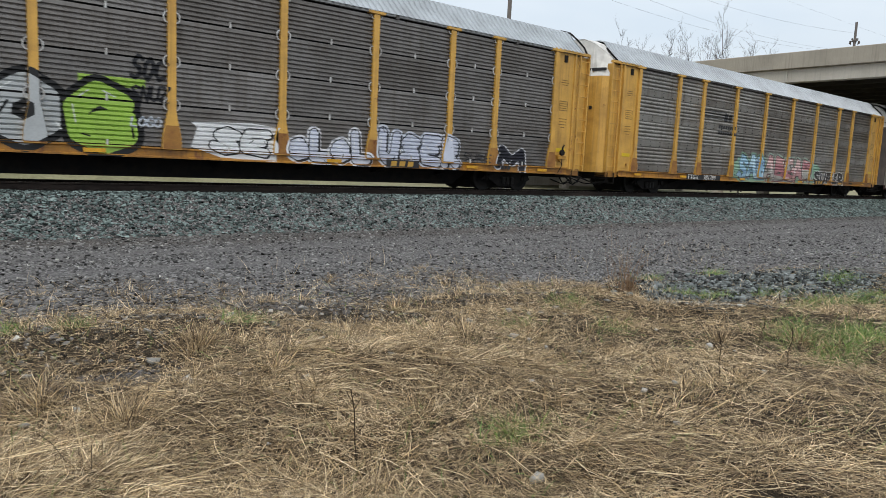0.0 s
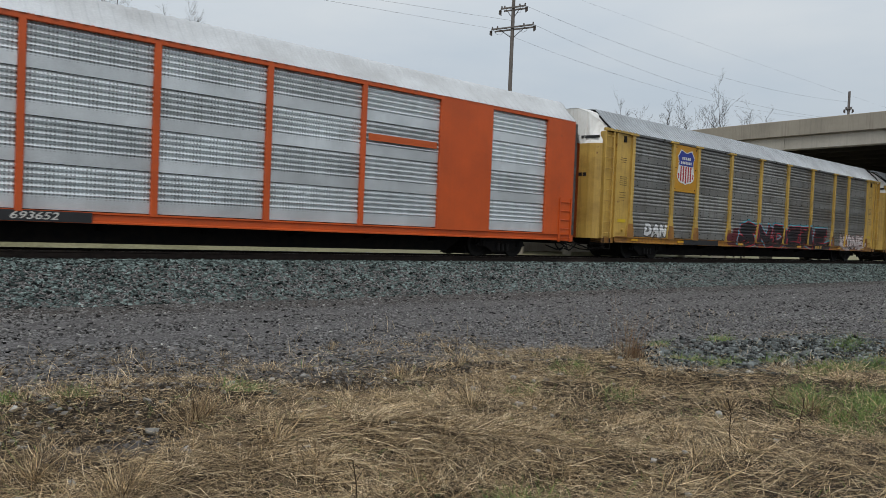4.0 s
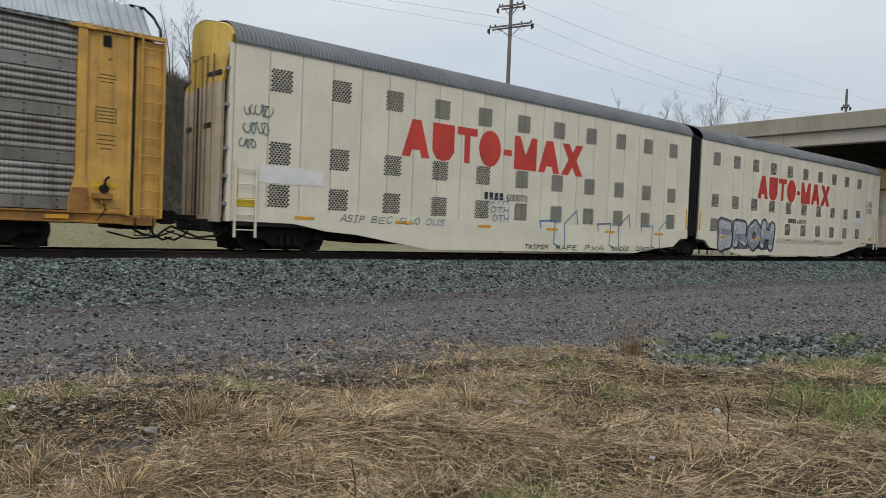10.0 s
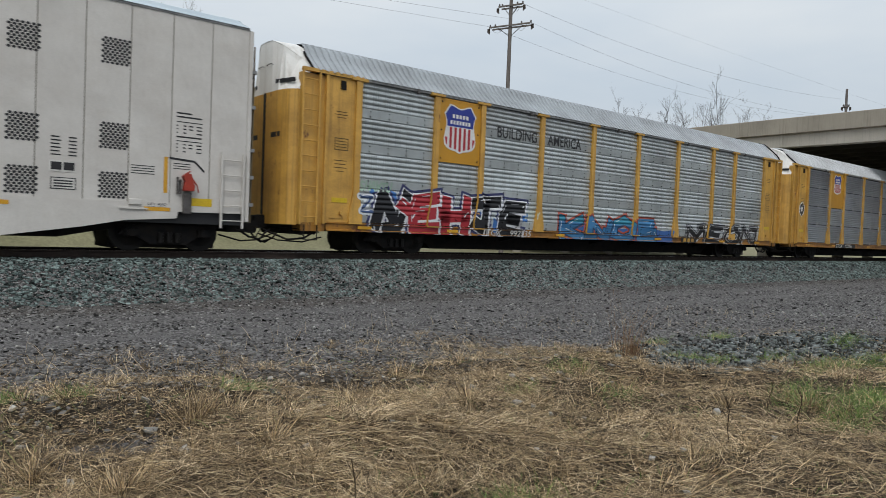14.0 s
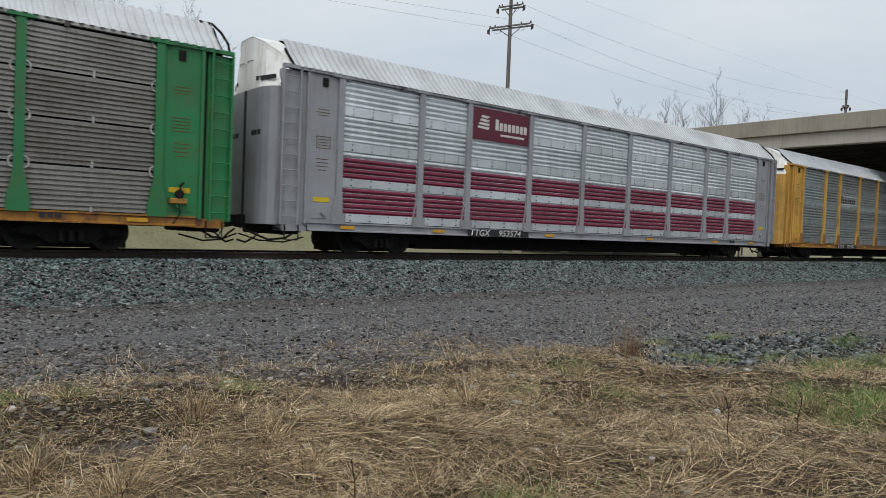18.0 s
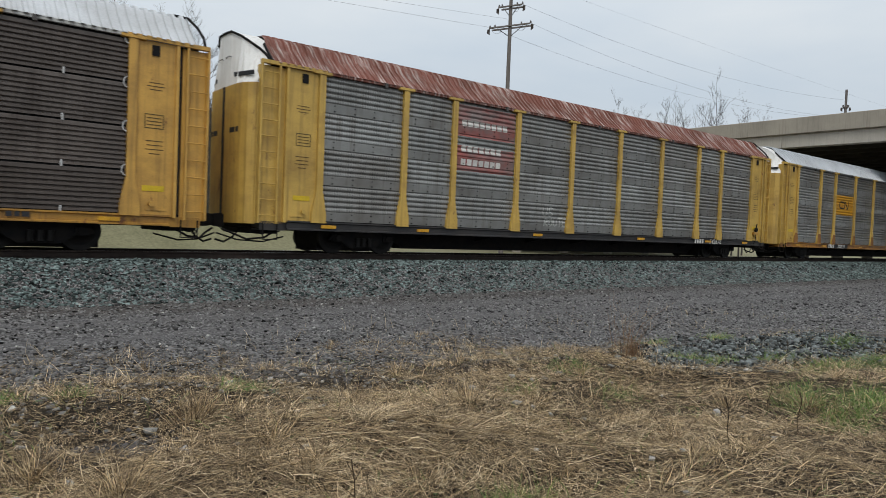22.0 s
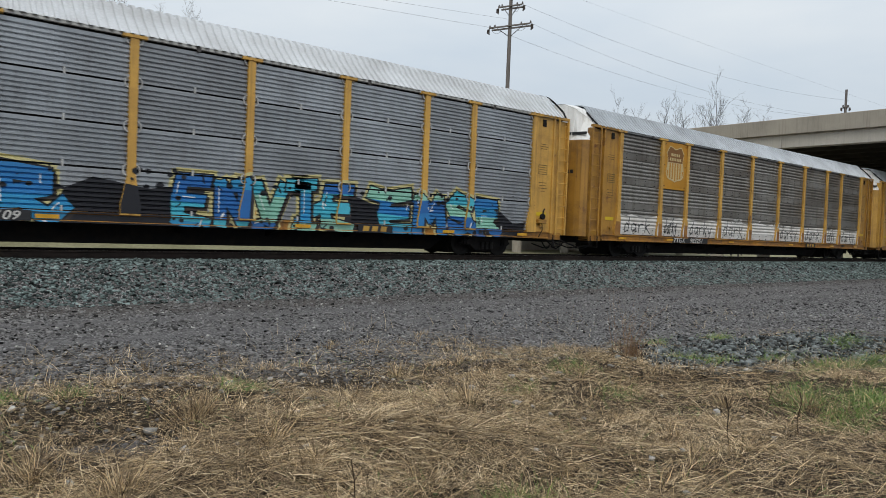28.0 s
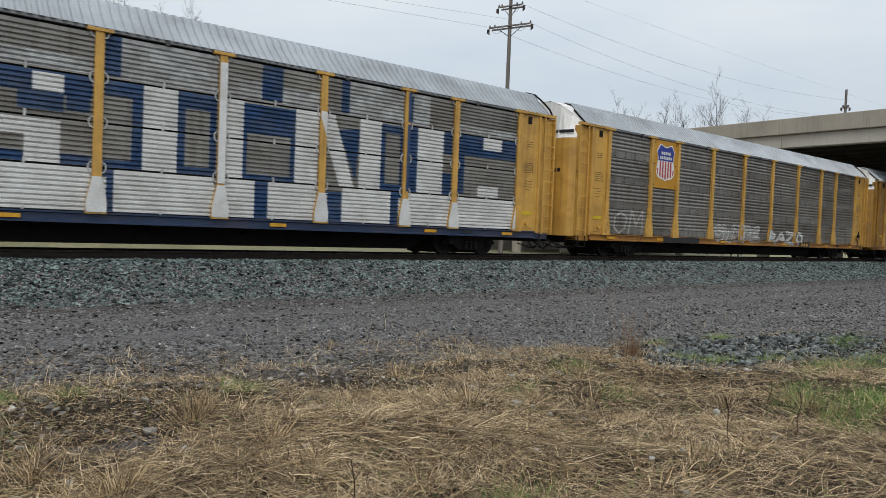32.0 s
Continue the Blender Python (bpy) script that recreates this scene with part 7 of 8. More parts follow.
    for z, n in ((4.18, 8), (3.36, 7), (2.93, 7)):
        bars(c, "sign_bar", -6.75, z, [0.2] * n, 0.2, WHITE, SIDE - 0.024, 0.28)
    tag(c, "US", -2.9, -2.3, 1.45, 1.8, "b9b9b4", 0.02, 64)
    tag(c, "ROUTE", -2.8, -1.6, 1.1, 1.4, "b9b9b4", 0.02, 65)
    c = C["U"] = rack_car("U", "grey pierced autorack with yellow posts and yellow sign", "perf", YELLOW_PALE, YELLOW_PALE, PERF_GREY, ROOF_GREY, SILL, number="700733", num_x=-8.05)
    sign(c, -6.95, -4.38, 2.6, 3.75, "c08a1e", "yellow sign panel")
    sign_shapes(c, bent_bar([(-5.72, 3.36), (-6.22, 3.38), (-6.34, 3.2), (-6.24, 3.02), (-5.66, 3.0), (-5.58, 3.38), (-5.14, 2.98), (-5.1, 3.42)], 0.045))
    c = C["V"] = rack_car("V", "taupe slatted autorack with dark posts, black ends and maroon roof", "slat", CHARCOAL, CHARCOAL, GALV_RUSSET, ROOF_MAROON, SILL_BLACK, number="556272", num_x=6.5, patch=False, edge=ROOF_MAROON, end_top=plain("b06236", 0.95))
    sign(c, -6.9, -4.4, 2.62, 3.75, "a8341f", "faded orange-red sign panel")
    bars(c, "sign_bar", -6.7, 2.95, [0.34, 0.3], 0.5, WHITE, SIDE - 0.024, 0.15, 0.15)
    bars(c, "sign_bar", -5.75, 2.95, [0.34], 0.5, WHITE, SIDE - 0.024, 0.15, 0.15)
    bars(c, "sign_bar", -5.35, 2.95, [0.26, 0.1, 0.1], 0.36, WHITE, SIDE - 0.024, 0.15, 0.15)
    patch(c, "graffiti", [rect(-11.85, -8.65, 0.66, 1.35), rect(-11.75, -9.2, 1.3, 1.9)], paint("c2c2c0"), 0.0001, "white sprayed field")
    sprayed(c, "HEIM", -11.75, -9.0, 0.95, 1.95, ["cfcfcd"], "1c1c1e", None, 0.25, 60, "white bubble-letter graffiti", 2)
    tag(c, "EEU", -8.8, -8.2, 1.5, 1.7, "c9c9c6", 0.02, 66)
    tag(c, "WHY", -12.5, -12.15, 1.35, 1.6, "c9c9c6", 0.025, 67)
    tag(c, "KBT", -12.5, -12.15, 1.05, 1.3, "c9c9c6", 0.025, 68)
    sprayed(c, "LANE", 7.2, 9.9, 0.92, 1.75, ["d2d2d0"], "2c2c2e", "c9c9c6", 0.24, 61, "white bubble-letter graffiti")
    tag(c, "WHSKY", 9.95, 11.2, 1.15, 1.35, "c9c9c6", 0.016, 69)
    c = C["W"] = rack_car("W", "light grey slatted autorack with yellow posts", "slat", YELLOW_PALE, YELLOW, GALV_GREY, ROOF_WHITE, SILL)
    scribble(c, -12.7, -12.1, 1.9, 2.8, "d6d6d2", 63, 0.03)
    tag(c, "ROXR", 7.4, 10.6, 1.0, 1.6, "7f9a9e", 0.03, 70)
    sprayed(c, "S", 6.6, 7.4, 1.0, 1.7, ["3f9aa8"], "5fa8b0", None, 0.2, 71, "small turquoise sprayed letter")
    # --- last stretch
    c = C["X"] = rack_car("X", "grey slatted autorack with yellow posts and bright blue graffiti", "slat", YELLOW, YELLOW, GALV_GREY, ROOF_WHITE, SILL, number="", patch=False)
    sign(c, -6.95, -4.38, 2.9, 3.92, "c08a1e", "yellow sign panel")
    sign_shapes(c, bent_bar([(-5.72, 3.72), (-6.22, 3.74), (-6.34, 3.5), (-6.24, 3.24), (-5.66, 3.22), (-5.58, 3.72), (-5.14, 3.22), (-5.1, 3.76)], 0.052))
    bars(c, "sign_bar", -5.65, 2.98, [0.05] * 9, 0.09, INK_AND_SHADE, SIDE - 0.024, 0.3)
    rnd = random.Random(5)
    cloud = [blob(rnd, -9.9 + 0.35 * i, 1.0 + 0.09 * i, 1.3, 0.4 + 0.16 * i) for i in range(5)] + [ [(-2.9, 0.62), (0.0, 0.60), (0.4, 1.75), (-1.0, 1.5), (-2.2, 1.7), (-2.8, 1.4)],
             [(4.2, 0.62), (6.0, 0.60), (6.2, 1.4), (5.2, 1.5), (4.4, 1.75)], [(10.0, 0.62), (11.4, 0.66), (11.6, 1.2), (11.0, 1.1), (10.2, 1.6)]]
    for i in range(150):
        x, z, r = rnd.uniform(-10.9, 11.4), rnd.choice([rnd.uniform(1.3, 2.05), rnd.uniform(0.62, 0.95)]), rnd.uniform(0.02, 0.10)
        cloud.append([(x + r * math.cos(a), z + r * 0.8 * math.sin(a)) for a in np.linspace(0, 2 * math.pi, 8)[:-1]])
    patch(c, "graffiti", cloud, paint("17171f"), 0.0, "dark sprayed cloud behind the letters")
    for text, x0, x1, seed in (("ROWER", -8.9, -2.9, 65), ("ENVIE", -0.5, 4.6, 66), ("EMSR", 5.5, 10.4, 67)):
        sprayed(c, text, x0, x1, 0.55, 2.0, ["2f8fc0", "48b2c8", "2a7ab8", "2566a8", "8fc4b0"], "14161c", "c8bd86", 0.165, seed, "bright blue and green wild-style letters", 6, wild=True, shade="3a2f2a")
    g = Geo()
    fat_line(g, [(-11.15 + 0.72 * math.cos(t * math.pi / 10), 1.45 + 0.62 * math.sin(t * math.pi / 10)) for t in range(21)], 0.02, -0.002, 0)
    part("graffiti", wrap(g, c), paint("20201e"), c, "thin black sprayed ring")
    tag(c, "KISR", -11.6, -10.7, 1.1, 1.75, "20201e", 0.022, 64)
    part("stencil_patch", Geo().box(-5.5, -3.4, SIDE - 0.05, SIDE - 0.045, 0.655, 0.885), INK_AND_SHADE, c)
    bars(c, "reporting_mark", -5.4, 0.675, [0.19, 0.21], 0.19, WHITE, SIDE - 0.051, 0.4, 0.2)
    lettering(c, "712109", -4.6, 0.675, 0.19, WHITE, SIDE - 0.056, 1.2, 0.25)
    c = C["Y"] = rack_car("Y", "brown-grey pierced autorack with yellow posts, white band and black tags", "perf", YELLOW_OLD, YELLOW, PERF_DARK, ROOF_GREY, SILL, post_skip=((1, 3), (1, 2)), number="983251", num_x=-8.25)
    sign(c, -8.9, -7.18, 2.93, 4.93, "b9821c", "yellow sign panel", True)
    shield(c, -8.04, 3.29, 4.73, True)
    chalk = mat("white_band_paint", hexa("d2cfcb"), hexa("b9b4ac"), rough=0.7, scale=2.5, fine=30, grime=(0.33, 0.29, 0.25), dirty=0.35)
    rnd = random.Random(70)
    for i in range(9):
        x0, x1 = BAYS[i] + 0.13, BAYS[i + 1] - 0.13
        top = [(x1 - (x1 - x0) * k / 6, 1.70 + rnd.uniform(-.05, .05)) for k in range(7)]
        patch(c, "white_band", [[(x0, 0.93), (x1, 0.93)] + top], chalk, 0.001, "white painted band")
        if i not in (4,):
            tag(c, "darky" if i % 3 else "dark", x0 + 0.25, x1 - 0.45, 1.05, 1.85 if i % 2 else 1.75, "1c1c1e", 0.024, 71 + i, 0.12)
    for x in (-1.2, 0.9, -4.3 + 1.2):
        scribble(c, x, x + 1.0, 1.5, 1.85, "c9c6c2", 90 + int(x), 0.025, loops=4)
    c = C["Z"] = rack_car("Z", "bright silver pierced autorack with yellow posts and multicoloured graffiti", "perf", YELLOW, YELLOW, PERF_SHINE, ROOF_WHITE, SILL, number="162240", num_x=-7.26, num_on=INK_AND_SHADE, patch=False)
    sign_shapes(c, [[(-6.8, 3.35 + 0.09 * k), (-6.2 + 0.1 * k, 3.35 + 0.09 * k), (-6.15 + 0.1 * k, 3.40 + 0.09 * k), (-6.7, 3.40 + 0.09 * k)] for k in range(4)])
    bars(c, "sign_bar", -5.6, 3.32, [0.42, 0.36], 0.38, INK_AND_SHADE, SIDE - 0.004, 0.15, 0.3)
    bars(c, "sign_bar", -6.8, 3.02, [0.15] * 7 + [-0.1] + [0.15] * 7, 0.13, INK_AND_SHADE, SIDE - 0.004, 0.25)
    sprayed(c, "KAZE", -13.0 + 1.25, -9.15, 0.92, 2.0, ["1d2126"], "9fb4ba", "9fb4ba", 0.24, 80, "black sprayed letters with grey outline", 3)
    patch(c, "graffiti", [blob(random.Random(3), -8.6 + 0.9 * i, 0.95, 1.4, 0.9) for i in range(6)], paint("a9c4c8"), 0.0001, "pale blue sprayed cloud")
    sprayed(c, "NEOH", -8.8, -4.3, 0.55, 1.8, ["b4bc3a", "3f6fb8", "2f9a4a", "2fa0a8"], "3a1c34", "8fb0b8", 0.22, 81, "green, yellow and blue sprayed letters", 4, shade="7a3a6a")
    tag(c, "ESTEYA", -8.9, -7.2, 1.85, 2.15, "1c1c1e", 0.026, 84)
    tag(c, "JELE", -5.9, -5.1, 1.75, 1.98, "1c1c1e", 0.022, 85)
    tag(c, "PLA", -5.0, -4.35, 1.85, 2.1, "1c1c1e", 0.022, 86)
    sprayed(c, "MILK", -4.1, -1.5, 0.75, 1.72, ["b02a4a", "a8243f"], "e0b4bc", "a8243f", 0.24, 82, "crimson sprayed letters", 2, shade="7a1428")
    sprayed(c, "NICHE", -1.3, 1.3, 0.60, 1.55, ["d0743a", "c4582c"], "e0c4a4", "c4582c", 0.2, 83, "orange sprayed letters", 2, shade="a84a24")
    for i, ch in enumerate("TUNE"):
        g = Geo()
        for st in GLYPH[ch]:
            for sx, sz in ((-0.14, 0.05), (0.14, -0.05)):
                fat_line(g, [(4.3 + i * 1.35 + px * 0.95 + sx, 0.78 + pz * 0.95 + sz) for px, pz in st], 0.02, -0.002, 0)
        part("graffiti", wrap(g, c), paint("2a2a2a"), c, "black outlined letter shape")
    c = C["AA"] = rack_car("AA", "slatted autorack covered in huge white and navy block shapes", "slat", YELLOW, YELLOW, GALV_TAUPE, ROOF_GREY, NAVY, number="973861", num_x=-8.25, patch=False, end_top=plain("4a2a1c"))
    navy = mat("rolled_navy", hexa("1d416c"), hexa("173252"), rough=0.55, scale=2, fine=30, grime=(0.20, 0.20, 0.20), dirty=0.25)
    white = mat("rolled_white", hexa("d6d5d2"), hexa("c2c0bc"), rough=0.6, scale=2, fine=30, grime=(0.30, 0.28, 0.26), dirty=0.4)
    worn = mat("worn_white_wash", hexa("b9bab8"), hexa("8d8d8b"), rough=0.6, scale=3, fine=30, grime=(0.20, 0.185, 0.17), dirty=1.0)

    def bx(i, f):
        return BAYS[i] + 0.10 + f * (BAYS[i + 1] - BAYS[i] - 0.20)

    def blk(i, f0, f1, z0, z1):
        return rect(bx(i, f0), bx(i, f1), z0, z1)
    lo, r2, r3, r4, hi = 0.93, 1.93, 2.93, 3.93, 4.90
    blue = [blk(3, .06, 1, r2, 2.15), blk(3, .06, .3, 2.15, 2.5), blk(3, .06, .52, 2.5, 2.85), blk(3, .06, 1, 3.42, r4), blk(3, .45, .78, 3.05, 3.42), blk(3, .8, .98, 3.1, 3.45),
            blk(4, 0, .14, 4.0, hi), blk(4, 0, .33, 3.55, r4), blk(4, .24, .33, 2.0, 3.55), blk(4, 0, .33, r2, 2.1), blk(4, 0, .1, lo, 1.9), blk(4, .63, 1, 3.5, r4), blk(4, .93, 1, 2.1, 3.5), blk(4, .63, .7, 2.1, 3.5), blk(4, .63, 1, r2, 2.1),
            blk(5, .36, .58, 4.0, hi), blk(5, .31, .45, lo, 1.9), blk(6, .18, .28, 4.0, hi), blk(6, 0, .22, lo, 1.75), blk(6, .85, 1, lo, 1.9),
            blk(7, -.06, .08, 4.0, hi), blk(7, -.06, .2, r2, r4), blk(7, .80, 1, 3.2, r4), blk(7, .78, 1, r2, 2.6), blk(8, 0, .42, 3.25, r4), blk(8, .74, 1, 3.25, r4), blk(8, .42, .74, 3.25, 3.5), blk(8, 0, .12, 2.0, 3.25),
            [(bx(6, .16), 3.5), (bx(6, .42), 3.6), (bx(6, .38), 2.1)], blk(1, .70, .80, lo, 1.9), blk(1, .92, 1.02, lo, 1.9), blk(2, .46, .62, lo, 1.9), blk(2, .20, .26, 4.0, hi), blk(2, .60, .66, 4.0, hi),
            blk(0, .99, 1.05, lo, hi), rect(-11.95, -11.74, 1.95, 3.9), [(bx(1, .33), hi), (bx(1, .45), hi), (bx(1, .46), r4), (bx(1, .58), 3.8), (bx(1, .16), r2), (bx(1, 0), r2), (bx(1, .36), 3.4)],
            [(bx(1, .84), 3.35), (bx(1, 1.03), 2.85), (bx(1, .73), 2.8)], [(bx(1, .57), 2.3), (bx(1, 1.05), 2.35), (bx(2, .08), r2), (bx(1, .5), r2)],
            [(bx(2, .04), r4), (bx(2, .16), 3.6), (bx(2, .35), 2.1), (bx(2, .3), r2)], blk(2, .28, .9, r2, 2.1), blk(2, .80, .90, 2.1, r4), blk(2, .10, .80, 3.72, r4)]
    blue += ring_rects(bx(0, .27), bx(0, .62), r2, 3.85, bx(0, .33), bx(0, .50), 2.2, 3.3) + ring_rects(bx(5, .18), bx(5, .73), r2, 3.85, bx(5, .22), bx(5, .68), 2.05, 3.1)
    blue += ring_rects(bx(6, .70), bx(6, 1), r2, 3.85, bx(6, .76), bx(6, .96), 2.1, 3.6)
    patch(c, "paint_block", blue, navy, 0.001, "navy rolled paint in block shapes")
    pale = [blk(i, 0, 1, lo, 1.9) for i in (0, 3, 7, 8)] + [blk(0, 0, .27, r2, r4), blk(0, .62, .98, r2, r4), blk(1, 0, .70, lo, 1.9), blk(2, 0, .46, lo, 1.9), blk(2, .62, 1, lo, 1.9), blk(2, .9, 1, r2, r4), blk(4, .1, .98, lo, 1.9), blk(5, 0, .31, lo, 1.9),
            blk(5, .45, 1, lo, 1.9), blk(6, .22, .85, lo, 1.9), blk(3, .5, .76, r2, 2.85), blk(3, .3, .52, 2.5, 2.85), blk(3, .55, .78, 3.45, 3.85), blk(4, .33, .63, r2, r4), blk(5, 0, .18, r2, r4), blk(5, .73, 1, r2, r4),
            [(bx(6, -.1), r4), (bx(6, .1), r4), (bx(6, .36), r2), (bx(6, .18), r2)], blk(6, .42, .70, r2, r4), blk(7, .2, .78, r2, r4), blk(8, .42, .74, 3.5, 3.9), blk(8, .35, .7, 1.95, 2.3), rect(-11.98, -11.72, 0.9, 1.9)]
    pale += [[(bx(1, .58), 3.8), (bx(1, 1.03), 3.9), (bx(2, .10), 3.7), (bx(2, .30), r2), (bx(2, .08), r2), (bx(1, 1.03), 2.85), (bx(1, .84), 3.35), (bx(1, .73), 2.8)], [(bx(1, .58), 3.8), (bx(1, .73), 2.8), (bx(1, .5), r2), (bx(1, .16), r2)]]
    pale += [rect(x - 0.1, x + 0.1, 1.75, 4.75) for x in (BAYS[2], BAYS[3], BAYS[5])] + [rect(x - 0.21, x + 0.21, 0.9, 1.7) for x in BAYS[1:9]]
    patch(c, "paint_block", pale, white, 0.006, "white rolled paint in block shapes")
    wash = [blk(0, 0, .97, 3.97, hi), blk(1, .46, 1, 3.97, hi), blk(2, 0, .2, 3.97, hi), blk(2, .66, 1, 3.97, hi), blk(3, 0, 1, 3.97, 4.3), blk(4, .14, 1, 3.97, hi), blk(5, 0, .36, 3.97, 4.5), blk(5, .58, 1, 3.97, 4.4), blk(6, .28, 1, 3.97, hi), blk(7, .08, .45, 3.97, hi), blk(8, 0, 1, 3.97, 4.2)]
    patch(c, "paint_block", wash, worn, 0.001, "thin worn white wash over the slats")
    patch(c, "paint_block", [rect(x - 0.06, x + 0.06, 0.95, 1.35) for x in BAYS[1:9]], paint("c9972c"), 0.009, "yellow paint showing on the post feet")
    patch(c, "sign_panel", [[(bx(2, .20), 3.68), (bx(2, .76), 3.68), (bx(2, .76), 3.0), (bx(2, .36), 3.05)]], paint("a87a2c"), 0.0005, "remains of a yellow sign")
    sign_shapes(c, [rect(bx(2, .30), bx(2, .5), 3.2, 3.5), rect(bx(2, .53), bx(2, .7), 3.15, 3.42)])
    patch(c, "paint_block", [rect(-12.7, -12.0, 3.98, 4.85), rect(-12.75, -12.0, 1.0, 1.9)], white, 0.002, "white rolled paint on the end plate")
    patch(c, "paint_block", [rect(-12.7, -12.1, 3.35, 3.9), rect(-12.78, -12.0, 1.92, 2.12)], navy, 0.001, "navy rolled paint on the end plate")
    c = C["BB"] = rack_car("BB", "grey-brown pierced autorack with yellow posts and shield emblem", "perf", YELLOW, YELLOW, PERF_DARK, ROOF_GREY, SILL, post_skip=((1, 3), (1, 2)))
    sign(c, -8.9, -7.18, 2.93, 4.93, "c08a1e", "yellow sign panel", True)
    shield(c, -8.02, 3.29, 4.73)
    tag(c, "OM", -11.5, -9.4, 0.95, 1.95, "a9a69f", 0.04, 92)
    sprayed(c, "SWIRE", -3.9, 0.4, 0.80, 1.6, ["8f8c86"], "c4c4c0", None, 0.14, 93, "grey and white sprayed letters", 4, wild=True)
    sprayed(c, "RAZO", 1.2, 5.2, 0.75, 1.45, ["c0c0bc"], "5a5a58", None, 0.16, 94)
    C["CC"] = rack_car("CC", "grey autorack with yellow posts and orange-brown ends", "perf", YELLOW_OLD, YELLOW, PERF_DARK, ROOF_GREY, SILL)


build_cars()
# centre of each car at 16 s
PLACE = {"A": -337.71, "B": -309.16, "C": -280.61, "D": -252.06, "E": -223.51, "F": -194.96, "G": -166.41, "H": -137.86, "I": -112.2, "J": -90.62,
         "K": -68.0, "L": -46.39, "M": -20.92, "N": 7.63, "P": 36.18, "Q": 64.73, "R": 93.28, "S": 121.83, "T": 150.38, "U": 178.93, "V": 207.48,
         "W": 236.03, "X": 264.58, "Y": 293.13, "Z": 321.68, "AA": 350.23, "BB": 378.78, "CC": 407.33}

build_trees()

# ---------------------------------------------------------------- stones and grass
STONE = mat("grey_green_ballast", (0.18, 0.222, 0.21), (0.055, 0.07, 0.067), rough=0.9, gloss=0.12, scale=3, fine=60, island=0.98, bump=0.3)
STONE_ROAD = mat("road_gravel", (0.165, 0.158, 0.152), (0.09, 0.086, 0.083), rough=0.9, gloss=0.12, scale=3, fine=60, island=0.97, bump=0.3)
STONE_PALE = mat("pale_pebbles", (0.40, 0.385, 0.35), (0.28, 0.27, 0.25), rough=0.85, scale=3, island=0.35)
RIPRAP = mat("blue_grey_riprap", (0.165, 0.178, 0.172), (0.04, 0.043, 0.043), rough=0.9, gloss=0.12, scale=9, fine=60, island=0.95, bump=0.3)
STRAW = mat("dry_straw", (0.51, 0.37, 0.205), (0.28, 0.20, 0.11), rough=0.75, scale=0.8, fine=20, island=0.7, bump=0, gloss=0.15)
STRAW_PALE = mat("bleached_straw", (0.82, 0.65, 0.42), (0.62, 0.475, 0.295), rough=0.75, scale=0.8, fine=20, island=0.4, bump=0, gloss=0.15)
STRAW_DARK = mat("dead_brown_stems", (0.075, 0.052, 0.032), (0.04, 0.028, 0.019), rough=0.8, scale=0.8, fine=20, island=0.5, bump=0, gloss=0.15)
STRAW_BROWN = mat("weathered_brown_grass", (0.26, 0.185, 0.113), (0.165, 0.116, 0.071), rough=0.8, scale=0.8, fine=20, island=0.5, bump=0, gloss=0.15)
RUSSET = mat("russet_weed", (0.25, 0.145, 0.08), (0.17, 0.10, 0.058), rough=0.8, scale=0.8, fine=20, island=0.4, bump=0, gloss=0.15)
GRASS = mat("fresh_grass", (0.17, 0.25, 0.055), (0.10, 0.165, 0.038), rough=0.6, scale=1.5, fine=20, island=0.4, bump=0)
RNG = np.random.default_rng(7)


def stones(name, label, x, y, size, material, sink=0.35, flat=0.6, lift=0.0):
    """Angular stones: bent boxes, each with its own size and turn."""
    n = len(x)
    corner = np.array([(a, b, c) for a in (-1, 1) for b in (-1, 1) for c in (-1, 1)], float)
    p = corner[None] * (1 + RNG.uniform(-0.6, 0.25, (n, 8, 3)))
    s = size[:, None] * RNG.uniform(0.65, 1.2, (n, 3)) * np.array([1, 1, flat]) * 0.5
    p = p * s[:, None]
    a, b = RNG.uniform(0, 2 * np.pi, n), RNG.uniform(-0.6, 0.6, n)
    ca, sa, cb, sb = np.cos(a), np.sin(a), np.cos(b), np.sin(b)
    X = p[..., 0] * cb[:, None] + p[..., 2] * sb[:, None]
    Zp = -p[..., 0] * sb[:, None] + p[..., 2] * cb[:, None]
    Xr = X * ca[:, None] - p[..., 1] * sa[:, None]
    Yr = X * sa[:, None] + p[..., 1] * ca[:, None]
    z = level(x, y) + size * flat * (0.5 - sink) + lift
    v = np.stack([Xr + x[:, None], Yr + y[:, None], Zp + z[:, None]], -1).reshape(-1, 3)
    f = np.array([(0, 1, 3, 2), (4, 6, 7, 5), (0, 4, 5, 1), (2, 3, 7, 6), (0, 2, 6, 4), (1, 5, 7, 3)])
    q = (np.arange(n)[:, None, None] * 8 + f[None]).reshape(-1, 4)
    ob = new(name, mesh_arrays(name, v, q, material))
    tagged(ob, label, "stones", kind="stuff")


def spread(n, x0, x1, power, y0, y1):
    """Places that thin out with distance along x."""
    u = RNG.random(n) ** power
    return x0 + (x1 - x0) * u, RNG.uniform(y0, y1, n)


def in_heap(x, y, soft=0.0):
    """The patch of coarse stone beside the gravel track."""
    lo = np.interp(x, [7.4, 7.6, 8.6, 10.8, 14.2], [4.9, 4.5, 4.05, 3.75, 4.5])
    hi = np.interp(x, [7.4, 7.9, 9.3, 12.2, 14.2], [4.95, 5.5, 6.4, 5.5, 4.75])
    j = RNG.normal(0, 1, len(x)) * soft + 0.12 * np.sin(5 * x + 3 * y)
    return (x > 7.4) & (x < 14.2) & (y > lo + j) & (y < hi + j)


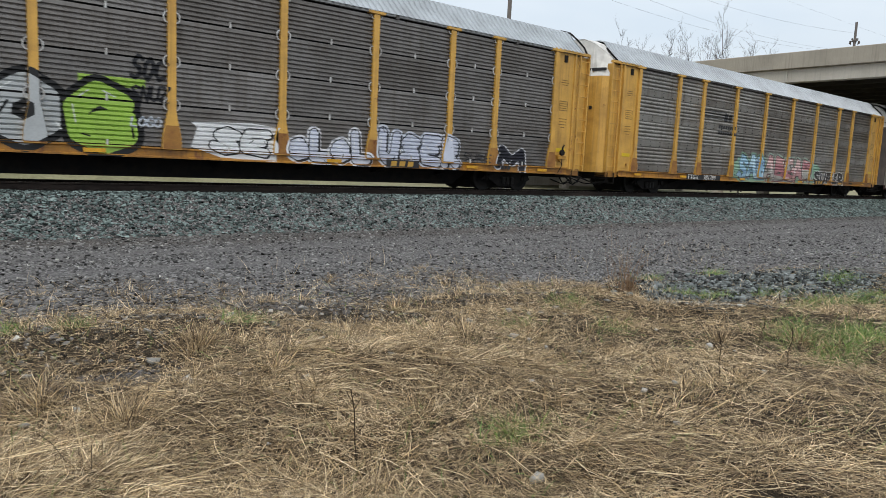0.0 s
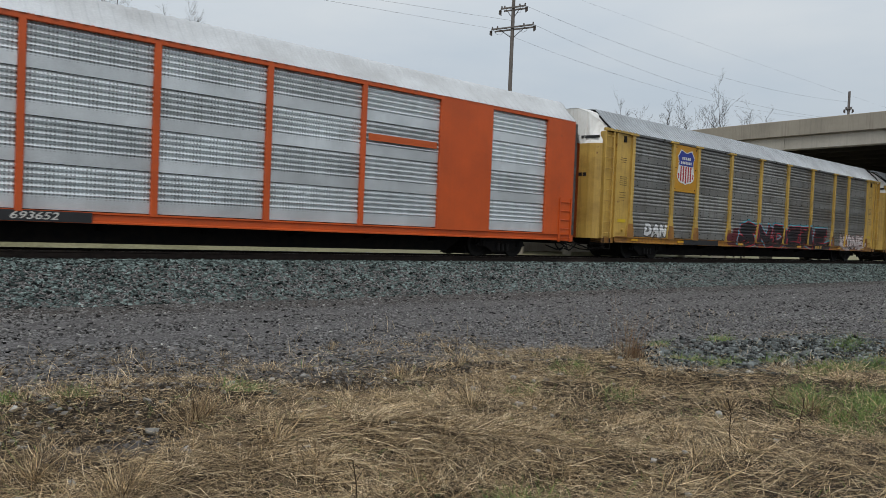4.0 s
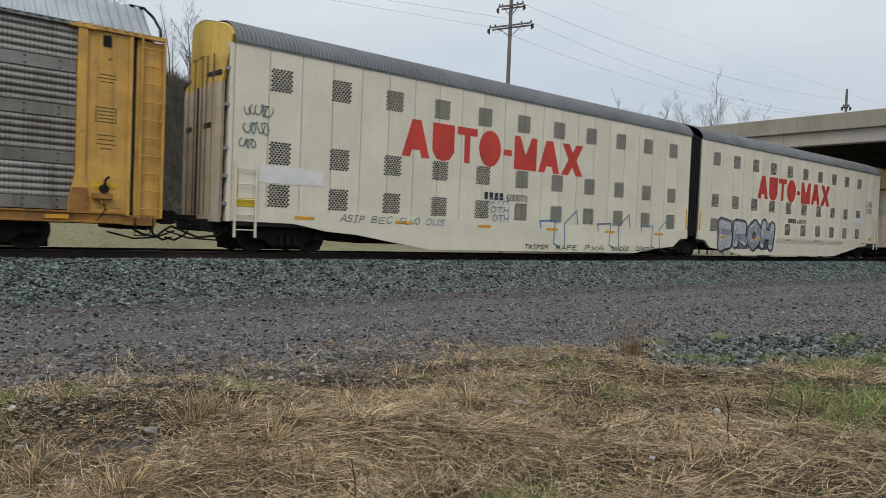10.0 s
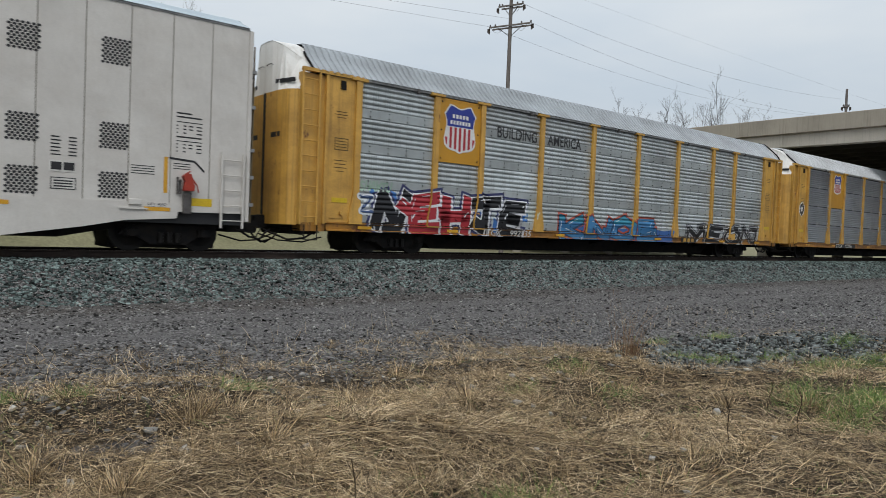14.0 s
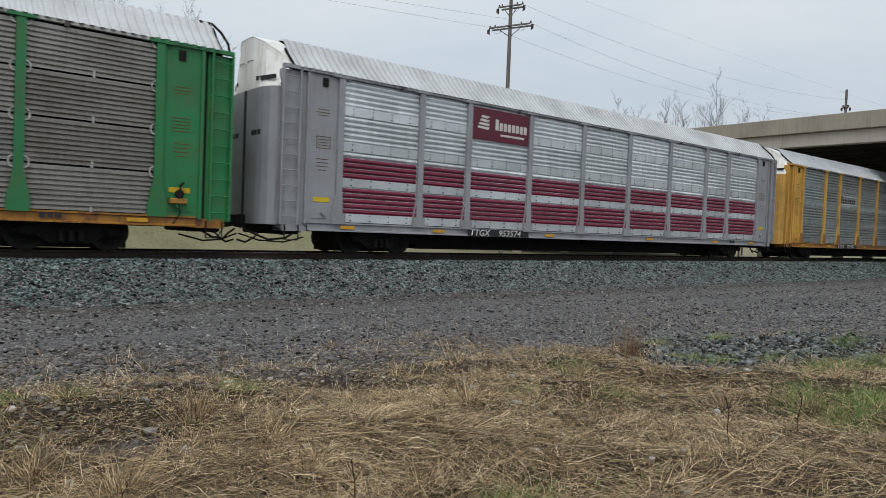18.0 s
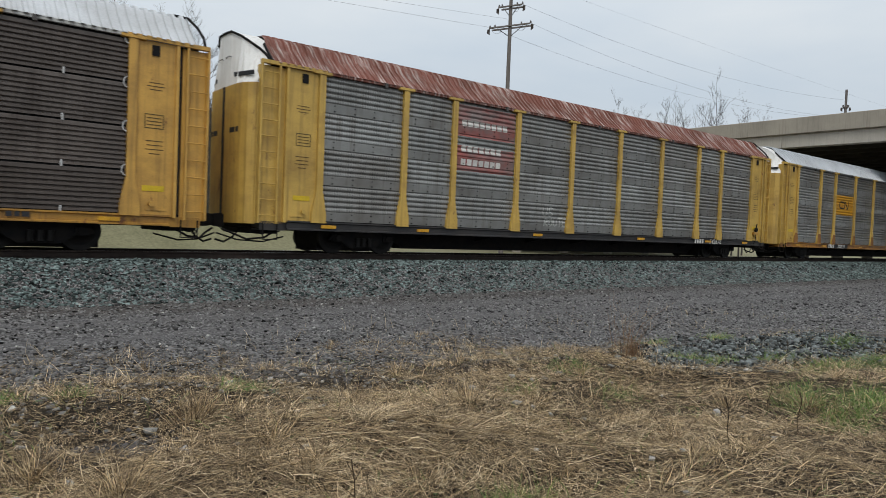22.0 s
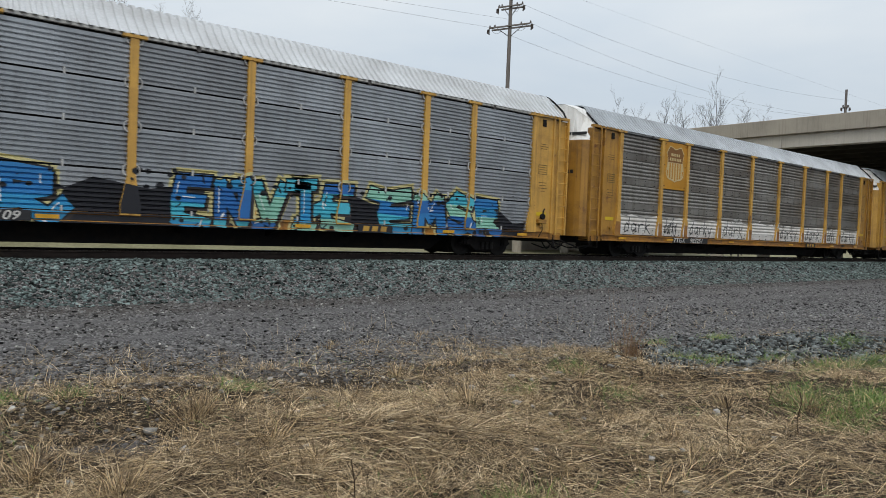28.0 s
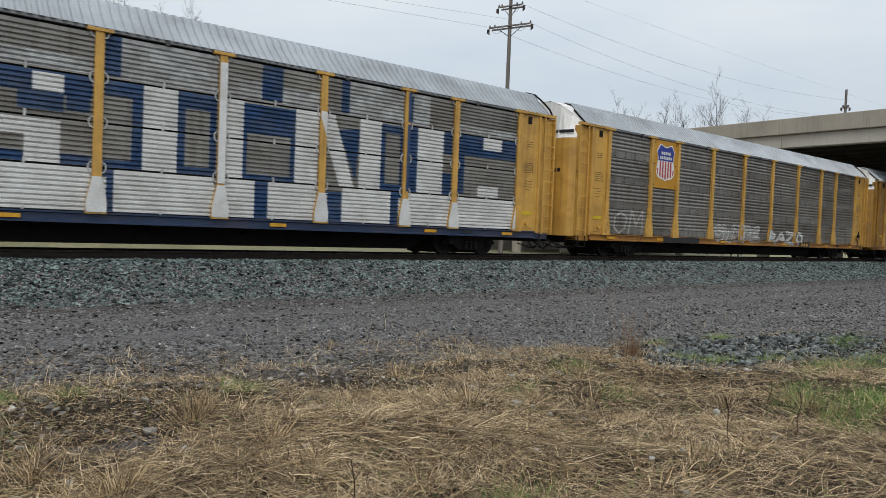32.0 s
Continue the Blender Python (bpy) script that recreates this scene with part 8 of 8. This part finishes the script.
def behind_heap(x, y):
    """Bare gravel between the heap and the track."""
    return (x > 8.0) & (y > np.interp(x, [8.0, 9.3, 12.2, 14.2], [5.7, 6.3, 5.4, 4.7])) & (RNG.random(len(x)) < 0.93)


def build_stones():
    x, y = spread(50000, -9, 62, 1.7, 15.0, 17.62)
    size = np.clip(RNG.normal(0.053, 0.015, len(x)), 0.025, 0.10) * (1 + 0.5 * smooth(20, 60, x))
    keep = RNG.random(len(x)) < smooth(14.9, 15.9, y) + 0.06
    stones("ballast", "grey-green crushed stone ballast beside the rail", x[keep], y[keep], size[keep] * 1.12, STONE, 0.3, 0.55)
    x, y = spread(9000, -9, 60, 1.5, 17.95, 19.2)
    stones("crib_ballast", "crushed stone between the rails", x, y, np.full(len(x), 0.06), STONE, 0.3, 0.72, -0.01)
    # gravel track: small stones, thinner in the wheel ruts
    x, y = spread(60000, -2, 45, 1.8, 5.0, 15.6)
    w = np.exp(-((y - 11.0) / 0.5) ** 2) + np.exp(-((y - 12.9) / 0.5) ** 2)
    patch = 0.5 + 0.5 * np.sin(x * 0.9 + np.sin(y * 2.1)) * np.sin(y * 1.7 + 0.6 * x)
    keep = (y > verge(x) - (2.2 + 0.9 * smooth(4, 1.5, x)) * RNG.random(len(x))) & (RNG.random(len(x)) < 1 - 0.65 * np.clip(w, 0, 1) - 0.25 * patch)
    x, y = x[keep], y[keep]
    size = np.clip(RNG.lognormal(-3.45, 0.42, len(x)), 0.014, 0.085)
    stones("gravel", "loose grey gravel on the service track", x, y, size, STONE_ROAD, 0.42, 0.6)
    x, y = spread(900, 0, 30, 1.5, 5.0, 15.5)
    stones("pale_pebbles", "scattered pale pebbles", x, y, RNG.uniform(0.02, 0.055, len(x)), STONE_PALE, 0.35, 0.6)
    # heap of coarse blue-grey stone at the verge
    x, y = RNG.uniform(7.3, 14.4, 20000), RNG.uniform(3.6, 6.8, 20000)
    keep = in_heap(x, y, 0.25)
    x, y = x[keep], y[keep]
    stones("coarse_stone", "heap of coarse blue-grey broken stone at the verge", x, y, np.clip(RNG.lognormal(-3.5, 0.42, len(x)), 0.016, 0.09), RIPRAP, 0.2, 0.8)
    # dark cinders in the grass
    x, y = 1.27 + RNG.normal(0, 0.2, 800), 5.18 + RNG.normal(0, 0.15, 800)
    stones("cinders", "patch of dark cinders in the dead grass", x, y, np.clip(RNG.lognormal(-3.5, 0.4, 800), 0.015, 0.065), mat("dark_cinder", (0.085, 0.08, 0.08), (0.04, 0.037, 0.037), rough=0.9, island=0.9), 0.15, 0.7)
    # flat grey stones trodden into the soil where the grass thins out
    x, y = RNG.uniform(0.2, 9.5, 2400), RNG.uniform(4.6, 9.0, 2400)
    keep = (y < verge(x) + 0.4) & (RNG.random(len(x)) < smooth(4.6, 6.6, y))
    x, y = x[keep], y[keep]
    stones("trodden_stones", "flat grey stones trodden into the thin grass", x, y, np.clip(RNG.lognormal(-3.55, 0.4, len(x)), 0.015, 0.065), STONE_ROAD, 0.25, 0.35, 0.004)
    x, y = RNG.uniform(0.2, 9, 60), RNG.uniform(2.2, 7.5, 60)
    stones("field_stones", "pale stones half hidden in the grass", x, y, RNG.uniform(0.03, 0.085, 60), STONE_PALE, 0.2, 0.5, 0.03)


def blades(name, label, x, y, length, width, rise, heading, curl, mats, weights, lift=0.0, ground=level):
    """Thin tapering leaves of two segments; rise is the angle from the ground."""
    n = len(x)
    z = ground(x, y) + lift
    d = np.stack([np.cos(heading) * np.cos(rise), np.sin(heading) * np.cos(rise), np.sin(rise)], -1)
    sidev = np.stack([-np.sin(heading), np.cos(heading), np.zeros(n)], -1)
    # face the broad side partly up, partly outwards
    tw = RNG.uniform(-0.9, 0.9, n)
    upv = np.cross(d, sidev)
    wv = sidev * np.cos(tw)[:, None] + upv * np.sin(tw)[:, None]
    drift = sidev * RNG.normal(0, 0.28, n)[:, None] + np.array([0, 0, -1.0])[None] * curl[:, None]
    base = np.stack([x, y, z], -1)
    rings = []
    for t, w in ((0.0, 1.0), (0.5, 0.85), (1.0, 0.12)):
        c = base + d * (length * t)[:, None] + drift * (length * t * t)[:, None]
        c[:, 2] = np.maximum(c[:, 2], ground(c[:, 0], c[:, 1]) + 0.004 + 0.02 * RNG.random(n))
        rings.append(c - wv * (width * w)[:, None] * 0.5)
        rings.append(c + wv * (width * w)[:, None] * 0.5)
    v = np.stack(rings, 1).reshape(-1, 3)
    f = np.array([(0, 1, 3, 2), (2, 3, 5, 4)])
    q = (np.arange(n)[:, None, None] * 6 + f[None]).reshape(-1, 4)
    slot = np.repeat(RNG.choice(len(mats), n, p=weights), 2)
    ob = new(name, mesh_arrays(name, v, q, mats, slot))
    tagged(ob, label, "grass", kind="stuff")


def in_verge(x, y, soft=2.4):
    return RNG.random(len(x)) < smooth(verge(x) + 1.3, verge(x) - soft * 0.8, y)


def view_spread(n, near=1.6, far=9.6):
    """Places over the grass strip, thicker close to the eye."""
    r = near + (far - near) * RNG.random(n) ** 1.15
    a = np.radians(RNG.uniform(-2, 78, n))
    rr = r / np.maximum(np.cos(a), 0.42)
    return rr * np.sin(a), rr * np.cos(a)


def build_grass():
    cut = lambda *arrs, keep: [a[keep] for a in arrs]
    # matted dead straw; the lie of the stems swirls from place to place
    x, y = view_spread(320000)
    bare = 0.5 + 0.5 * np.sin(1.9 * x + 1.3 * np.sin(1.1 * y)) * np.sin(1.6 * y + 0.8 * x)
    heap = ((x - 1.25) / 0.34) ** 2 + ((y - 5.25) / 0.2) ** 2 < RNG.uniform(0.3, 1.5, len(x))
    rip = in_heap(x, y, 0.1)
    lush = RNG.random(len(x)) < 0.6 * np.exp(-((x - 7.9) / 0.6) ** 2 - ((y - 2.8) / 0.35) ** 2)
    keep = in_verge(x, y) & ~heap & ~lush & ~behind_heap(x, y) & ~(rip & (RNG.random(len(x)) < 0.9)) & (RNG.random(len(x)) < 1.0 - 0.30 * smooth(4.8, 7.2, y) - 0.5 * bare * smooth(4.4, 7.0, y)) & (RNG.random(len(x)) > 0.3 * smooth(3.6, 1.6, x) * smooth(4.9, 5.8, y))
    x, y = x[keep], y[keep]
    n = len(x)
    swirl = 1.2 * np.sin(0.9 * x + 0.7 * y) + 1.0 * np.sin(1.7 * y - 0.6 * x + 1)
    tone = np.sin(5.3 * x + 2.1 * np.sin(3.7 * y)) * np.sin(4.9 * y + 1.7 * np.sin(4.1 * x)) + 0.6 * np.sin(11 * x + 7 * y) * np.sin(9 * y - 8 * x)
    head = 1.4 * swirl + 0.9 * tone + RNG.normal(0, 0.75, n) + np.where(RNG.random(n) < 0.35, np.pi, 0)
    rise = np.abs(RNG.normal(0.12 + 0.12 * np.clip(tone, 0, 1), 0.3, n))
    short = 1 - 0.45 * smooth(4.8, 8.0, y)
    length = np.clip(RNG.lognormal(-2.12, 0.52, n), 0.03, 0.5) * short * (1 + 0.3 * np.clip(tone, -1, 1)) * (1 - 0.35 * smooth(3.6, 1.6, x) * smooth(4.7, 5.6, y))
    blades("dead_grass", "matted dead straw-coloured grass", x, y, length, RNG.uniform(0.0016, 0.0038, n), rise, head, RNG.uniform(0.0, 0.3, n),
           [STRAW, STRAW_PALE, STRAW_DARK, STRAW_BROWN], [0.32, 0.19, 0.24, 0.25], np.clip(0.045 * tone, 0, 0.06) + RNG.uniform(0.0, 0.04, n) + 0.022 * smooth(5.6, 7.0, y))
    # long stems combed flat by snow and wind
    x, y = view_spread(15000, 1.6, 6.0)
    heap = ((x - 1.25) / 0.34) ** 2 + ((y - 5.25) / 0.2) ** 2 < 1.2
    keep = ~heap & ~in_heap(x, y, 0.1) & (np.sin(2.7 * x + 1.5 * np.sin(2.1 * y)) * np.sin(2.4 * y - 1.1 * x) > -0.35) & (RNG.random(len(x)) < smooth(6.6, 4.4, y))
    x, y = x[keep], y[keep]
    n = len(x)
    swirl = 1.2 * np.sin(0.9 * x + 0.7 * y) + 1.0 * np.sin(1.7 * y - 0.6 * x + 1)
    blades("combed_straw", "long pale straw lying combed in bundles", x, y, RNG.uniform(0.2, 0.5, n), RNG.uniform(0.002, 0.0042, n), np.abs(RNG.normal(0.10, 0.12, n)), 0.8 * swirl - 0.5 + RNG.normal(0, 0.5, n), RNG.uniform(0.0, 0.25, n),
           [STRAW, STRAW_PALE, STRAW_BROWN], [0.38, 0.2, 0.42], RNG.uniform(0.015, 0.075, n))
    # coarser cover behind and beside the eye
    x, y = RNG.uniform(-14, 14, 26000), RNG.uniform(-12, 7.5, 26000)
    seen = (np.hypot(x, y) > 1.5) & (y > x * 0.2 - 0.2) & (x > -0.3)
    keep = ~seen & (y < 7.5 - np.abs(RNG.normal(0, 0.8, len(x))))
    x, y = x[keep], y[keep]
    n = len(x)
    blades("coarse_dead_grass", "coarse dead grass round the verge", x, y, RNG.uniform(0.12, 0.4, n), RNG.uniform(0.006, 0.016, n), np.abs(RNG.normal(0.1, 0.25, n)), RNG.uniform(0, 6.28, n), RNG.uniform(0, 0.2, n),
           [STRAW, STRAW_PALE, STRAW_DARK], [0.5, 0.25, 0.25], RNG.uniform(0, 0.04, n))
    # upright tufts
    tufts = [(1.9, 5.5, 190, 0.42), (2.05, 5.7, 110, 0.36), (4.69, 6.6, 120, 0.34), (4.86, 4.57, 170, 0.30), (1.76, 7.5, 60, 0.25), (6.46, 3.5, 110, 0.30), (7.0, 2.95, 110, 0.30), (3.3, 5.35, 70, 0.34),
             (4.05, 4.6, 60, 0.5), (1.08, 4.35, 190, 0.33), (0.73, 5.0, 170, 0.3), (2.2, 4.65, 90, 0.3), (2.64, 3.45, 90, 0.28), (4.9, 3.1, 90, 0.28), (5.05, 2.55, 90, 0.28), (2.24, 4.05, 110, 0.3), (6.3, 5.2, 90, 0.3), (5.6, 6.6, 60, 0.3)]
    for i in range(260):
        ty = RNG.uniform(2.4, 9.6)
        tufts.append((RNG.uniform(0.3, 9.5), ty, int(RNG.uniform(14, 55)), RNG.uniform(0.10, 0.26) * (1 - 0.3 * (ty > 6.5))))

    def clump(tufts, name, label, wide, mats, weights, steep=1.05, droop=(0.05, 0.4)):
        xs, ys, ls, hs, rs = [], [], [], [], []
        for tx, ty, k, h in tufts:
            if ty > verge(np.array(tx)) + 1.5:
                continue
            a, r = RNG.uniform(0, 2 * np.pi, k), np.abs(RNG.normal(0, 0.085, k))
            xs.append(tx + r * np.cos(a))
            ys.append(ty + r * np.sin(a))
            hs.append(a + RNG.normal(0, 0.5, k))
            rs.append(np.clip(RNG.normal(steep, 0.32, k), 0.25, 1.5))
            ls.append(h * RNG.uniform(0.45, 1.15, k))
        x, y, length, head, rise = map(np.concatenate, (xs, ys, ls, hs, rs))
        n = len(x)
        blades(name, label, x, y, length, RNG.uniform(*wide, n), rise, head, RNG.uniform(*droop, n), mats, weights)
    clump(tufts, "grass_tufts", "upright tufts of dry straw grass", (0.003, 0.006), [STRAW, STRAW_PALE, STRAW_DARK, STRAW_BROWN], [0.34, 0.16, 0.14, 0.36])
    # a tall russet weed beside the heap of stone
    clump([(7.72, 5.62, 45, 0.95), (7.85, 5.6, 40, 0.62), (7.78, 5.55, 90, 0.34)], "russet_weed", "tall russet dead weed with fine stems beside the stone heap", (0.003, 0.006), [RUSSET, STRAW_BROWN], [0.65, 0.35], 1.42, (0.0, 0.12))
    # short broken stems that thin out over the gravel
    x, y = RNG.uniform(0.1, 14, 60000), RNG.uniform(4.0, 10.4, 60000)
    fade = smooth(verge(x) + 2.3, verge(x) - 1.0, y) * smooth(4.0, 5.2, y)
    clot = 0.5 + 0.5 * np.sin(2.3 * x + 1.9 * np.sin(1.7 * y)) * np.sin(2.9 * y + 1.1 * x)
    keep = (RNG.random(len(x)) < fade * (0.25 + 0.75 * clot)) & ~in_heap(x, y, 0.1) & ~behind_heap(x, y)
    x, y = x[keep], y[keep]
    n = len(x)
    blades("broken_stems", "short broken brown grass thinning out over the gravel", x, y, np.clip(RNG.lognormal(-2.6, 0.5, n), 0.02, 0.22), RNG.uniform(0.002, 0.0045, n), np.abs(RNG.normal(0.3, 0.45, n)), RNG.uniform(0, 6.28, n),
           RNG.uniform(0, 0.3, n), [STRAW_BROWN, STRAW, STRAW_DARK, STRAW_PALE], [0.5, 0.22, 0.2, 0.08], RNG.uniform(0.005, 0.045, n))
    # fresh green patches
    gx, gy = [], []
    for cx, cy, sx, sy, k in ((9.66, 6.47, 0.2, 0.07, 140), (8.73, 5.35, 0.22, 0.12, 260), (11.0, 6.16, 0.25, 0.08, 220), (8.78, 4.86, 0.2, 0.1, 200), (9.73, 4.6, 0.3, 0.12, 320), (11.97, 4.5, 0.25, 0.1, 420), (10.9, 3.75, 0.4, 0.12, 900),
                              (9.34, 3.72, 0.4, 0.1, 700), (7.1, 3.0, 0.22, 0.14, 420), (7.05, 2.6, 0.3, 0.12, 600), (8.03, 2.75, 0.3, 0.14, 900), (5.98, 4.45, 0.12, 0.1, 160), (2.76, 6.54, 0.12, 0.09, 200), (5.04, 4.98, 0.16, 0.1, 150),
                              (0.79, 6.93, 0.05, 0.06, 130), (1.26, 6.75, 0.09, 0.07, 170), (6.32, 5.37, 0.2, 0.14, 220), (2.95, 2.85, 0.16, 0.1, 420), (7.6, 3.3, 0.25, 0.1, 300)):
        gx.append(RNG.normal(cx, sx, k))
        gy.append(RNG.normal(cy, sy, k))
    x, y = np.concatenate(gx), np.concatenate(gy)
    sx, sy = view_spread(2600, 2.0, 8.5)
    ok = in_verge(sx, sy, 1.0) & (np.sin(2.1 * sx + sy) * np.sin(1.3 * sy - sx) > -0.1)
    x, y = np.concatenate([x, sx[ok]]), np.concatenate([y, sy[ok]])
    n = len(x)
    blades("green_grass", "fresh green spring grass in patches", x, y, RNG.uniform(0.08, 0.26, n), RNG.uniform(0.0032, 0.007, n), np.clip(RNG.normal(0.9, 0.35, n), 0.1, 1.5),
           RNG.uniform(0, 2 * np.pi, n), RNG.uniform(0.1, 0.6, n), [GRASS, STRAW], [0.88, 0.12])
    # sparse stems standing in the gravel
    x, y = RNG.uniform(1.0, 16, 260), RNG.uniform(7.2, 10.2, 260)
    blades("gravel_stems", "thin dry stems standing in the gravel", x, y, RNG.uniform(0.1, 0.42, 260), RNG.uniform(0.003, 0.005, 260), RNG.uniform(0.7, 1.5, 260), RNG.uniform(0, 6.28, 260), RNG.uniform(0, 0.4, 260), [STRAW_PALE, STRAW], [0.6, 0.4])


def build_brush():
    x, y = RNG.uniform(-30, 36, 60000), RNG.uniform(46, 76, 60000)
    keep = hill_level(x, y) > 1.2
    x, y = x[keep], y[keep]
    n = len(x)
    twig = mat("brush_twigs", (0.085, 0.068, 0.052), (0.045, 0.037, 0.028), rough=0.9, scale=0.3, island=0.6, bump=0)
    blades("hill_brush", "tangle of dry brush and briars on the hillside", x, y, RNG.uniform(0.5, 1.9, n), RNG.uniform(0.012, 0.035, n), RNG.uniform(0.7, 1.5, n), RNG.uniform(0, 6.28, n),
           RNG.uniform(0, 0.4, n), [twig, STRAW_DARK], [0.6, 0.4], ground=hill_level)


build_stones()
build_grass()
build_brush()


def dead_stalk(at, lean, h):
    s = thing("dead_stalk", "thin dark dead weed stalk standing in the grass", "weed", at, "dead stalks")
    g = Geo()
    pts = [(0, 0, 0), (lean * 0.3, 0.02, h * 0.4), (lean * 0.7, 0.0, h * 0.75), (lean, 0.02, h)]
    g.path(pts, 0.0035, 5)
    part("stem", g, STRAW_DARK, s)
    for t, d in ((0.45, 0.08), (0.6, -0.07), (0.75, 0.06), (0.86, -0.04)):
        part("twig", Geo().path([(lean * t, 0.01, h * t), (lean * t + d, 0.02, h * t + 0.07)], 0.002, 4), STRAW_DARK, s)


for sx, sy, ln, hh in ((1.95, 3.05, -0.05, 0.5), (4.9, 2.6, -0.06, 0.42), (5.9, 2.55, 0.05, 0.36), (8.6, 3.9, 0.03, 0.4), (6.5, 3.1, 0.1, 0.35)):
    dead_stalk((sx, sy, float(level(np.array(sx), np.array(sy)))), ln, hh)


def gone(t):
    """Metres the train has run since 16 s."""
    return 21.553 * (t - 16) + 0.0015 * (t - 16) ** 2


def motions():
    for key, car in CARS.items():
        walk(car, [(t, pose(PLACE[key] - gone(t), TRACK_Y, 0)) for t in (0, 4, 8, 12, 16, 20, 24, 28, 32)])


motions()
